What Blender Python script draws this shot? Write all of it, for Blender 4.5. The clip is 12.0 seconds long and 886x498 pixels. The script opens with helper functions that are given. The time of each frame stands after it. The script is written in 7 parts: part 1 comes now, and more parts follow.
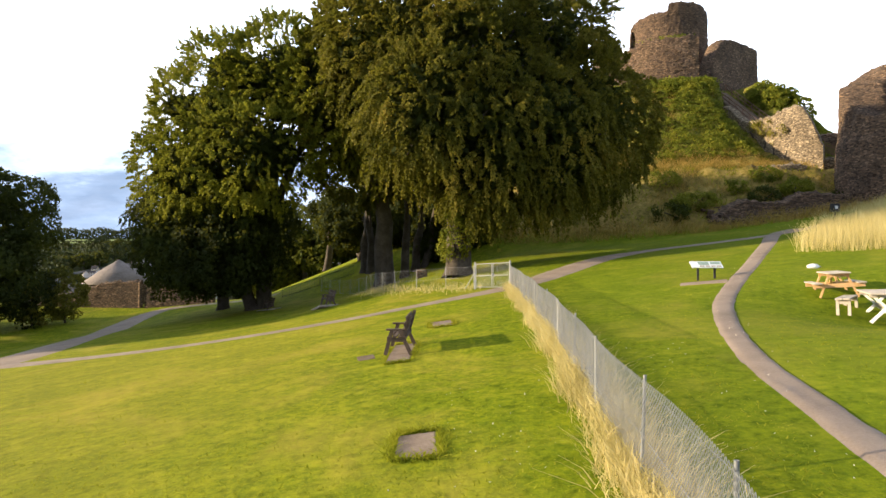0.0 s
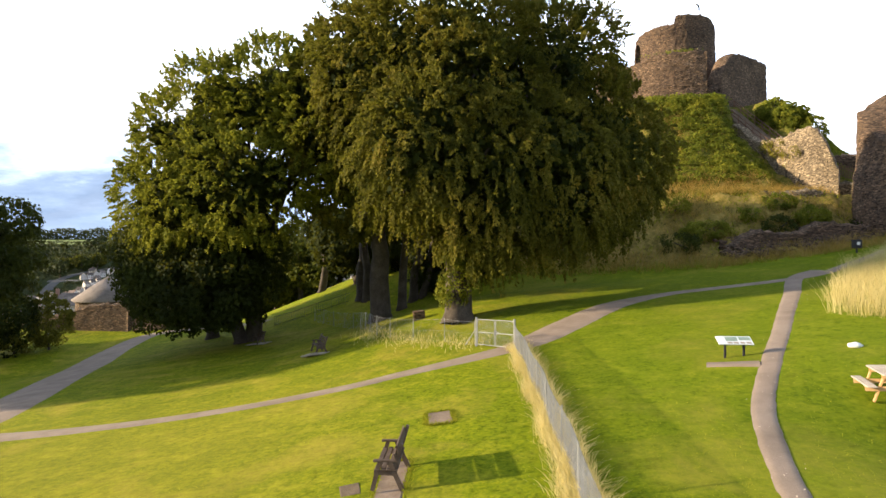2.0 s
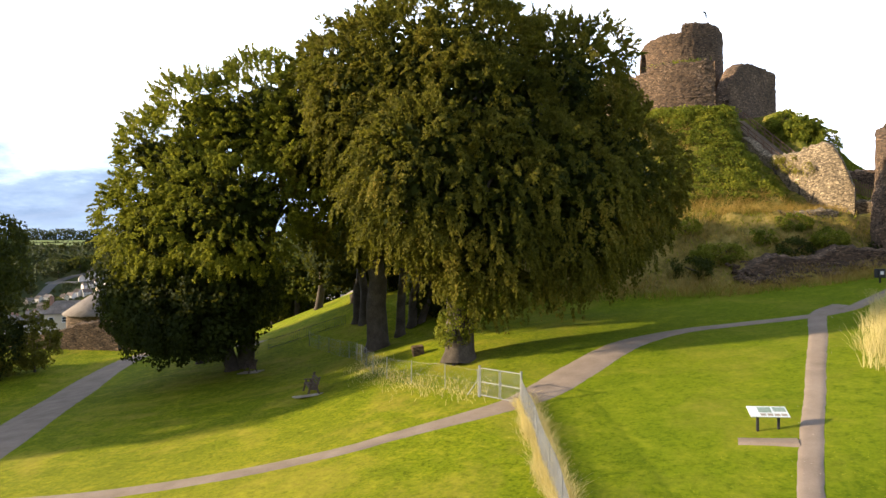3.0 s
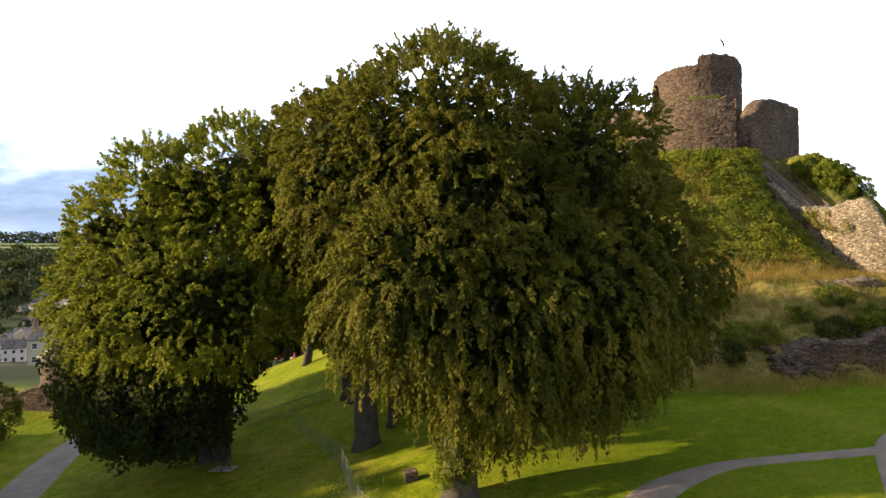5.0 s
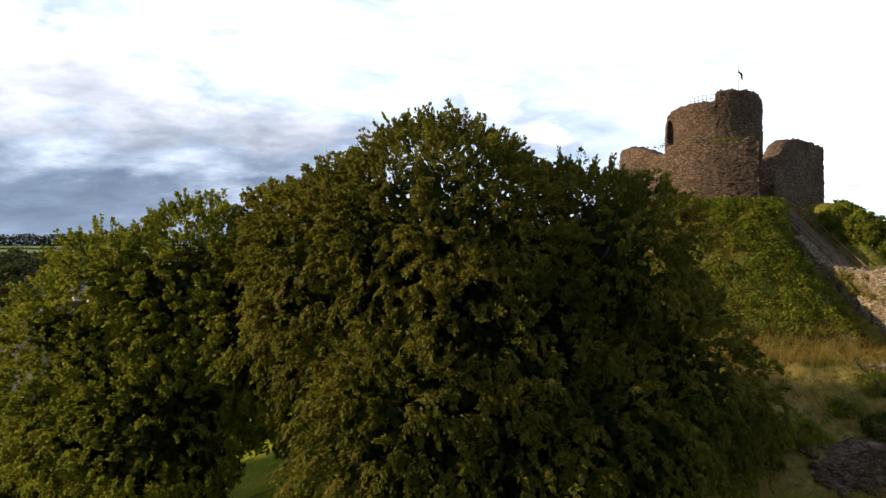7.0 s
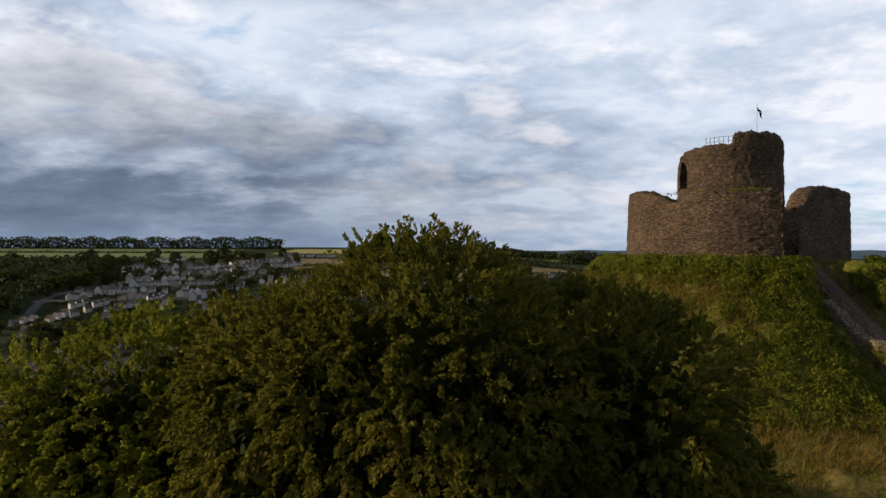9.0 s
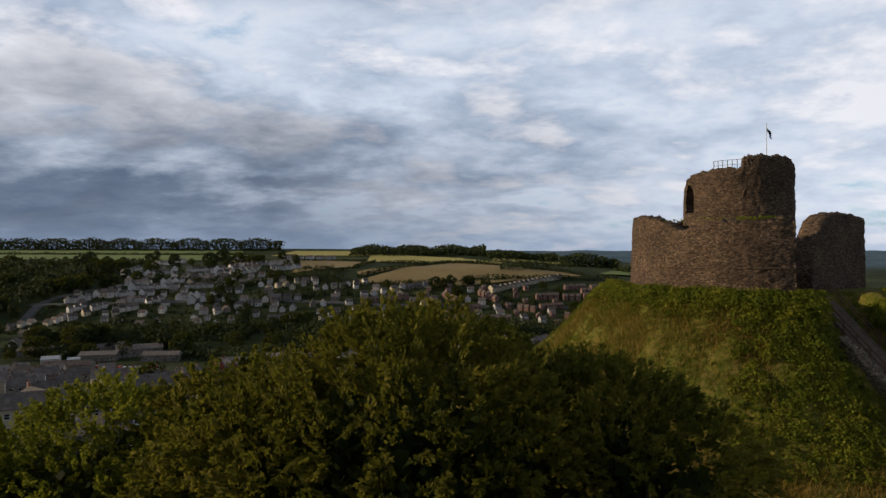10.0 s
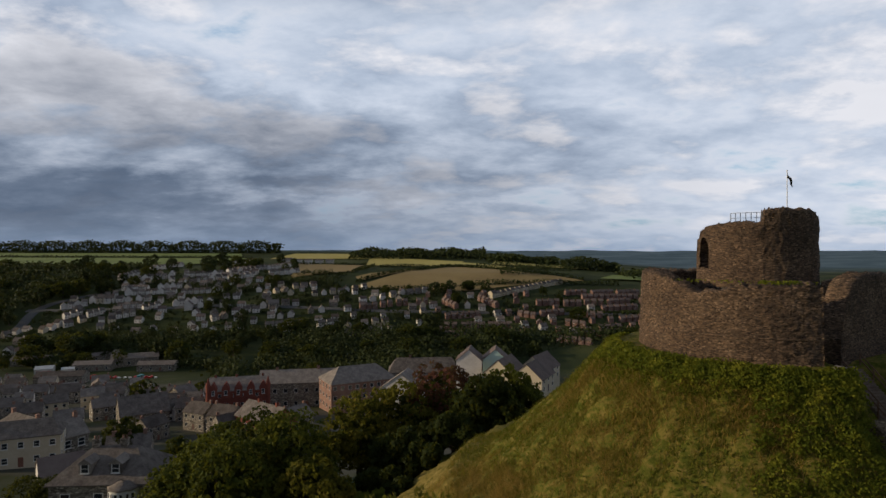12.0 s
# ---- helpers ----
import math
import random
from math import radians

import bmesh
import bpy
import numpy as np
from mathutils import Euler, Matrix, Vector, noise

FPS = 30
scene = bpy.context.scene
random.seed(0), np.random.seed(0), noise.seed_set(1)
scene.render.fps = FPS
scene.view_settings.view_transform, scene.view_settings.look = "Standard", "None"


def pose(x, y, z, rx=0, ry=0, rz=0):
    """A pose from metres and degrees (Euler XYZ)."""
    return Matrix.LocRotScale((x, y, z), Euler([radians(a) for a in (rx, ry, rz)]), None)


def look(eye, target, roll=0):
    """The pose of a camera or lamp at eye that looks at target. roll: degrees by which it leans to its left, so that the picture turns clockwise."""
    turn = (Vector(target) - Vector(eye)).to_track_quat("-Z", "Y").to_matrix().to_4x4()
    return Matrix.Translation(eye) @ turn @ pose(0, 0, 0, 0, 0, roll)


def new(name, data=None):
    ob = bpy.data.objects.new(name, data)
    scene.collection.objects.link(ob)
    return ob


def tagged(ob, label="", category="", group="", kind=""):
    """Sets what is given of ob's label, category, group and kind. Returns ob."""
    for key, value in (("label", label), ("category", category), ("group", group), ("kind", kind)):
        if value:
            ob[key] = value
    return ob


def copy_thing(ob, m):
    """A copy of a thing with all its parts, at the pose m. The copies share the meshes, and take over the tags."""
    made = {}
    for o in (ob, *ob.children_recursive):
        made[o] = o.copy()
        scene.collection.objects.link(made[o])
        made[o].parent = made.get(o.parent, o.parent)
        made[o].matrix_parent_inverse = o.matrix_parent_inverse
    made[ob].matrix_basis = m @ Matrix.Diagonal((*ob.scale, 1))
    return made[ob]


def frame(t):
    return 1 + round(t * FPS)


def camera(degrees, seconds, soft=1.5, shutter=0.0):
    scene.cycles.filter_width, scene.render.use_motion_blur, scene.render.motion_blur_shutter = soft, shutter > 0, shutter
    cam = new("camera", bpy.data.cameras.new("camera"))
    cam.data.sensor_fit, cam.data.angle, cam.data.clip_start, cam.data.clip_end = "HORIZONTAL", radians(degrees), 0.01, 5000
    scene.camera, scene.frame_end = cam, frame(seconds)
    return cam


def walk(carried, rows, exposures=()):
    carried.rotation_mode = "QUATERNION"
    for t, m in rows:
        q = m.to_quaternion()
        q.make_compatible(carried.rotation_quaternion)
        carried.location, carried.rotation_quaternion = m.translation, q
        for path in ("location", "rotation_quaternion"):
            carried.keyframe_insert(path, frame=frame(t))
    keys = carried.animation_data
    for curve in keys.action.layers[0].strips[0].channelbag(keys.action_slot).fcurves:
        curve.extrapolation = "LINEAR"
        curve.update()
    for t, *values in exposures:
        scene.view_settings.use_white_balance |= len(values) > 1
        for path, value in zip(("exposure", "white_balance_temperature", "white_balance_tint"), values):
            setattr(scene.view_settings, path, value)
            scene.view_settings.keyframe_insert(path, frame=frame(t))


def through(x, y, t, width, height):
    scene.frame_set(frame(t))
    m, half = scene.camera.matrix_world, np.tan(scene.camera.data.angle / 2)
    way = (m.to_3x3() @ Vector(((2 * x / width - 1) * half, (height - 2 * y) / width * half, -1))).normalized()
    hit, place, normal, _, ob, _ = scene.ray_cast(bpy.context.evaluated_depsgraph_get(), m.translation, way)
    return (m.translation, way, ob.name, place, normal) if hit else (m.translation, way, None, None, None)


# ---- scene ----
cam = camera(72.0, 12.0)
# t, x, y, z, yaw, pitch, roll
ROWS = [
    (0.0, 0.00, 0.00, 2.50, 0.06, 0.37, 0.11),
    (0.5, 0.01, 0.57, 3.07, 0.04, 0.37, 0.09),
    (1.0, 0.02, 1.04, 3.74, 0.01, 0.37, 0.06),
    (1.5, 0.05, 1.57, 4.35, 0.01, 0.35, 0.04),
    (2.0, 0.04, 2.29, 4.96, 0.01, 0.33, 0.01),
    (2.5, 0.01, 3.22, 5.71, 0.00, 0.30, 0.00),
    (3.0, 0.02, 4.34, 6.79, 0.00, 0.28, 0.00),
    (5.0, 0.09, 9.37, 12.10, -0.09, 0.25, -0.02),
    (5.5, 0.11, 10.56, 13.39, -0.10, 0.24, -0.02),
    (6.0, 0.13, 11.72, 14.68, -0.09, 0.22, -0.03),
    (6.5, 0.16, 12.88, 15.98, -0.10, 0.20, -0.02),
    (7.0, 0.21, 14.00, 17.27, -0.11, 0.18, -0.02),
    (7.5, 0.26, 15.10, 18.55, -0.10, 0.17, -0.03),
    (9.5, 0.98, 20.09, 23.78, -0.04, 0.13, -0.03),
    (10.0, 1.15, 21.25, 25.05, -0.02, 0.13, -0.03),
    (10.5, 1.30, 22.36, 26.34, -0.01, 0.12, -0.02),
    (11.0, 1.48, 23.52, 27.62, 0.00, 0.12, -0.02),
    (11.5, 1.61, 24.64, 28.91, 0.00, 0.10, -0.03),
    (12.0, 1.75, 25.77, 30.18, 0.00, 0.06, -0.04),
]
EXPOSURES = [(0.0, 0.75), (3.0, 0.82), (5.0, 0.72), (6.5, 0.06), (7.5, -0.5), (9.5, -1.1), (12.0, -1.25)]
walk(cam, [(t, pose(x, y, z, 90 + pitch, roll, yaw)) for t, x, y, z, yaw, pitch, roll in ROWS], EXPOSURES)

# ---- light: low evening sun and a broken cloud deck ----
SUN_AZ, SUN_EL = 267.0, 14.2  # compass degrees from +y, clockwise
sun_dir = Vector((math.sin(radians(SUN_AZ)) * math.cos(radians(SUN_EL)), math.cos(radians(SUN_AZ)) * math.cos(radians(SUN_EL)), math.sin(radians(SUN_EL))))
sun = new("sun", bpy.data.lights.new("sun", "SUN"))
sun.data.energy, sun.data.angle, sun.data.color = 6.9, radians(0.9), (1.0, 0.79, 0.52)
sun.matrix_world = look((0, 0, 60), Vector((0, 0, 60)) - sun_dir)


class Nodes:
    """A short way to write node trees."""

    def __init__(self, tree):
        self.tree = tree
        tree.nodes.clear()

    def add(self, kind, inputs=(), **settings):
        n = self.tree.nodes.new("ShaderNode" + kind)
        if "operation" in settings:
            n.operation = settings["operation"]
        if "use_clamp" in settings:
            n.use_clamp = settings["use_clamp"]
        if "attribute_name" in settings:
            n.attribute_name = settings["attribute_name"]
        if "blend_type" in settings:
            n.data_type, n.blend_type = "RGBA", settings["blend_type"]
        if "feature" in settings:
            n.feature = settings["feature"]
        if "sky_type" in settings:
            n.sky_type, n.sun_disc = settings["sky_type"], False
            n.sun_elevation, n.sun_rotation = settings["sun_elevation"], settings["sun_rotation"]
        for k, v in dict(inputs).items():
            if isinstance(v, bpy.types.NodeSocket):
                self.tree.links.new(v, n.inputs[k])
            else:
                n.inputs[k].default_value = v
        return n

    def math(self, op, a, b=0.0, clamp=False):
        return self.add("Math", {0: a, 1: b}, operation=op, use_clamp=clamp).outputs[0]

    def mix(self, fac, a, b, blend="MIX"):
        n = self.add("Mix", {0: fac, 6: a, 7: b}, blend_type=blend)
        return n.outputs[2]

    def ramp(self, fac, stops):
        n = self.add("ValToRGB", {0: fac})
        e = n.color_ramp.elements
        while len(e) < len(stops):
            e.new(0.5)
        for k, (p, c) in enumerate(stops):
            e[k].position, e[k].color = p, (*c, 1) if len(c) == 3 else c
        return n.outputs[0]

    def noise(self, vec, scale, detail=4.0, rough=0.55, dist=0.0):
        return self.add("TexNoise", {"Vector": vec, "Scale": scale, "Detail": detail, "Roughness": rough, "Distortion": dist}).outputs[0]


def build_world():
    world = bpy.data.worlds.new("evening_sky")
    scene.world = world
    world.use_nodes = True
    g = Nodes(world.node_tree)
    way = g.add("TexCoord").outputs["Generated"]
    xyz = g.add("SeparateXYZ", {0: way}).outputs
    up = g.math("MAXIMUM", xyz[2], 0.0)
    # broken cloud in a flat deck: the base is grey, the edges towards the sun are lit, blue shows between
    deep = g.math("ADD", up, 0.27)
    flat = g.add("CombineXYZ", {0: g.math("DIVIDE", xyz[0], deep), 1: g.math("DIVIDE", xyz[1], deep), 2: g.math("MULTIPLY", up, 2.0)}).outputs[0]
    here = g.add("Mapping", {0: flat, 1: (3.1, 1.4, 0.4), 3: (0.85, 1.0, 1.0)}).outputs[0]
    sunward = g.add("Mapping", {0: flat, 1: (2.84, 1.5, 0.6), 3: (0.85, 1.0, 1.0)}).outputs[0]

    def cloud_at(v):
        broad = g.noise(v, 0.95, 2.0, 0.5, 0.3)
        return g.math("ADD", g.math("MULTIPLY", broad, 0.46), g.math("MULTIPLY", g.noise(v, 3.2, 9.0, 0.58, 0.1), 0.54))

    open_sky = g.ramp(g.math("ADD", g.math("MULTIPLY", xyz[0], 0.8), g.math("MULTIPLY", up, 0.6)), [(0.25, (0, 0, 0)), (0.75, (1, 1, 1))])
    cover = g.math("SUBTRACT", cloud_at(here), g.math("SUBTRACT", g.math("MULTIPLY", open_sky, 0.045), 0.022))
    lean = g.math("SUBTRACT", cover, g.math("SUBTRACT", cloud_at(sunward), g.math("SUBTRACT", g.math("MULTIPLY", open_sky, 0.045), 0.022)))
    sky = g.add("TexSky", sky_type="NISHITA", sun_elevation=radians(SUN_EL), sun_rotation=radians(SUN_AZ))
    blue = g.mix(0.6, g.mix(1.0, sky.outputs[0], (0.16, 0.16, 0.16, 1), "MULTIPLY"), (0.82, 1.10, 1.36, 1))
    body = g.ramp(cover, [(0.42, (1.36, 1.31, 1.31)), (0.48, (1.12, 1.15, 1.23)), (0.55, (0.86, 0.93, 1.05)), (0.63, (0.62, 0.70, 0.84))])
    cloud = g.mix(g.ramp(g.math("ADD", lean, 0.5), [(0.50, (0, 0, 0)), (0.59, (0.85, 0.85, 0.85))]), body, (1.58, 1.46, 1.40, 1))
    lit = g.mix(g.ramp(cover, [(0.385, (0, 0, 0)), (0.455, (1, 1, 1))]), blue, cloud)
    # a heavier, bluer bank low down on the side of the sun
    low = g.ramp(g.math("ADD", up, g.math("MULTIPLY", g.math("SUBTRACT", cover, 0.5), -0.5)), [(0.07, (1, 1, 1)), (0.24, (0, 0, 0))])
    side = g.ramp(g.math("ADD", g.math("MULTIPLY", xyz[0], -0.8), 0.38), [(0.0, (0, 0, 0)), (0.6, (1, 1, 1))])
    heavy = g.math("MULTIPLY", g.math("MULTIPLY", low, side), 0.95)
    bank = g.ramp(cover, [(0.42, (0.40, 0.46, 0.57)), (0.51, (0.26, 0.315, 0.41)), (0.61, (0.165, 0.215, 0.30))])
    col = g.mix(heavy, lit, bank)
    haze = g.ramp(up, [(0.0, (1, 1, 1)), (0.05, (0, 0, 0))])
    col = g.mix(g.math("MULTIPLY", haze, 0.40), col, (0.50, 0.62, 0.80, 1))
    # sky above the view is darkened to hold back ambient light
    overhead_dim = g.ramp(up, [(0.34, (0, 0, 0)), (0.62, (1, 1, 1))])
    col = g.mix(g.math("MULTIPLY", overhead_dim, 0.92), col, (0.25, 0.285, 0.34, 1))
    # the unseen sky to the south and the east is dimmed to weaken fill light
    south = g.ramp(g.math("MULTIPLY", xyz[1], -1.0), [(0.0, (1, 1, 1)), (0.55, (0.52, 0.53, 0.56))])
    east = g.ramp(xyz[0], [(0.62, (1, 1, 1)), (0.92, (0.55, 0.56, 0.58))])
    col = g.mix(1.0, col, east, "MULTIPLY")
    col = g.mix(1.0, col, south, "MULTIPLY")
    bg = g.add("Background", {0: g.mix(1.0, col, (0.925, 1.0, 1.10, 1), "MULTIPLY"), 1: 1.37})
    g.add("OutputWorld", {0: bg.outputs[0]})


build_world()


# ---- materials ----
def material(name, stops, scale=1.0, grain=20.0, rough=0.9, bump=0.3, bump_scale=None, vary=0.0, island=0.0, metal=0.0, spec=0.3, extra=None):
    """A surface whose colour runs over stops with a broad noise, with finer grain, relief and chance variation between pieces."""
    m = bpy.data.materials.new(name)
    m.use_nodes = True
    g = Nodes(m.node_tree)
    at = g.add("NewGeometry").outputs["Position"]
    broad = g.noise(at, scale, 4.0, 0.6)
    small = g.noise(at, grain, 5.0, 0.65)
    t = g.math("ADD", g.math("MULTIPLY", broad, 0.6), g.math("MULTIPLY", small, 0.4))
    if vary:
        chance = g.add("ObjectInfo").outputs["Random"]
        t = g.math("ADD", t, g.math("MULTIPLY", g.math("SUBTRACT", chance, 0.5), vary))
    if island:
        chance = g.add("NewGeometry").outputs["Random Per Island"]
        t = g.math("ADD", t, g.math("MULTIPLY", g.math("SUBTRACT", chance, 0.5), island))
    n = len(stops)
    col = g.ramp(t, [(0.3 + 0.4 * k / max(1, n - 1), c) for k, c in enumerate(stops)])
    relief = g.noise(at, bump_scale or grain, 4.0, 0.6)
    if extra:
        col, relief = extra(g, at, col, relief)
    b = g.add("Bump", {"Height": relief, "Strength": bump, "Distance": 0.02 if (bump_scale or grain) > 5 else 0.2})
    p = g.add("BsdfPrincipled", {"Base Color": col, "Roughness": rough, "Metallic": metal, "Normal": b.outputs[0]})
    p.inputs["Specular IOR Level"].default_value = spec
    g.add("OutputMaterial", {0: p.outputs[0]})
    return m


def leaf_material(name, stops, scale=0.25, through=0.25):
    m = bpy.data.materials.new(name)
    m.use_nodes = True
    g = Nodes(m.node_tree)
    geo = g.add("NewGeometry")
    broad = g.noise(geo.outputs["Position"], scale, 3.0, 0.6)
    chance = geo.outputs["Random Per Island"]
    t = g.math("ADD", g.math("MULTIPLY", broad, 0.78), g.math("MULTIPLY", chance, 0.22))
    n = len(stops)
    col = g.ramp(t, [(0.28 + 0.44 * k / max(1, n - 1), c) for k, c in enumerate(stops)])
    # the surface of a bough shades as one rounded mass, each leaf a little off it
    out = g.add("Attribute", attribute_name="outward").outputs["Vector"]
    blend = g.add("VectorMath", {0: geo.outputs["Normal"], 1: g.add("VectorMath", {0: out, 1: (0.45, 0.45, 0.45)}, operation="MULTIPLY").outputs[0]}, operation="ADD").outputs[0]
    bent = g.add("VectorMath", {0: blend}, operation="NORMALIZE").outputs[0]
    d = g.add("BsdfPrincipled", {"Base Color": col, "Roughness": 0.7, "Normal": bent})
    d.inputs["Specular IOR Level"].default_value = 0.07
    tr = g.add("BsdfTranslucent", {0: g.mix(0.35, col, (0.34, 0.34, 0.03, 1))})
    mixed = g.add("MixShader", {0: through, 1: d.outputs[0], 2: tr.outputs[0]})
    g.add("OutputMaterial", {0: mixed.outputs[0]})
    return m


def stone_joints(size, depth=0.55, flat=2.2):
    """Courses of rubble stones, told apart by colour and by recessed joints."""
    def extra(g, at, col, relief):
        wob = g.add("Mapping", {0: at, 3: (1.0, 1.0, flat)}).outputs[0]
        cell = g.add("TexVoronoi", {"Vector": wob, "Scale": 1.0 / size}, feature="F1")
        edge = g.add("TexVoronoi", {"Vector": wob, "Scale": 1.0 / size}, feature="DISTANCE_TO_EDGE").outputs[0]
        tone = g.add("SeparateColor", {0: cell.outputs["Color"]}).outputs[0]
        col2 = g.mix(1.0, col, g.ramp(tone, [(0.0, (0.35, 0.32, 0.30)), (0.5, (0.95, 0.93, 0.9)), (0.85, (1.5, 1.45, 1.35)), (1.0, (2.4, 2.4, 2.3))]), "MULTIPLY")
        joint = g.ramp(edge, [(0.0, (0, 0, 0)), (0.13, (1, 1, 1))])
        col3 = g.mix(joint, g.mix(0.5, col2, (0.09, 0.08, 0.065, 1)), col2)
        h = g.math("ADD", g.math("MULTIPLY", joint, depth), g.math("MULTIPLY", relief, 0.5))
        return col3, h
    return extra


def grass_ground(g, at, col, relief):
    """Mown green, worn yellow and dry patches across the lawn, rough grass on the bank, dull green far out, painted
    blue haze farthest.
    """
    patch = g.noise(at, 0.22, 4.0, 0.6, 0.4)
    dry = g.ramp(patch, [(0.50, (0, 0, 0)), (0.66, (1, 1, 1))])
    streak = g.noise(g.add("Mapping", {0: at, 2: (0, 0, 0.5), 3: (2.0, 0.9, 1)}).outputs[0], 2.0, 4.0, 0.6)
    dry = g.math("MULTIPLY", dry, g.ramp(streak, [(0.3, (0.35, 0.35, 0.35)), (0.65, (1, 1, 1))]))
    tuft = g.noise(at, 8.0, 7.0, 0.78)
    col = g.mix(g.ramp(tuft, [(0.40, (0.65, 0.65, 0.65)), (0.56, (0, 0, 0))]), col, (0.055, 0.095, 0.006, 1))
    col = g.mix(g.ramp(g.noise(at, 1.1, 5.0, 0.65), [(0.50, (0, 0, 0)), (0.68, (0.6, 0.6, 0.6))]), col, (0.27, 0.27, 0.02, 1))
    clump = g.ramp(g.noise(at, 4.2, 6.0, 0.75, 0.3), [(0.36, (0.56, 0.62, 0.5)), (0.50, (1.0, 1.0, 1.0)), (0.64, (1.22, 1.18, 1.1))])
    col = g.mix(1.0, col, clump, "MULTIPLY")
    out = g.mix(g.math("MULTIPLY", dry, 0.55), col, (0.33, 0.26, 0.045, 1))
    xyz = g.add("SeparateXYZ", {0: at}).outputs
    parched = g.ramp(g.math("ADD", g.math("MULTIPLY", xyz[0], -0.08), g.math("ADD", g.math("MULTIPLY", patch, 0.8), g.math("MULTIPLY", streak, 0.3))), [(0.50, (0, 0, 0)), (1.0, (0.26, 0.26, 0.26))])
    parched = g.math("MULTIPLY", parched, g.ramp(g.math("DIVIDE", xyz[1], 100.0), [(0.22, (1, 1, 1)), (0.34, (0, 0, 0))]))
    out = g.mix(parched, out, (0.33, 0.26, 0.040, 1))
    out = g.mix(g.math("MULTIPLY", g.ramp(g.math("DIVIDE", g.math("ADD", xyz[0], g.math("MULTIPLY", patch, 4.0)), 20.0), [(0.12, (0, 0, 0)), (0.42, (1, 1, 1))]), 0.45), out, (0.080, 0.125, 0.005, 1))
    dx, dy = g.math("SUBTRACT", xyz[0], 29.45), g.math("SUBTRACT", xyz[1], 79.8)
    r = g.math("SQRT", g.math("ADD", g.math("MULTIPLY", dx, dx), g.math("MULTIPLY", dy, dy)))
    wild = g.noise(at, 1.7, 8.0, 0.74)
    rough_col = g.ramp(wild, [(0.34, (0.045, 0.060, 0.010)), (0.47, (0.098, 0.104, 0.017)), (0.57, (0.18, 0.145, 0.036)), (0.70, (0.25, 0.18, 0.060))])
    tawny = g.ramp(g.math("DIVIDE", g.math("ADD", r, g.math("MULTIPLY", patch, 4.0)), 100.0), [(0.255, (0, 0, 0)), (0.29, (0.7, 0.7, 0.7))])
    rough_col = g.mix(tawny, rough_col, g.ramp(wild, [(0.34, (0.075, 0.062, 0.016)), (0.50, (0.20, 0.148, 0.042)), (0.66, (0.31, 0.235, 0.085))]))
    near_motte = g.ramp(g.math("DIVIDE", g.math("ADD", r, g.math("MULTIPLY", wild, 3.0)), 100.0), [(0.365, (1, 1, 1)), (0.375, (0, 0, 0))])
    out = g.mix(near_motte, out, rough_col)
    far = g.ramp(g.math("DIVIDE", xyz[1], 1000.0), [(0.085, (0, 0, 0)), (0.11, (1, 1, 1))])
    land = g.noise(at, 0.012, 5.0, 0.6)
    far_col = g.ramp(land, [(0.35, (0.024, 0.032, 0.014)), (0.5, (0.042, 0.053, 0.021)), (0.68, (0.080, 0.088, 0.035))])
    streets = g.math("MULTIPLY", g.ramp(g.noise(at, 0.06, 4.0, 0.6), [(0.42, (0.15, 0.15, 0.15)), (0.56, (0.8, 0.8, 0.8))]), g.ramp(g.math("DIVIDE", xyz[1], 1000.0), [(0.12, (0, 0, 0)), (0.15, (1, 1, 1)), (0.32, (1, 1, 1)), (0.37, (0, 0, 0))]))
    far_col = g.mix(streets, far_col, (0.105, 0.098, 0.088, 1))
    out = g.mix(far, out, far_col)
    # haze of distance, painted as blue-grey into the farthest ground
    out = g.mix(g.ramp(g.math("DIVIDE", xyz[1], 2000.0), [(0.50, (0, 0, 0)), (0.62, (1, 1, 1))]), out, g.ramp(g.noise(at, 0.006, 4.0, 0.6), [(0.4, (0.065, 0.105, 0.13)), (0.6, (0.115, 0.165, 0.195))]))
    return out, relief


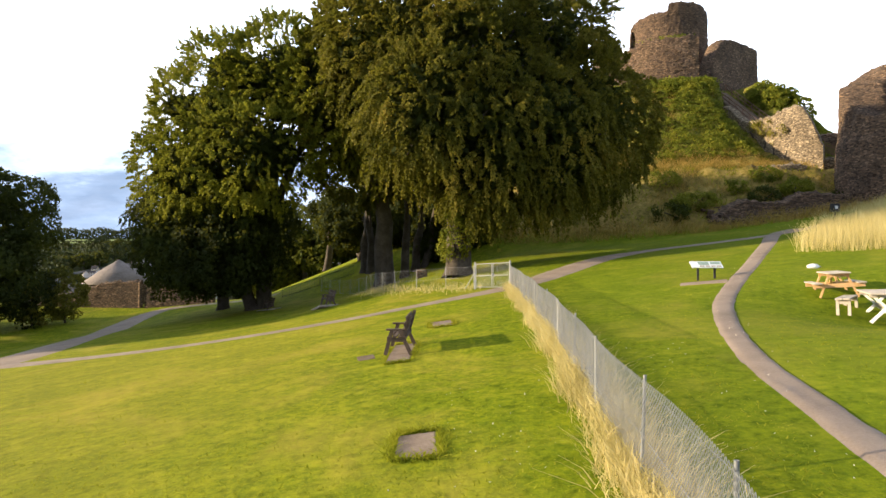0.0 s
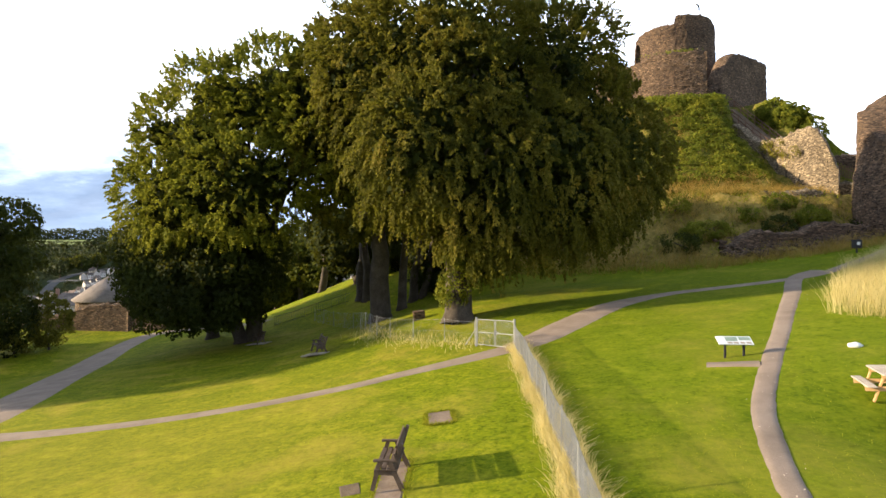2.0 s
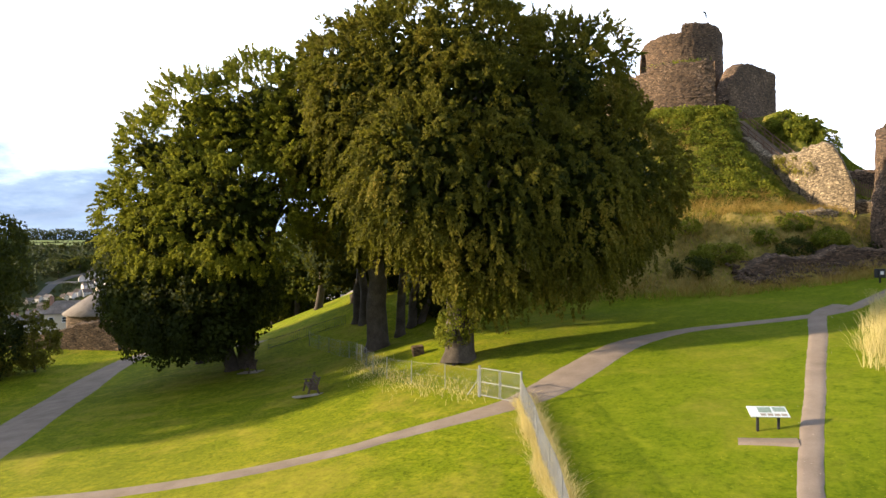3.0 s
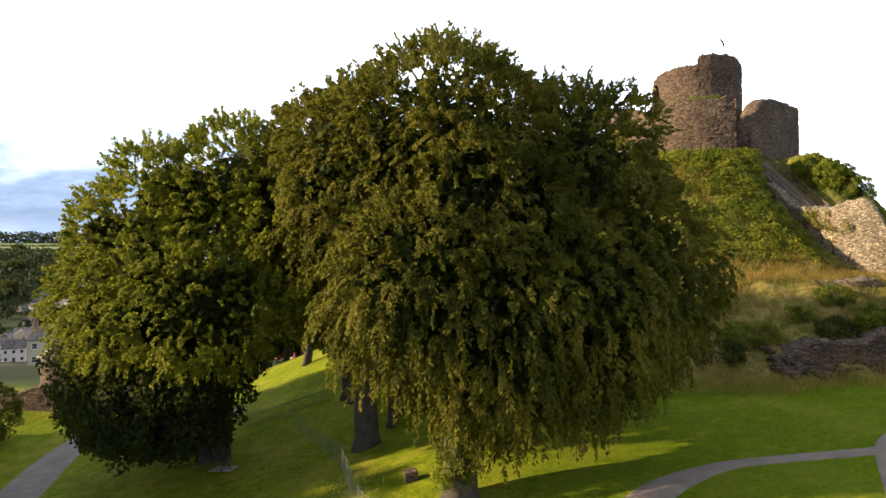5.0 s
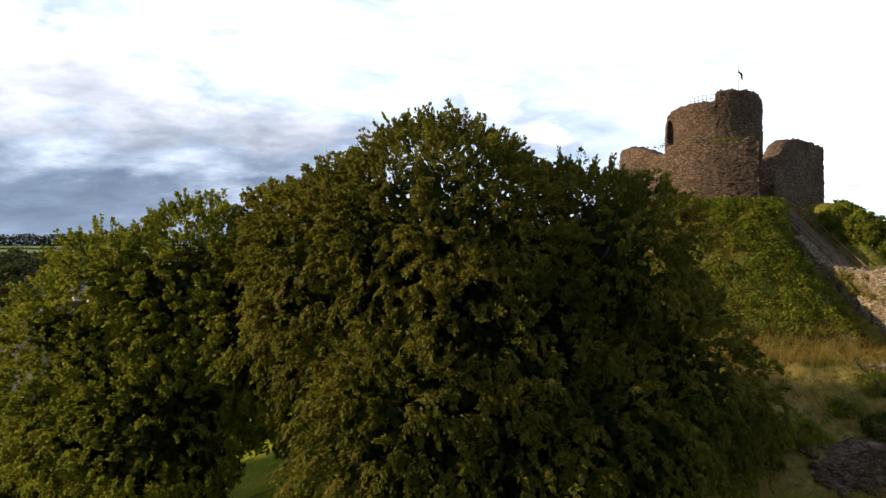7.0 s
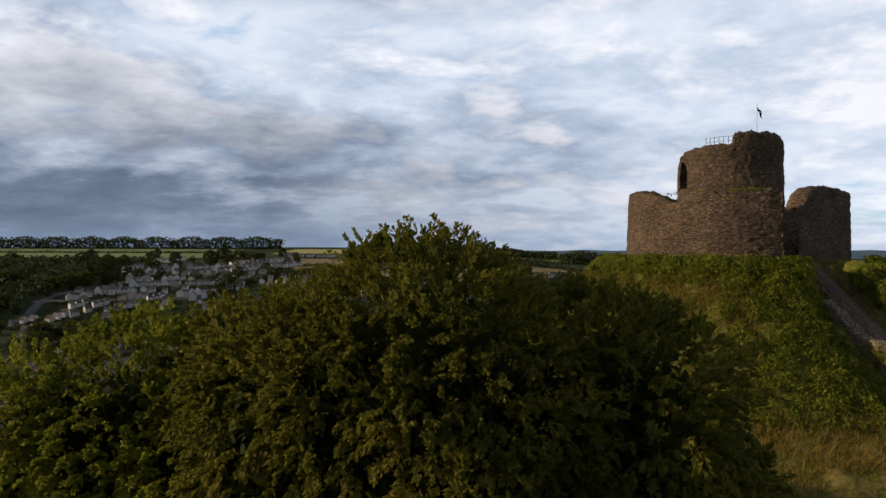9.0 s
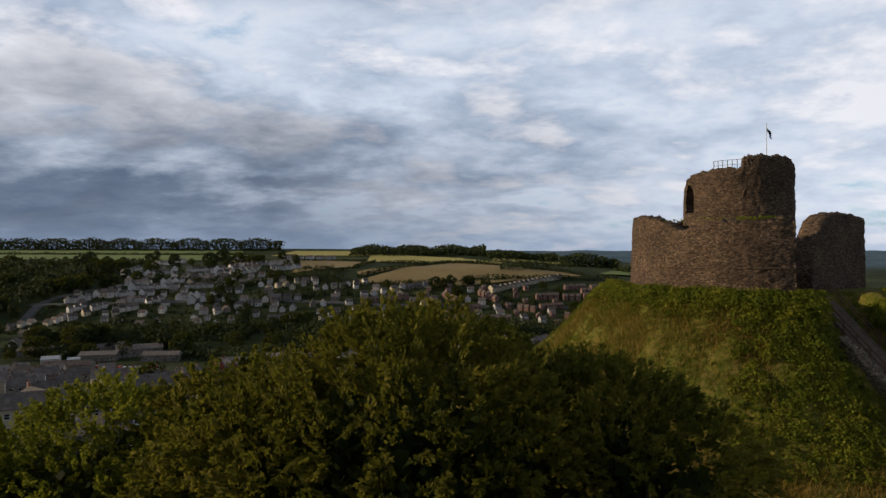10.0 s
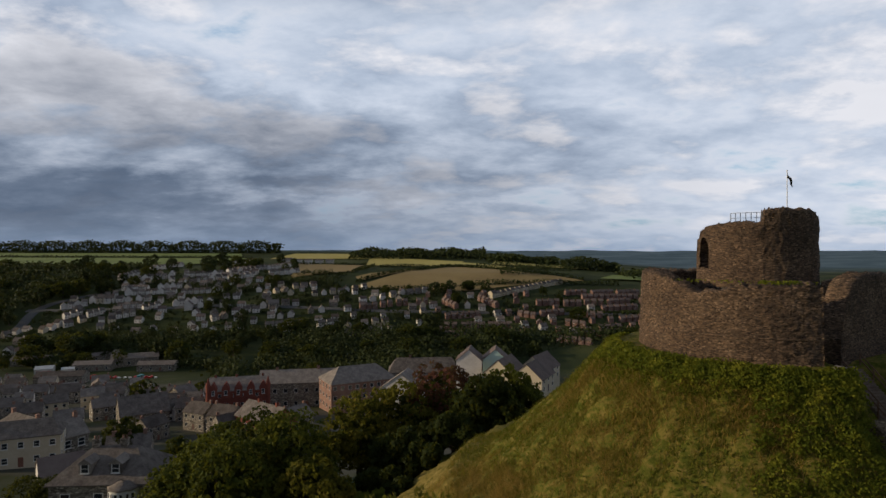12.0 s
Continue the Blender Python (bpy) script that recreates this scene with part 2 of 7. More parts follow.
M = {
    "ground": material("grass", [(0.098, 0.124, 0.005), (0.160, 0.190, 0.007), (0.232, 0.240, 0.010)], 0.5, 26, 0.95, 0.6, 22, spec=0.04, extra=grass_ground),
    "path": material("tarmac_path", [(0.15, 0.115, 0.088), (0.225, 0.176, 0.140), (0.29, 0.236, 0.19)], 0.8, 30, 0.95, 0.4, 60),
    "gravel": material("compacted_gravel", [(0.20, 0.16, 0.12), (0.30, 0.25, 0.20), (0.36, 0.31, 0.26)], 2.0, 40, 0.95, 0.5, 60),
    "rubble": material("rubble_masonry", [(0.048, 0.031, 0.022), (0.104, 0.068, 0.045), (0.18, 0.124, 0.083)], 0.4, 9, 0.95, 1.0, 9, extra=stone_joints(0.20, 1.0, 2.5)),
    "pale_rubble": material("pale_rubble_masonry", [(0.13, 0.102, 0.070), (0.205, 0.163, 0.112), (0.28, 0.228, 0.16)], 0.5, 7, 0.95, 1.0, 9, extra=stone_joints(0.15, 0.9, 2.0)),
    "bark": material("bark", [(0.030, 0.024, 0.018), (0.065, 0.053, 0.041), (0.12, 0.10, 0.08)], 1.2, 9, 0.95, 0.9, 7),
    "beech_leaf": leaf_material("beech_leaves", [(0.030, 0.036, 0.007), (0.068, 0.070, 0.010), (0.130, 0.118, 0.017), (0.23, 0.178, 0.030)], 0.3, 0.34),
    "sycamore_leaf": leaf_material("sycamore_leaves", [(0.055, 0.068, 0.010), (0.150, 0.165, 0.018), (0.29, 0.28, 0.030)], 0.25, 0.40),
    "park_leaf": leaf_material("park_tree_leaves", [(0.026, 0.038, 0.008), (0.062, 0.076, 0.012), (0.13, 0.135, 0.018)], 0.25, 0.25),
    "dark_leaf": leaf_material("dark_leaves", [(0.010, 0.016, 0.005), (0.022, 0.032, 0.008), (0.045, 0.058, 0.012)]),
    "yellow_leaf": leaf_material("yellowing_leaves", [(0.05, 0.06, 0.012), (0.13, 0.12, 0.02), (0.22, 0.19, 0.03)]),
    "copper_leaf": leaf_material("copper_leaves", [(0.045, 0.018, 0.016), (0.095, 0.034, 0.028), (0.15, 0.055, 0.042)]),
    "wood_leaf": leaf_material("woodland_leaves", [(0.016, 0.023, 0.010), (0.031, 0.043, 0.016), (0.060, 0.074, 0.024)], 0.11, 0.08),
    "bush_leaf": leaf_material("bush_leaves", [(0.045, 0.066, 0.009), (0.125, 0.150, 0.017), (0.27, 0.26, 0.030)], 0.6, 0.42),
    "dry_grass": leaf_material("dry_grass", [(0.42, 0.35, 0.145), (0.62, 0.52, 0.24), (0.76, 0.66, 0.36)], 0.8, 0.42),
    "mound_blade": leaf_material("mound_grass_blades", [(0.040, 0.062, 0.008), (0.125, 0.128, 0.018), (0.27, 0.175, 0.042)], 1.1, 0.3),
    "ripe_grass": leaf_material("ripe_grass", [(0.19, 0.14, 0.032), (0.31, 0.205, 0.055), (0.44, 0.30, 0.10)], 0.5, 0.3),
    "turf": leaf_material("turf_blades", [(0.13, 0.17, 0.010), (0.22, 0.245, 0.016), (0.32, 0.30, 0.03)], 0.4, 0.45),
    "galvanised": material("galvanised_steel", [(0.16, 0.17, 0.18), (0.23, 0.24, 0.25), (0.31, 0.32, 0.33)], 4, 60, 0.5, 0.1, metal=0.4, spec=0.5),
    "bench_wood": material("weathered_dark_wood", [(0.045, 0.030, 0.022), (0.085, 0.060, 0.045), (0.13, 0.10, 0.08)], 3, 40, 0.8, 0.3, 30),
    "new_wood": material("new_pine", [(0.36, 0.20, 0.08), (0.50, 0.31, 0.14), (0.58, 0.39, 0.20)], 3, 40, 0.7, 0.3, 30),
    "grey_wood": material("silvered_wood", [(0.26, 0.22, 0.18), (0.40, 0.35, 0.29), (0.52, 0.47, 0.41)], 3, 40, 0.85, 0.3, 30),
    "concrete": material("concrete_slab", [(0.20, 0.17, 0.14), (0.31, 0.27, 0.225), (0.40, 0.36, 0.31)], 2, 30, 0.95, 0.4, 40),
    "worn_slab": material("worn_slab", [(0.11, 0.08, 0.058), (0.19, 0.145, 0.11), (0.27, 0.215, 0.17)], 2.5, 25, 0.95, 0.6, 30),
    "soil": material("bare_soil", [(0.07, 0.05, 0.035), (0.12, 0.09, 0.06), (0.17, 0.13, 0.09)], 2, 25, 1.0, 0.8, 30),
    "black_metal": material("black_painted_metal", [(0.018, 0.018, 0.02), (0.028, 0.028, 0.03)], 4, 60, 0.5, 0.1),
    "panel": material("printed_panel", [(0.55, 0.60, 0.62), (0.70, 0.73, 0.73)], 1, 12, 0.4, 0.05),
    "panel_green": material("printed_picture", [(0.10, 0.18, 0.13), (0.32, 0.38, 0.33)], 2, 14, 0.4, 0.05),
    "white_paint": material("white_paint", [(0.66, 0.66, 0.64), (0.78, 0.78, 0.76)], 2, 30, 0.6, 0.1),
    "timber_rail": material("brown_timber_rail", [(0.12, 0.07, 0.045), (0.20, 0.12, 0.08)], 3, 30, 0.85, 0.3),
}


# ---- geometry helpers ----
def smax(a, b, k):
    d = np.clip(0.5 + 0.5 * (a - b) / k, 0, 1)
    return b + (a - b) * d + k * d * (1 - d)


def height(x, y):
    x, y = np.asarray(x, float), np.asarray(y, float)
    xc, yc = np.clip(x, -34, 34), np.clip(y, -20, 60)
    lawn = -0.25 + 0.095 * xc + 0.022 * yc + 0.0016 * xc * yc
    lawn = lawn + 0.9 * np.exp(-((x - 3) ** 2 / 70 + (y - 41) ** 2 / 60)) - 0.55 * np.exp(-((x + 11) ** 2 / 60 + (y - 44) ** 2 / 300))
    lawn = lawn - 1.0 * np.exp(-((x - 12.8) ** 2 / 14 + (y - 15) ** 2 / 10))
    far = np.interp(y, [55, 75, 100, 170, 225, 270, 350, 400, 470, 530, 640, 800, 1000, 1600, 3000, 5000],
                    [-1, -3, -8, -16, -20, -31, -39, -37, -30, -14, 6, 14, 27, 20, 16, 22])
    side = np.clip((x - 60) / 400, 0, 1)
    far = far * (1 - side) + np.interp(y, [55, 100, 350, 700, 1500, 5000], [-1, -8, -25, -14, 0, 22]) * side
    b = np.clip((y - 50) / 35, 0, 1)
    b = b * b * (3 - 2 * b)
    base = lawn * (1 - b) + far * b
    r = np.hypot(x - 29.45, y - 79.8)
    motte = np.interp(r, [0, 12.0, 13.2, 17, 22, 24.5, 27, 30.5, 34, 45, 60, 90, 150, 400], [21.7, 21.7, 20.9, 16.6, 12.2, 10.3, 9.7, 6.8, 4.6, 0, -6, -22, -60, -200])
    # the flight of steps is cut into the slope, with a hollow on the west of its wall
    line = 21.4 + (y - 71.7) * 0.712
    off = x - (32.4 + (71.7 - y) * 0.126)
    w = np.where(off > 0, np.clip(1 - (off - 1.3) / 1.3, 0, 1), np.clip(1 - (-off - 1.1 - 2.3 * np.clip((68.5 - y) / 3.0, 0, 1)) / (0.8 + 1.4 * np.clip((68.5 - y) / 3.0, 0, 1)), 0, 1)) * np.clip((y - 54.5) / 2, 0, 1) * np.clip((72.0 - y) / 0.5, 0, 1)
    w = w * w * (3 - 2 * w)
    top = smax(base, motte, 1.0)
    return top * (1 - w) + np.minimum(top, line - 0.35) * w


def ground_z(x, y):
    return float(height(x, y))


def thing(name, label, category, at=None, group="", kind=""):
    e = new(name)
    if at is not None:
        e.matrix_basis = at
    return tagged(e, label, category, group, kind)


def finish(name, bm, mat, smooth=False):
    me = bpy.data.meshes.new(name)
    bm.normal_update()
    bm.to_mesh(me)
    bm.free()
    me.materials.append(mat)
    if smooth:
        me.polygons.foreach_set("use_smooth", [True] * len(me.polygons))
    return me


def part(name, bm, mat, parent, label="", m=None, smooth=False):
    ob = new(name, bm if isinstance(bm, bpy.types.Mesh) else finish(name, bm, mat, smooth))
    ob.parent = parent
    if m is not None:
        ob.matrix_basis = m
    return tagged(ob, label)


def quad_mesh(name, verts, faces, mat, smooth=False):
    """A mesh from arrays of vertices and four-cornered faces."""
    verts, faces = np.asarray(verts, np.float32), np.asarray(faces, np.int32)
    me = bpy.data.meshes.new(name)
    me.vertices.add(len(verts))
    me.vertices.foreach_set("co", verts.ravel())
    n = len(faces)
    me.loops.add(n * 4)
    me.loops.foreach_set("vertex_index", faces.ravel())
    me.polygons.add(n)
    me.polygons.foreach_set("loop_start", np.arange(n, dtype=np.int32) * 4)
    if smooth:
        me.polygons.foreach_set("use_smooth", np.ones(n, bool))
    me.update(calc_edges=True)
    me.validate()
    me.materials.append(mat)
    return me


def grid_faces(nu, nv, closed=False):
    """Faces of a grid of nu x nv vertices, row by row."""
    i, j = np.meshgrid(np.arange(nu if closed else nu - 1), np.arange(nv - 1), indexing="ij")
    k = (i + 1) % nu
    return np.stack([i * nv + j, k * nv + j, k * nv + j + 1, i * nv + j + 1], -1).reshape(-1, 4)


def box(bm, x0, y0, z0, x1, y1, z1, m=None, bevel=0.0):
    t = Matrix.LocRotScale(((x0 + x1) / 2, (y0 + y1) / 2, (z0 + z1) / 2), None, (abs(x1 - x0), abs(y1 - y0), abs(z1 - z0)))
    made = bmesh.ops.create_cube(bm, size=1.0, matrix=(m @ t) if m is not None else t)
    if bevel:
        edges = list({e for v in made["verts"] for e in v.link_edges})
        bmesh.ops.bevel(bm, geom=edges, offset=bevel, segments=1, affect="EDGES")
    return bm


def beam(bm, a, b, w, h, up=(0, 0, 1)):
    """A squared timber or bar from a to b."""
    a, b = Vector(a), Vector(b)
    y = (b - a).normalized()
    x = y.cross(Vector(up))
    x = x.normalized() if x.length > 1e-4 else Vector((1, 0, 0))
    z = x.cross(y)
    r = Matrix((x, y, z)).transposed().to_4x4()
    r.translation = (a + b) / 2
    bmesh.ops.create_cube(bm, size=1.0, matrix=r @ Matrix.Diagonal((w, (b - a).length, h, 1)))
    return bm


def tube_arrays(points, radii, sides=8, rough=0.0, seed=0):
    rng = np.random.default_rng(seed)
    p = np.asarray(points, float)
    d = np.gradient(p, axis=0)
    d /= np.linalg.norm(d, axis=1)[:, None]
    ref = np.where(np.abs(d[:, 2:3]) > 0.9, [[1.0, 0, 0]], [[0, 0, 1.0]])
    u = np.cross(d, ref)
    u /= np.linalg.norm(u, axis=1)[:, None]
    v = np.cross(d, u)
    a = np.linspace(0, 2 * np.pi, sides, endpoint=False)
    rad = np.asarray(radii)[:, None] * (1 + rough * rng.normal(size=(1, sides)) + 0.4 * rough * rng.normal(size=(len(p), sides)))
    ring = p[:, None] + rad[..., None] * (np.cos(a)[None, :, None] * u[:, None] + np.sin(a)[None, :, None] * v[:, None])
    verts = ring.transpose(1, 0, 2).reshape(-1, 3)
    return verts, grid_faces(sides, len(p), True)


def tubes_mesh(name, items, mat, smooth=True):
    """Many tapering tubes (points, radii, sides) in one mesh."""
    vs, fs, n = [], [], 0
    for k, (pts, rad, sides, rough) in enumerate(items):
        v, f = tube_arrays(pts, rad, sides, rough, k)
        vs.append(v)
        fs.append(f + n)
        n += len(v)
    return quad_mesh(name, np.concatenate(vs), np.concatenate(fs), mat, smooth)


def leaf_mesh(name, centres, axes, length, width, mat, seed=0, facing=None):
    """Leaves: one bent diamond each at a centre, along an axis, turned towards facing where that is given."""
    rng = np.random.default_rng(seed)
    n = len(centres)
    a = axes / np.maximum(np.linalg.norm(axes, axis=1)[:, None], 1e-6)
    s = rng.normal(size=(n, 3)) if facing is None else np.cross(a, facing * 0.6 + rng.normal(size=(n, 3)) * 0.75)
    s -= (s * a).sum(1)[:, None] * a
    s /= np.maximum(np.linalg.norm(s, axis=1)[:, None], 1e-6)
    k = rng.uniform(0.6, 1.35, (n, 1))
    nrm = np.cross(s, a)
    L, Wd = length * k / 2, width * k / 2
    v = np.stack([centres - a * L, centres + s * Wd - nrm * Wd * 0.3, centres + a * L, centres - s * Wd - nrm * Wd * 0.3], 1).reshape(-1, 3)
    me = quad_mesh(name, v, np.arange(n * 4).reshape(n, 4), mat)
    if facing is not None:
        out = facing / np.maximum(np.linalg.norm(facing, axis=1)[:, None], 1e-6)
        me.attributes.new("outward", "FLOAT_VECTOR", "POINT").data.foreach_set("vector", np.repeat(out, 4, axis=0).astype(np.float32).ravel())
    return me


def unit_vectors(rng, n):
    v = rng.normal(size=(n, 3))
    return v / np.linalg.norm(v, axis=1)[:, None]


def crown_points(lobes, leaves, clump, hang, seed, inner=0.08, fuzz=0.07):
    """Leaves over the lobes of a crown. They gather in rounded boughs, with hollows between; hang draws the boughs of the sides
    down into curtains. Gives leaf centres, axes and the way that each leaf faces."""
    rng = np.random.default_rng(seed)
    lobes = np.asarray(lobes, float)
    area = 4.19 * np.array([(l[3] * l[4] + l[4] * l[5] + l[3] * l[5]) for l in lobes])
    boughs = int(area.sum() / (1.6 * clump * clump))
    pick = rng.choice(len(lobes), boughs, p=area / area.sum())
    lob = lobes[pick]
    way = unit_vectors(rng, boughs)
    uneven = 1 + 0.09 * np.sin(way[:, 0] * 5.1 + lob[:, 0]) * np.cos(way[:, 1] * 4.3 + lob[:, 1]) + 0.06 * np.sin(way[:, 2] * 9 + way[:, 0] * 7)
    depth = np.where(rng.random(boughs) < inner, rng.uniform(0.5, 0.8, boughs), rng.uniform(0.76, 1.03, boughs)) * uneven
    mid = lob[:, :3] + way * lob[:, 3:] * depth[:, None]
    keep = np.ones(boughs, bool)
    for k, l in enumerate(lobes):
        keep &= ~((((mid - l[:3]) / l[3:]) ** 2).sum(1) < 0.55) | (pick == k)
    mid, way = mid[keep], way[keep]
    n = len(mid)
    per = max(6, leaves // n)
    size = clump * rng.uniform(0.55, 1.25, n)
    side = np.clip(1.1 - np.abs(way[:, 2]), 0.1, 1.0)
    # each bough is a rounded tuft that faces outwards and up, longer downwards where it hangs
    d = unit_vectors(rng, n * per).reshape(n, per, 3)
    face = way * 0.8 + np.array([0, 0, 0.55])
    d = d + face[:, None] * 0.75
    d /= np.linalg.norm(d, axis=2)[..., None]
    r = size[:, None] * rng.uniform(0.72, 1.05, (n, per))
    pts = mid[:, None] + d * r[..., None] * np.array([1.0, 1.0, 0.85])
    fall = rng.random((n, per)) ** 1.5 * hang * side[:, None] * size[:, None] * 2.0
    strand = np.round(d[..., :2] * 2.2) / 2.2  # hanging shoots gather in strands
    pts[..., 2] -= fall
    pts[..., :2] += (mid[:, None, :2] + strand * size[:, None, None] - pts[..., :2]) * np.clip(fall / (size[:, None] * 2.2), 0, 0.75)[..., None]
    pts += rng.normal(size=pts.shape) * fuzz
    ax = np.cross(d, rng.normal(size=d.shape)) + np.array([0, 0, -0.5]) - np.array([0, 0, 1.2]) * np.minimum(1, fall)[..., None]
    return pts.reshape(-1, 3), ax.reshape(-1, 3), (d + face[:, None] * 0.4).reshape(-1, 3)


def limbs_for(base, top, lobes, r0, rng, count=14, droop=0.0):
    """A trunk and the limbs that carry the lobes."""
    base, top = np.asarray(base, float), np.asarray(top, float)
    items = []
    k = np.linspace(0, 1, 9)[:, None]
    line = base + (top - base) * k + np.concatenate([np.zeros((1, 3)), rng.normal(size=(8, 3)) * [0.12, 0.12, 0]], 0)
    flare = r0 * np.array([1.45, 1.08, 0.95, 0.88, 0.78, 0.66, 0.5, 0.34, 0.16])
    line[1] = base + (top - base) * 0.05
    items.append((line, flare, 14, 0.08))
    limbs = []
    for j in range(count):
        l = lobes[j % len(lobes)]
        way = unit_vectors(rng, 1)[0]
        end = np.array(l[:3]) + way * np.array(l[3:]) * 0.8
        s = rng.uniform(0.25, 0.85)
        a = base + (top - base) * s
        q = np.linspace(0, 1, 7)[:, None]
        sag = np.sin(q * np.pi) * np.array([0, 0, 0.10 * np.linalg.norm(end - a)])
        pts = a + (end - a) * q + sag + np.concatenate([np.zeros((1, 3)), rng.normal(size=(6, 3)) * 0.18])
        limbs.append((pts, r0 * (0.42 - 0.22 * s) * np.linspace(1, 0.12, 7), 7, 0.05))
    return items, limbs


def hanging_sprays(lobes, sprays, per, long, hang, lump, seed, gaps=0.0, wide=0.24):
    """Leafy shoots over the lobes of a crown. They stand out in rounded boughs with dark clefts between, spread like fans on top
    and droop in tassels down the sides. Gives leaf centres, axes and the way that each leaf faces."""
    rng = np.random.default_rng(seed)
    lobes = np.asarray(lobes, float)
    area = lobes[:, 3] * lobes[:, 4] + lobes[:, 4] * lobes[:, 5] + lobes[:, 3] * lobes[:, 5]
    n = int(sprays * 1.9)
    pick = rng.choice(len(lobes), n, p=area / area.sum())
    lob, way = lobes[pick], unit_vectors(rng, n)
    at = lob[:, :3] + way * lob[:, 3:]
    keep = np.ones(n, bool)
    for k, l in enumerate(lobes):
        keep &= ~((((at - l[:3]) / l[3:]) ** 2).sum(1) < 0.86) | (pick == k)
    at, out = at[keep][:sprays], (way / lob[:, 3:])[keep][:sprays]
    out /= np.linalg.norm(out, axis=1)[:, None]
    n = len(at)
    # great boughs, and lesser ones upon them: each spray belongs to the nearest of a sparse set of points
    swell, away, deep = np.zeros(n), np.zeros((n, 3)), np.zeros(n)
    for reach, share, pull in ((lump * 2.0, 0.50, 0.5), (lump * 0.8, 0.50, 0.6)):
        heads = []
        for p in at[rng.permutation(n)[:2600]]:
            if all(((p - h) ** 2).sum() > (reach * 0.8) ** 2 for h in heads):
                heads.append(p)
        heads = np.array(heads)
        rise = rng.uniform(0.3, 1.05, len(heads))
        gap = np.linalg.norm(at[:, None] - heads[None], axis=2)
        near = gap.argmin(1)
        d = np.clip(gap[np.arange(n), near] / reach, 0, 1)
        deep = np.maximum(deep, d * (reach > lump))
        away += pull * (at - heads[near]) / reach
        swell += reach * share * (rise[near] * (1 - d ** 2) - 0.5)
    at = at + out * (swell + rng.normal(size=n) * 0.12)[:, None]
    stay = rng.random(n) > np.clip((deep - 0.55) * 3, 0, 1) * gaps
    at, out, away = at[stay], out[stay], away[stay]
    n = len(at)
    tone = out + 0.9 * away
    tone /= np.linalg.norm(tone, axis=1)[:, None]
    go = out + away * 0.8 + rng.normal(size=(n, 3)) * 0.3 + np.array([0, 0, 0.25])
    go /= np.linalg.norm(go, axis=1)[:, None]
    length = long * rng.uniform(0.55, 1.35, n)
    fall = hang * np.clip(1.05 - np.clip(out[:, 2], 0, 1) * 0.95, 0.12, 1) * rng.uniform(0.5, 1.4, n)
    fall *= 0.35 + 0.95 * np.clip((at[:, 2].max() - at[:, 2]) / np.ptp(at[:, 2]), 0, 1)
    sidew = np.cross(go, out + rng.normal(size=(n, 3)) * 0.35)
    sidew /= np.maximum(np.linalg.norm(sidew, axis=1)[:, None], 1e-6)
    t = rng.random((n, per)) ** 0.85
    g, L = go[:, None], length[:, None, None]
    tt = t[..., None]
    down = np.array([0, 0, -1.0])
    pts = at[:, None] + g * L * tt * (1 - 0.45 * np.minimum(1, fall)[:, None, None] * tt) + down * L * fall[:, None, None] * tt ** 2
    run = g * (1 - 0.9 * np.minimum(1, fall)[:, None, None] * tt) + down * 2 * fall[:, None, None] * tt
    run /= np.linalg.norm(run, axis=2)[..., None]
    hand = rng.uniform(-1, 1, (n, per))
    pts = pts + sidew[:, None] * (hand * wide * (1.15 - 0.75 * t))[..., None] * np.clip(L, 0.6, 1.4) + rng.normal(size=pts.shape) * 0.035
    ax = run + sidew[:, None] * (np.sign(hand) * 0.6)[..., None] + rng.normal(size=pts.shape) * 0.25
    face = np.cross(sidew[:, None], run)
    face *= np.where((face * (tone[:, None] + np.array([0, 0, 0.4]))).sum(2) < 0, -1, 1)[..., None]
    return pts.reshape(-1, 3), ax.reshape(-1, 3), (0.6 * face + 0.8 * tone[:, None] + np.array([0, 0, 0.12])).reshape(-1, 3)


def big_tree(name, label, base, top, lobes, r0, leaf, leaves, size, clump, hang, seed, limbs=14, group="", slim=0.75, tassel=None):
    """tassel, where given: leaves of one shoot, its length, the breadth of a bough and how far the boughs stand apart."""
    rng = np.random.default_rng(seed)
    z = ground_z(base[0], base[1])
    b = (base[0], base[1], z - 0.15)
    tree = thing(name, label, "tree", None, group)
    trunk, arms = limbs_for(b, top, lobes, r0, rng, limbs)
    part("trunk", tubes_mesh("trunk", trunk, M["bark"]), None, tree, "grey-brown bark")
    for arm in arms:
        part("limb", tubes_mesh("limb", [arm], M["bark"]), None, tree)
    if tassel:
        c, a, f = hanging_sprays(lobes, leaves // tassel[0], tassel[0], tassel[1], hang, tassel[2], seed, tassel[3])
    else:
        c, a, f = crown_points(lobes, leaves, clump, hang, seed)
    crown = part("crown", leaf_mesh("crown", c, a, size, size * slim, M[leaf], seed, f), None, tree)
    # large dark leaves added inside the dense crown to block light and read as shade
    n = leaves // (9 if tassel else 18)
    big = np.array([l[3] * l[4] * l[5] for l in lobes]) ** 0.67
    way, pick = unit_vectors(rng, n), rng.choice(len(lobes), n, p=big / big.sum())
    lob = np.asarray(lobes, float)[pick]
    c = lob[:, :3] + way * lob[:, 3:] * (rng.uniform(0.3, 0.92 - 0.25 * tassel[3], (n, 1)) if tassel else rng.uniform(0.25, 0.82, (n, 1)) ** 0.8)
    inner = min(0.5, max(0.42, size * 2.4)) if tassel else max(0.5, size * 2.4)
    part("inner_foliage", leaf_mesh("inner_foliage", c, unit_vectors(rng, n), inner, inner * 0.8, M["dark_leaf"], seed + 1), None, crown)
    return tree


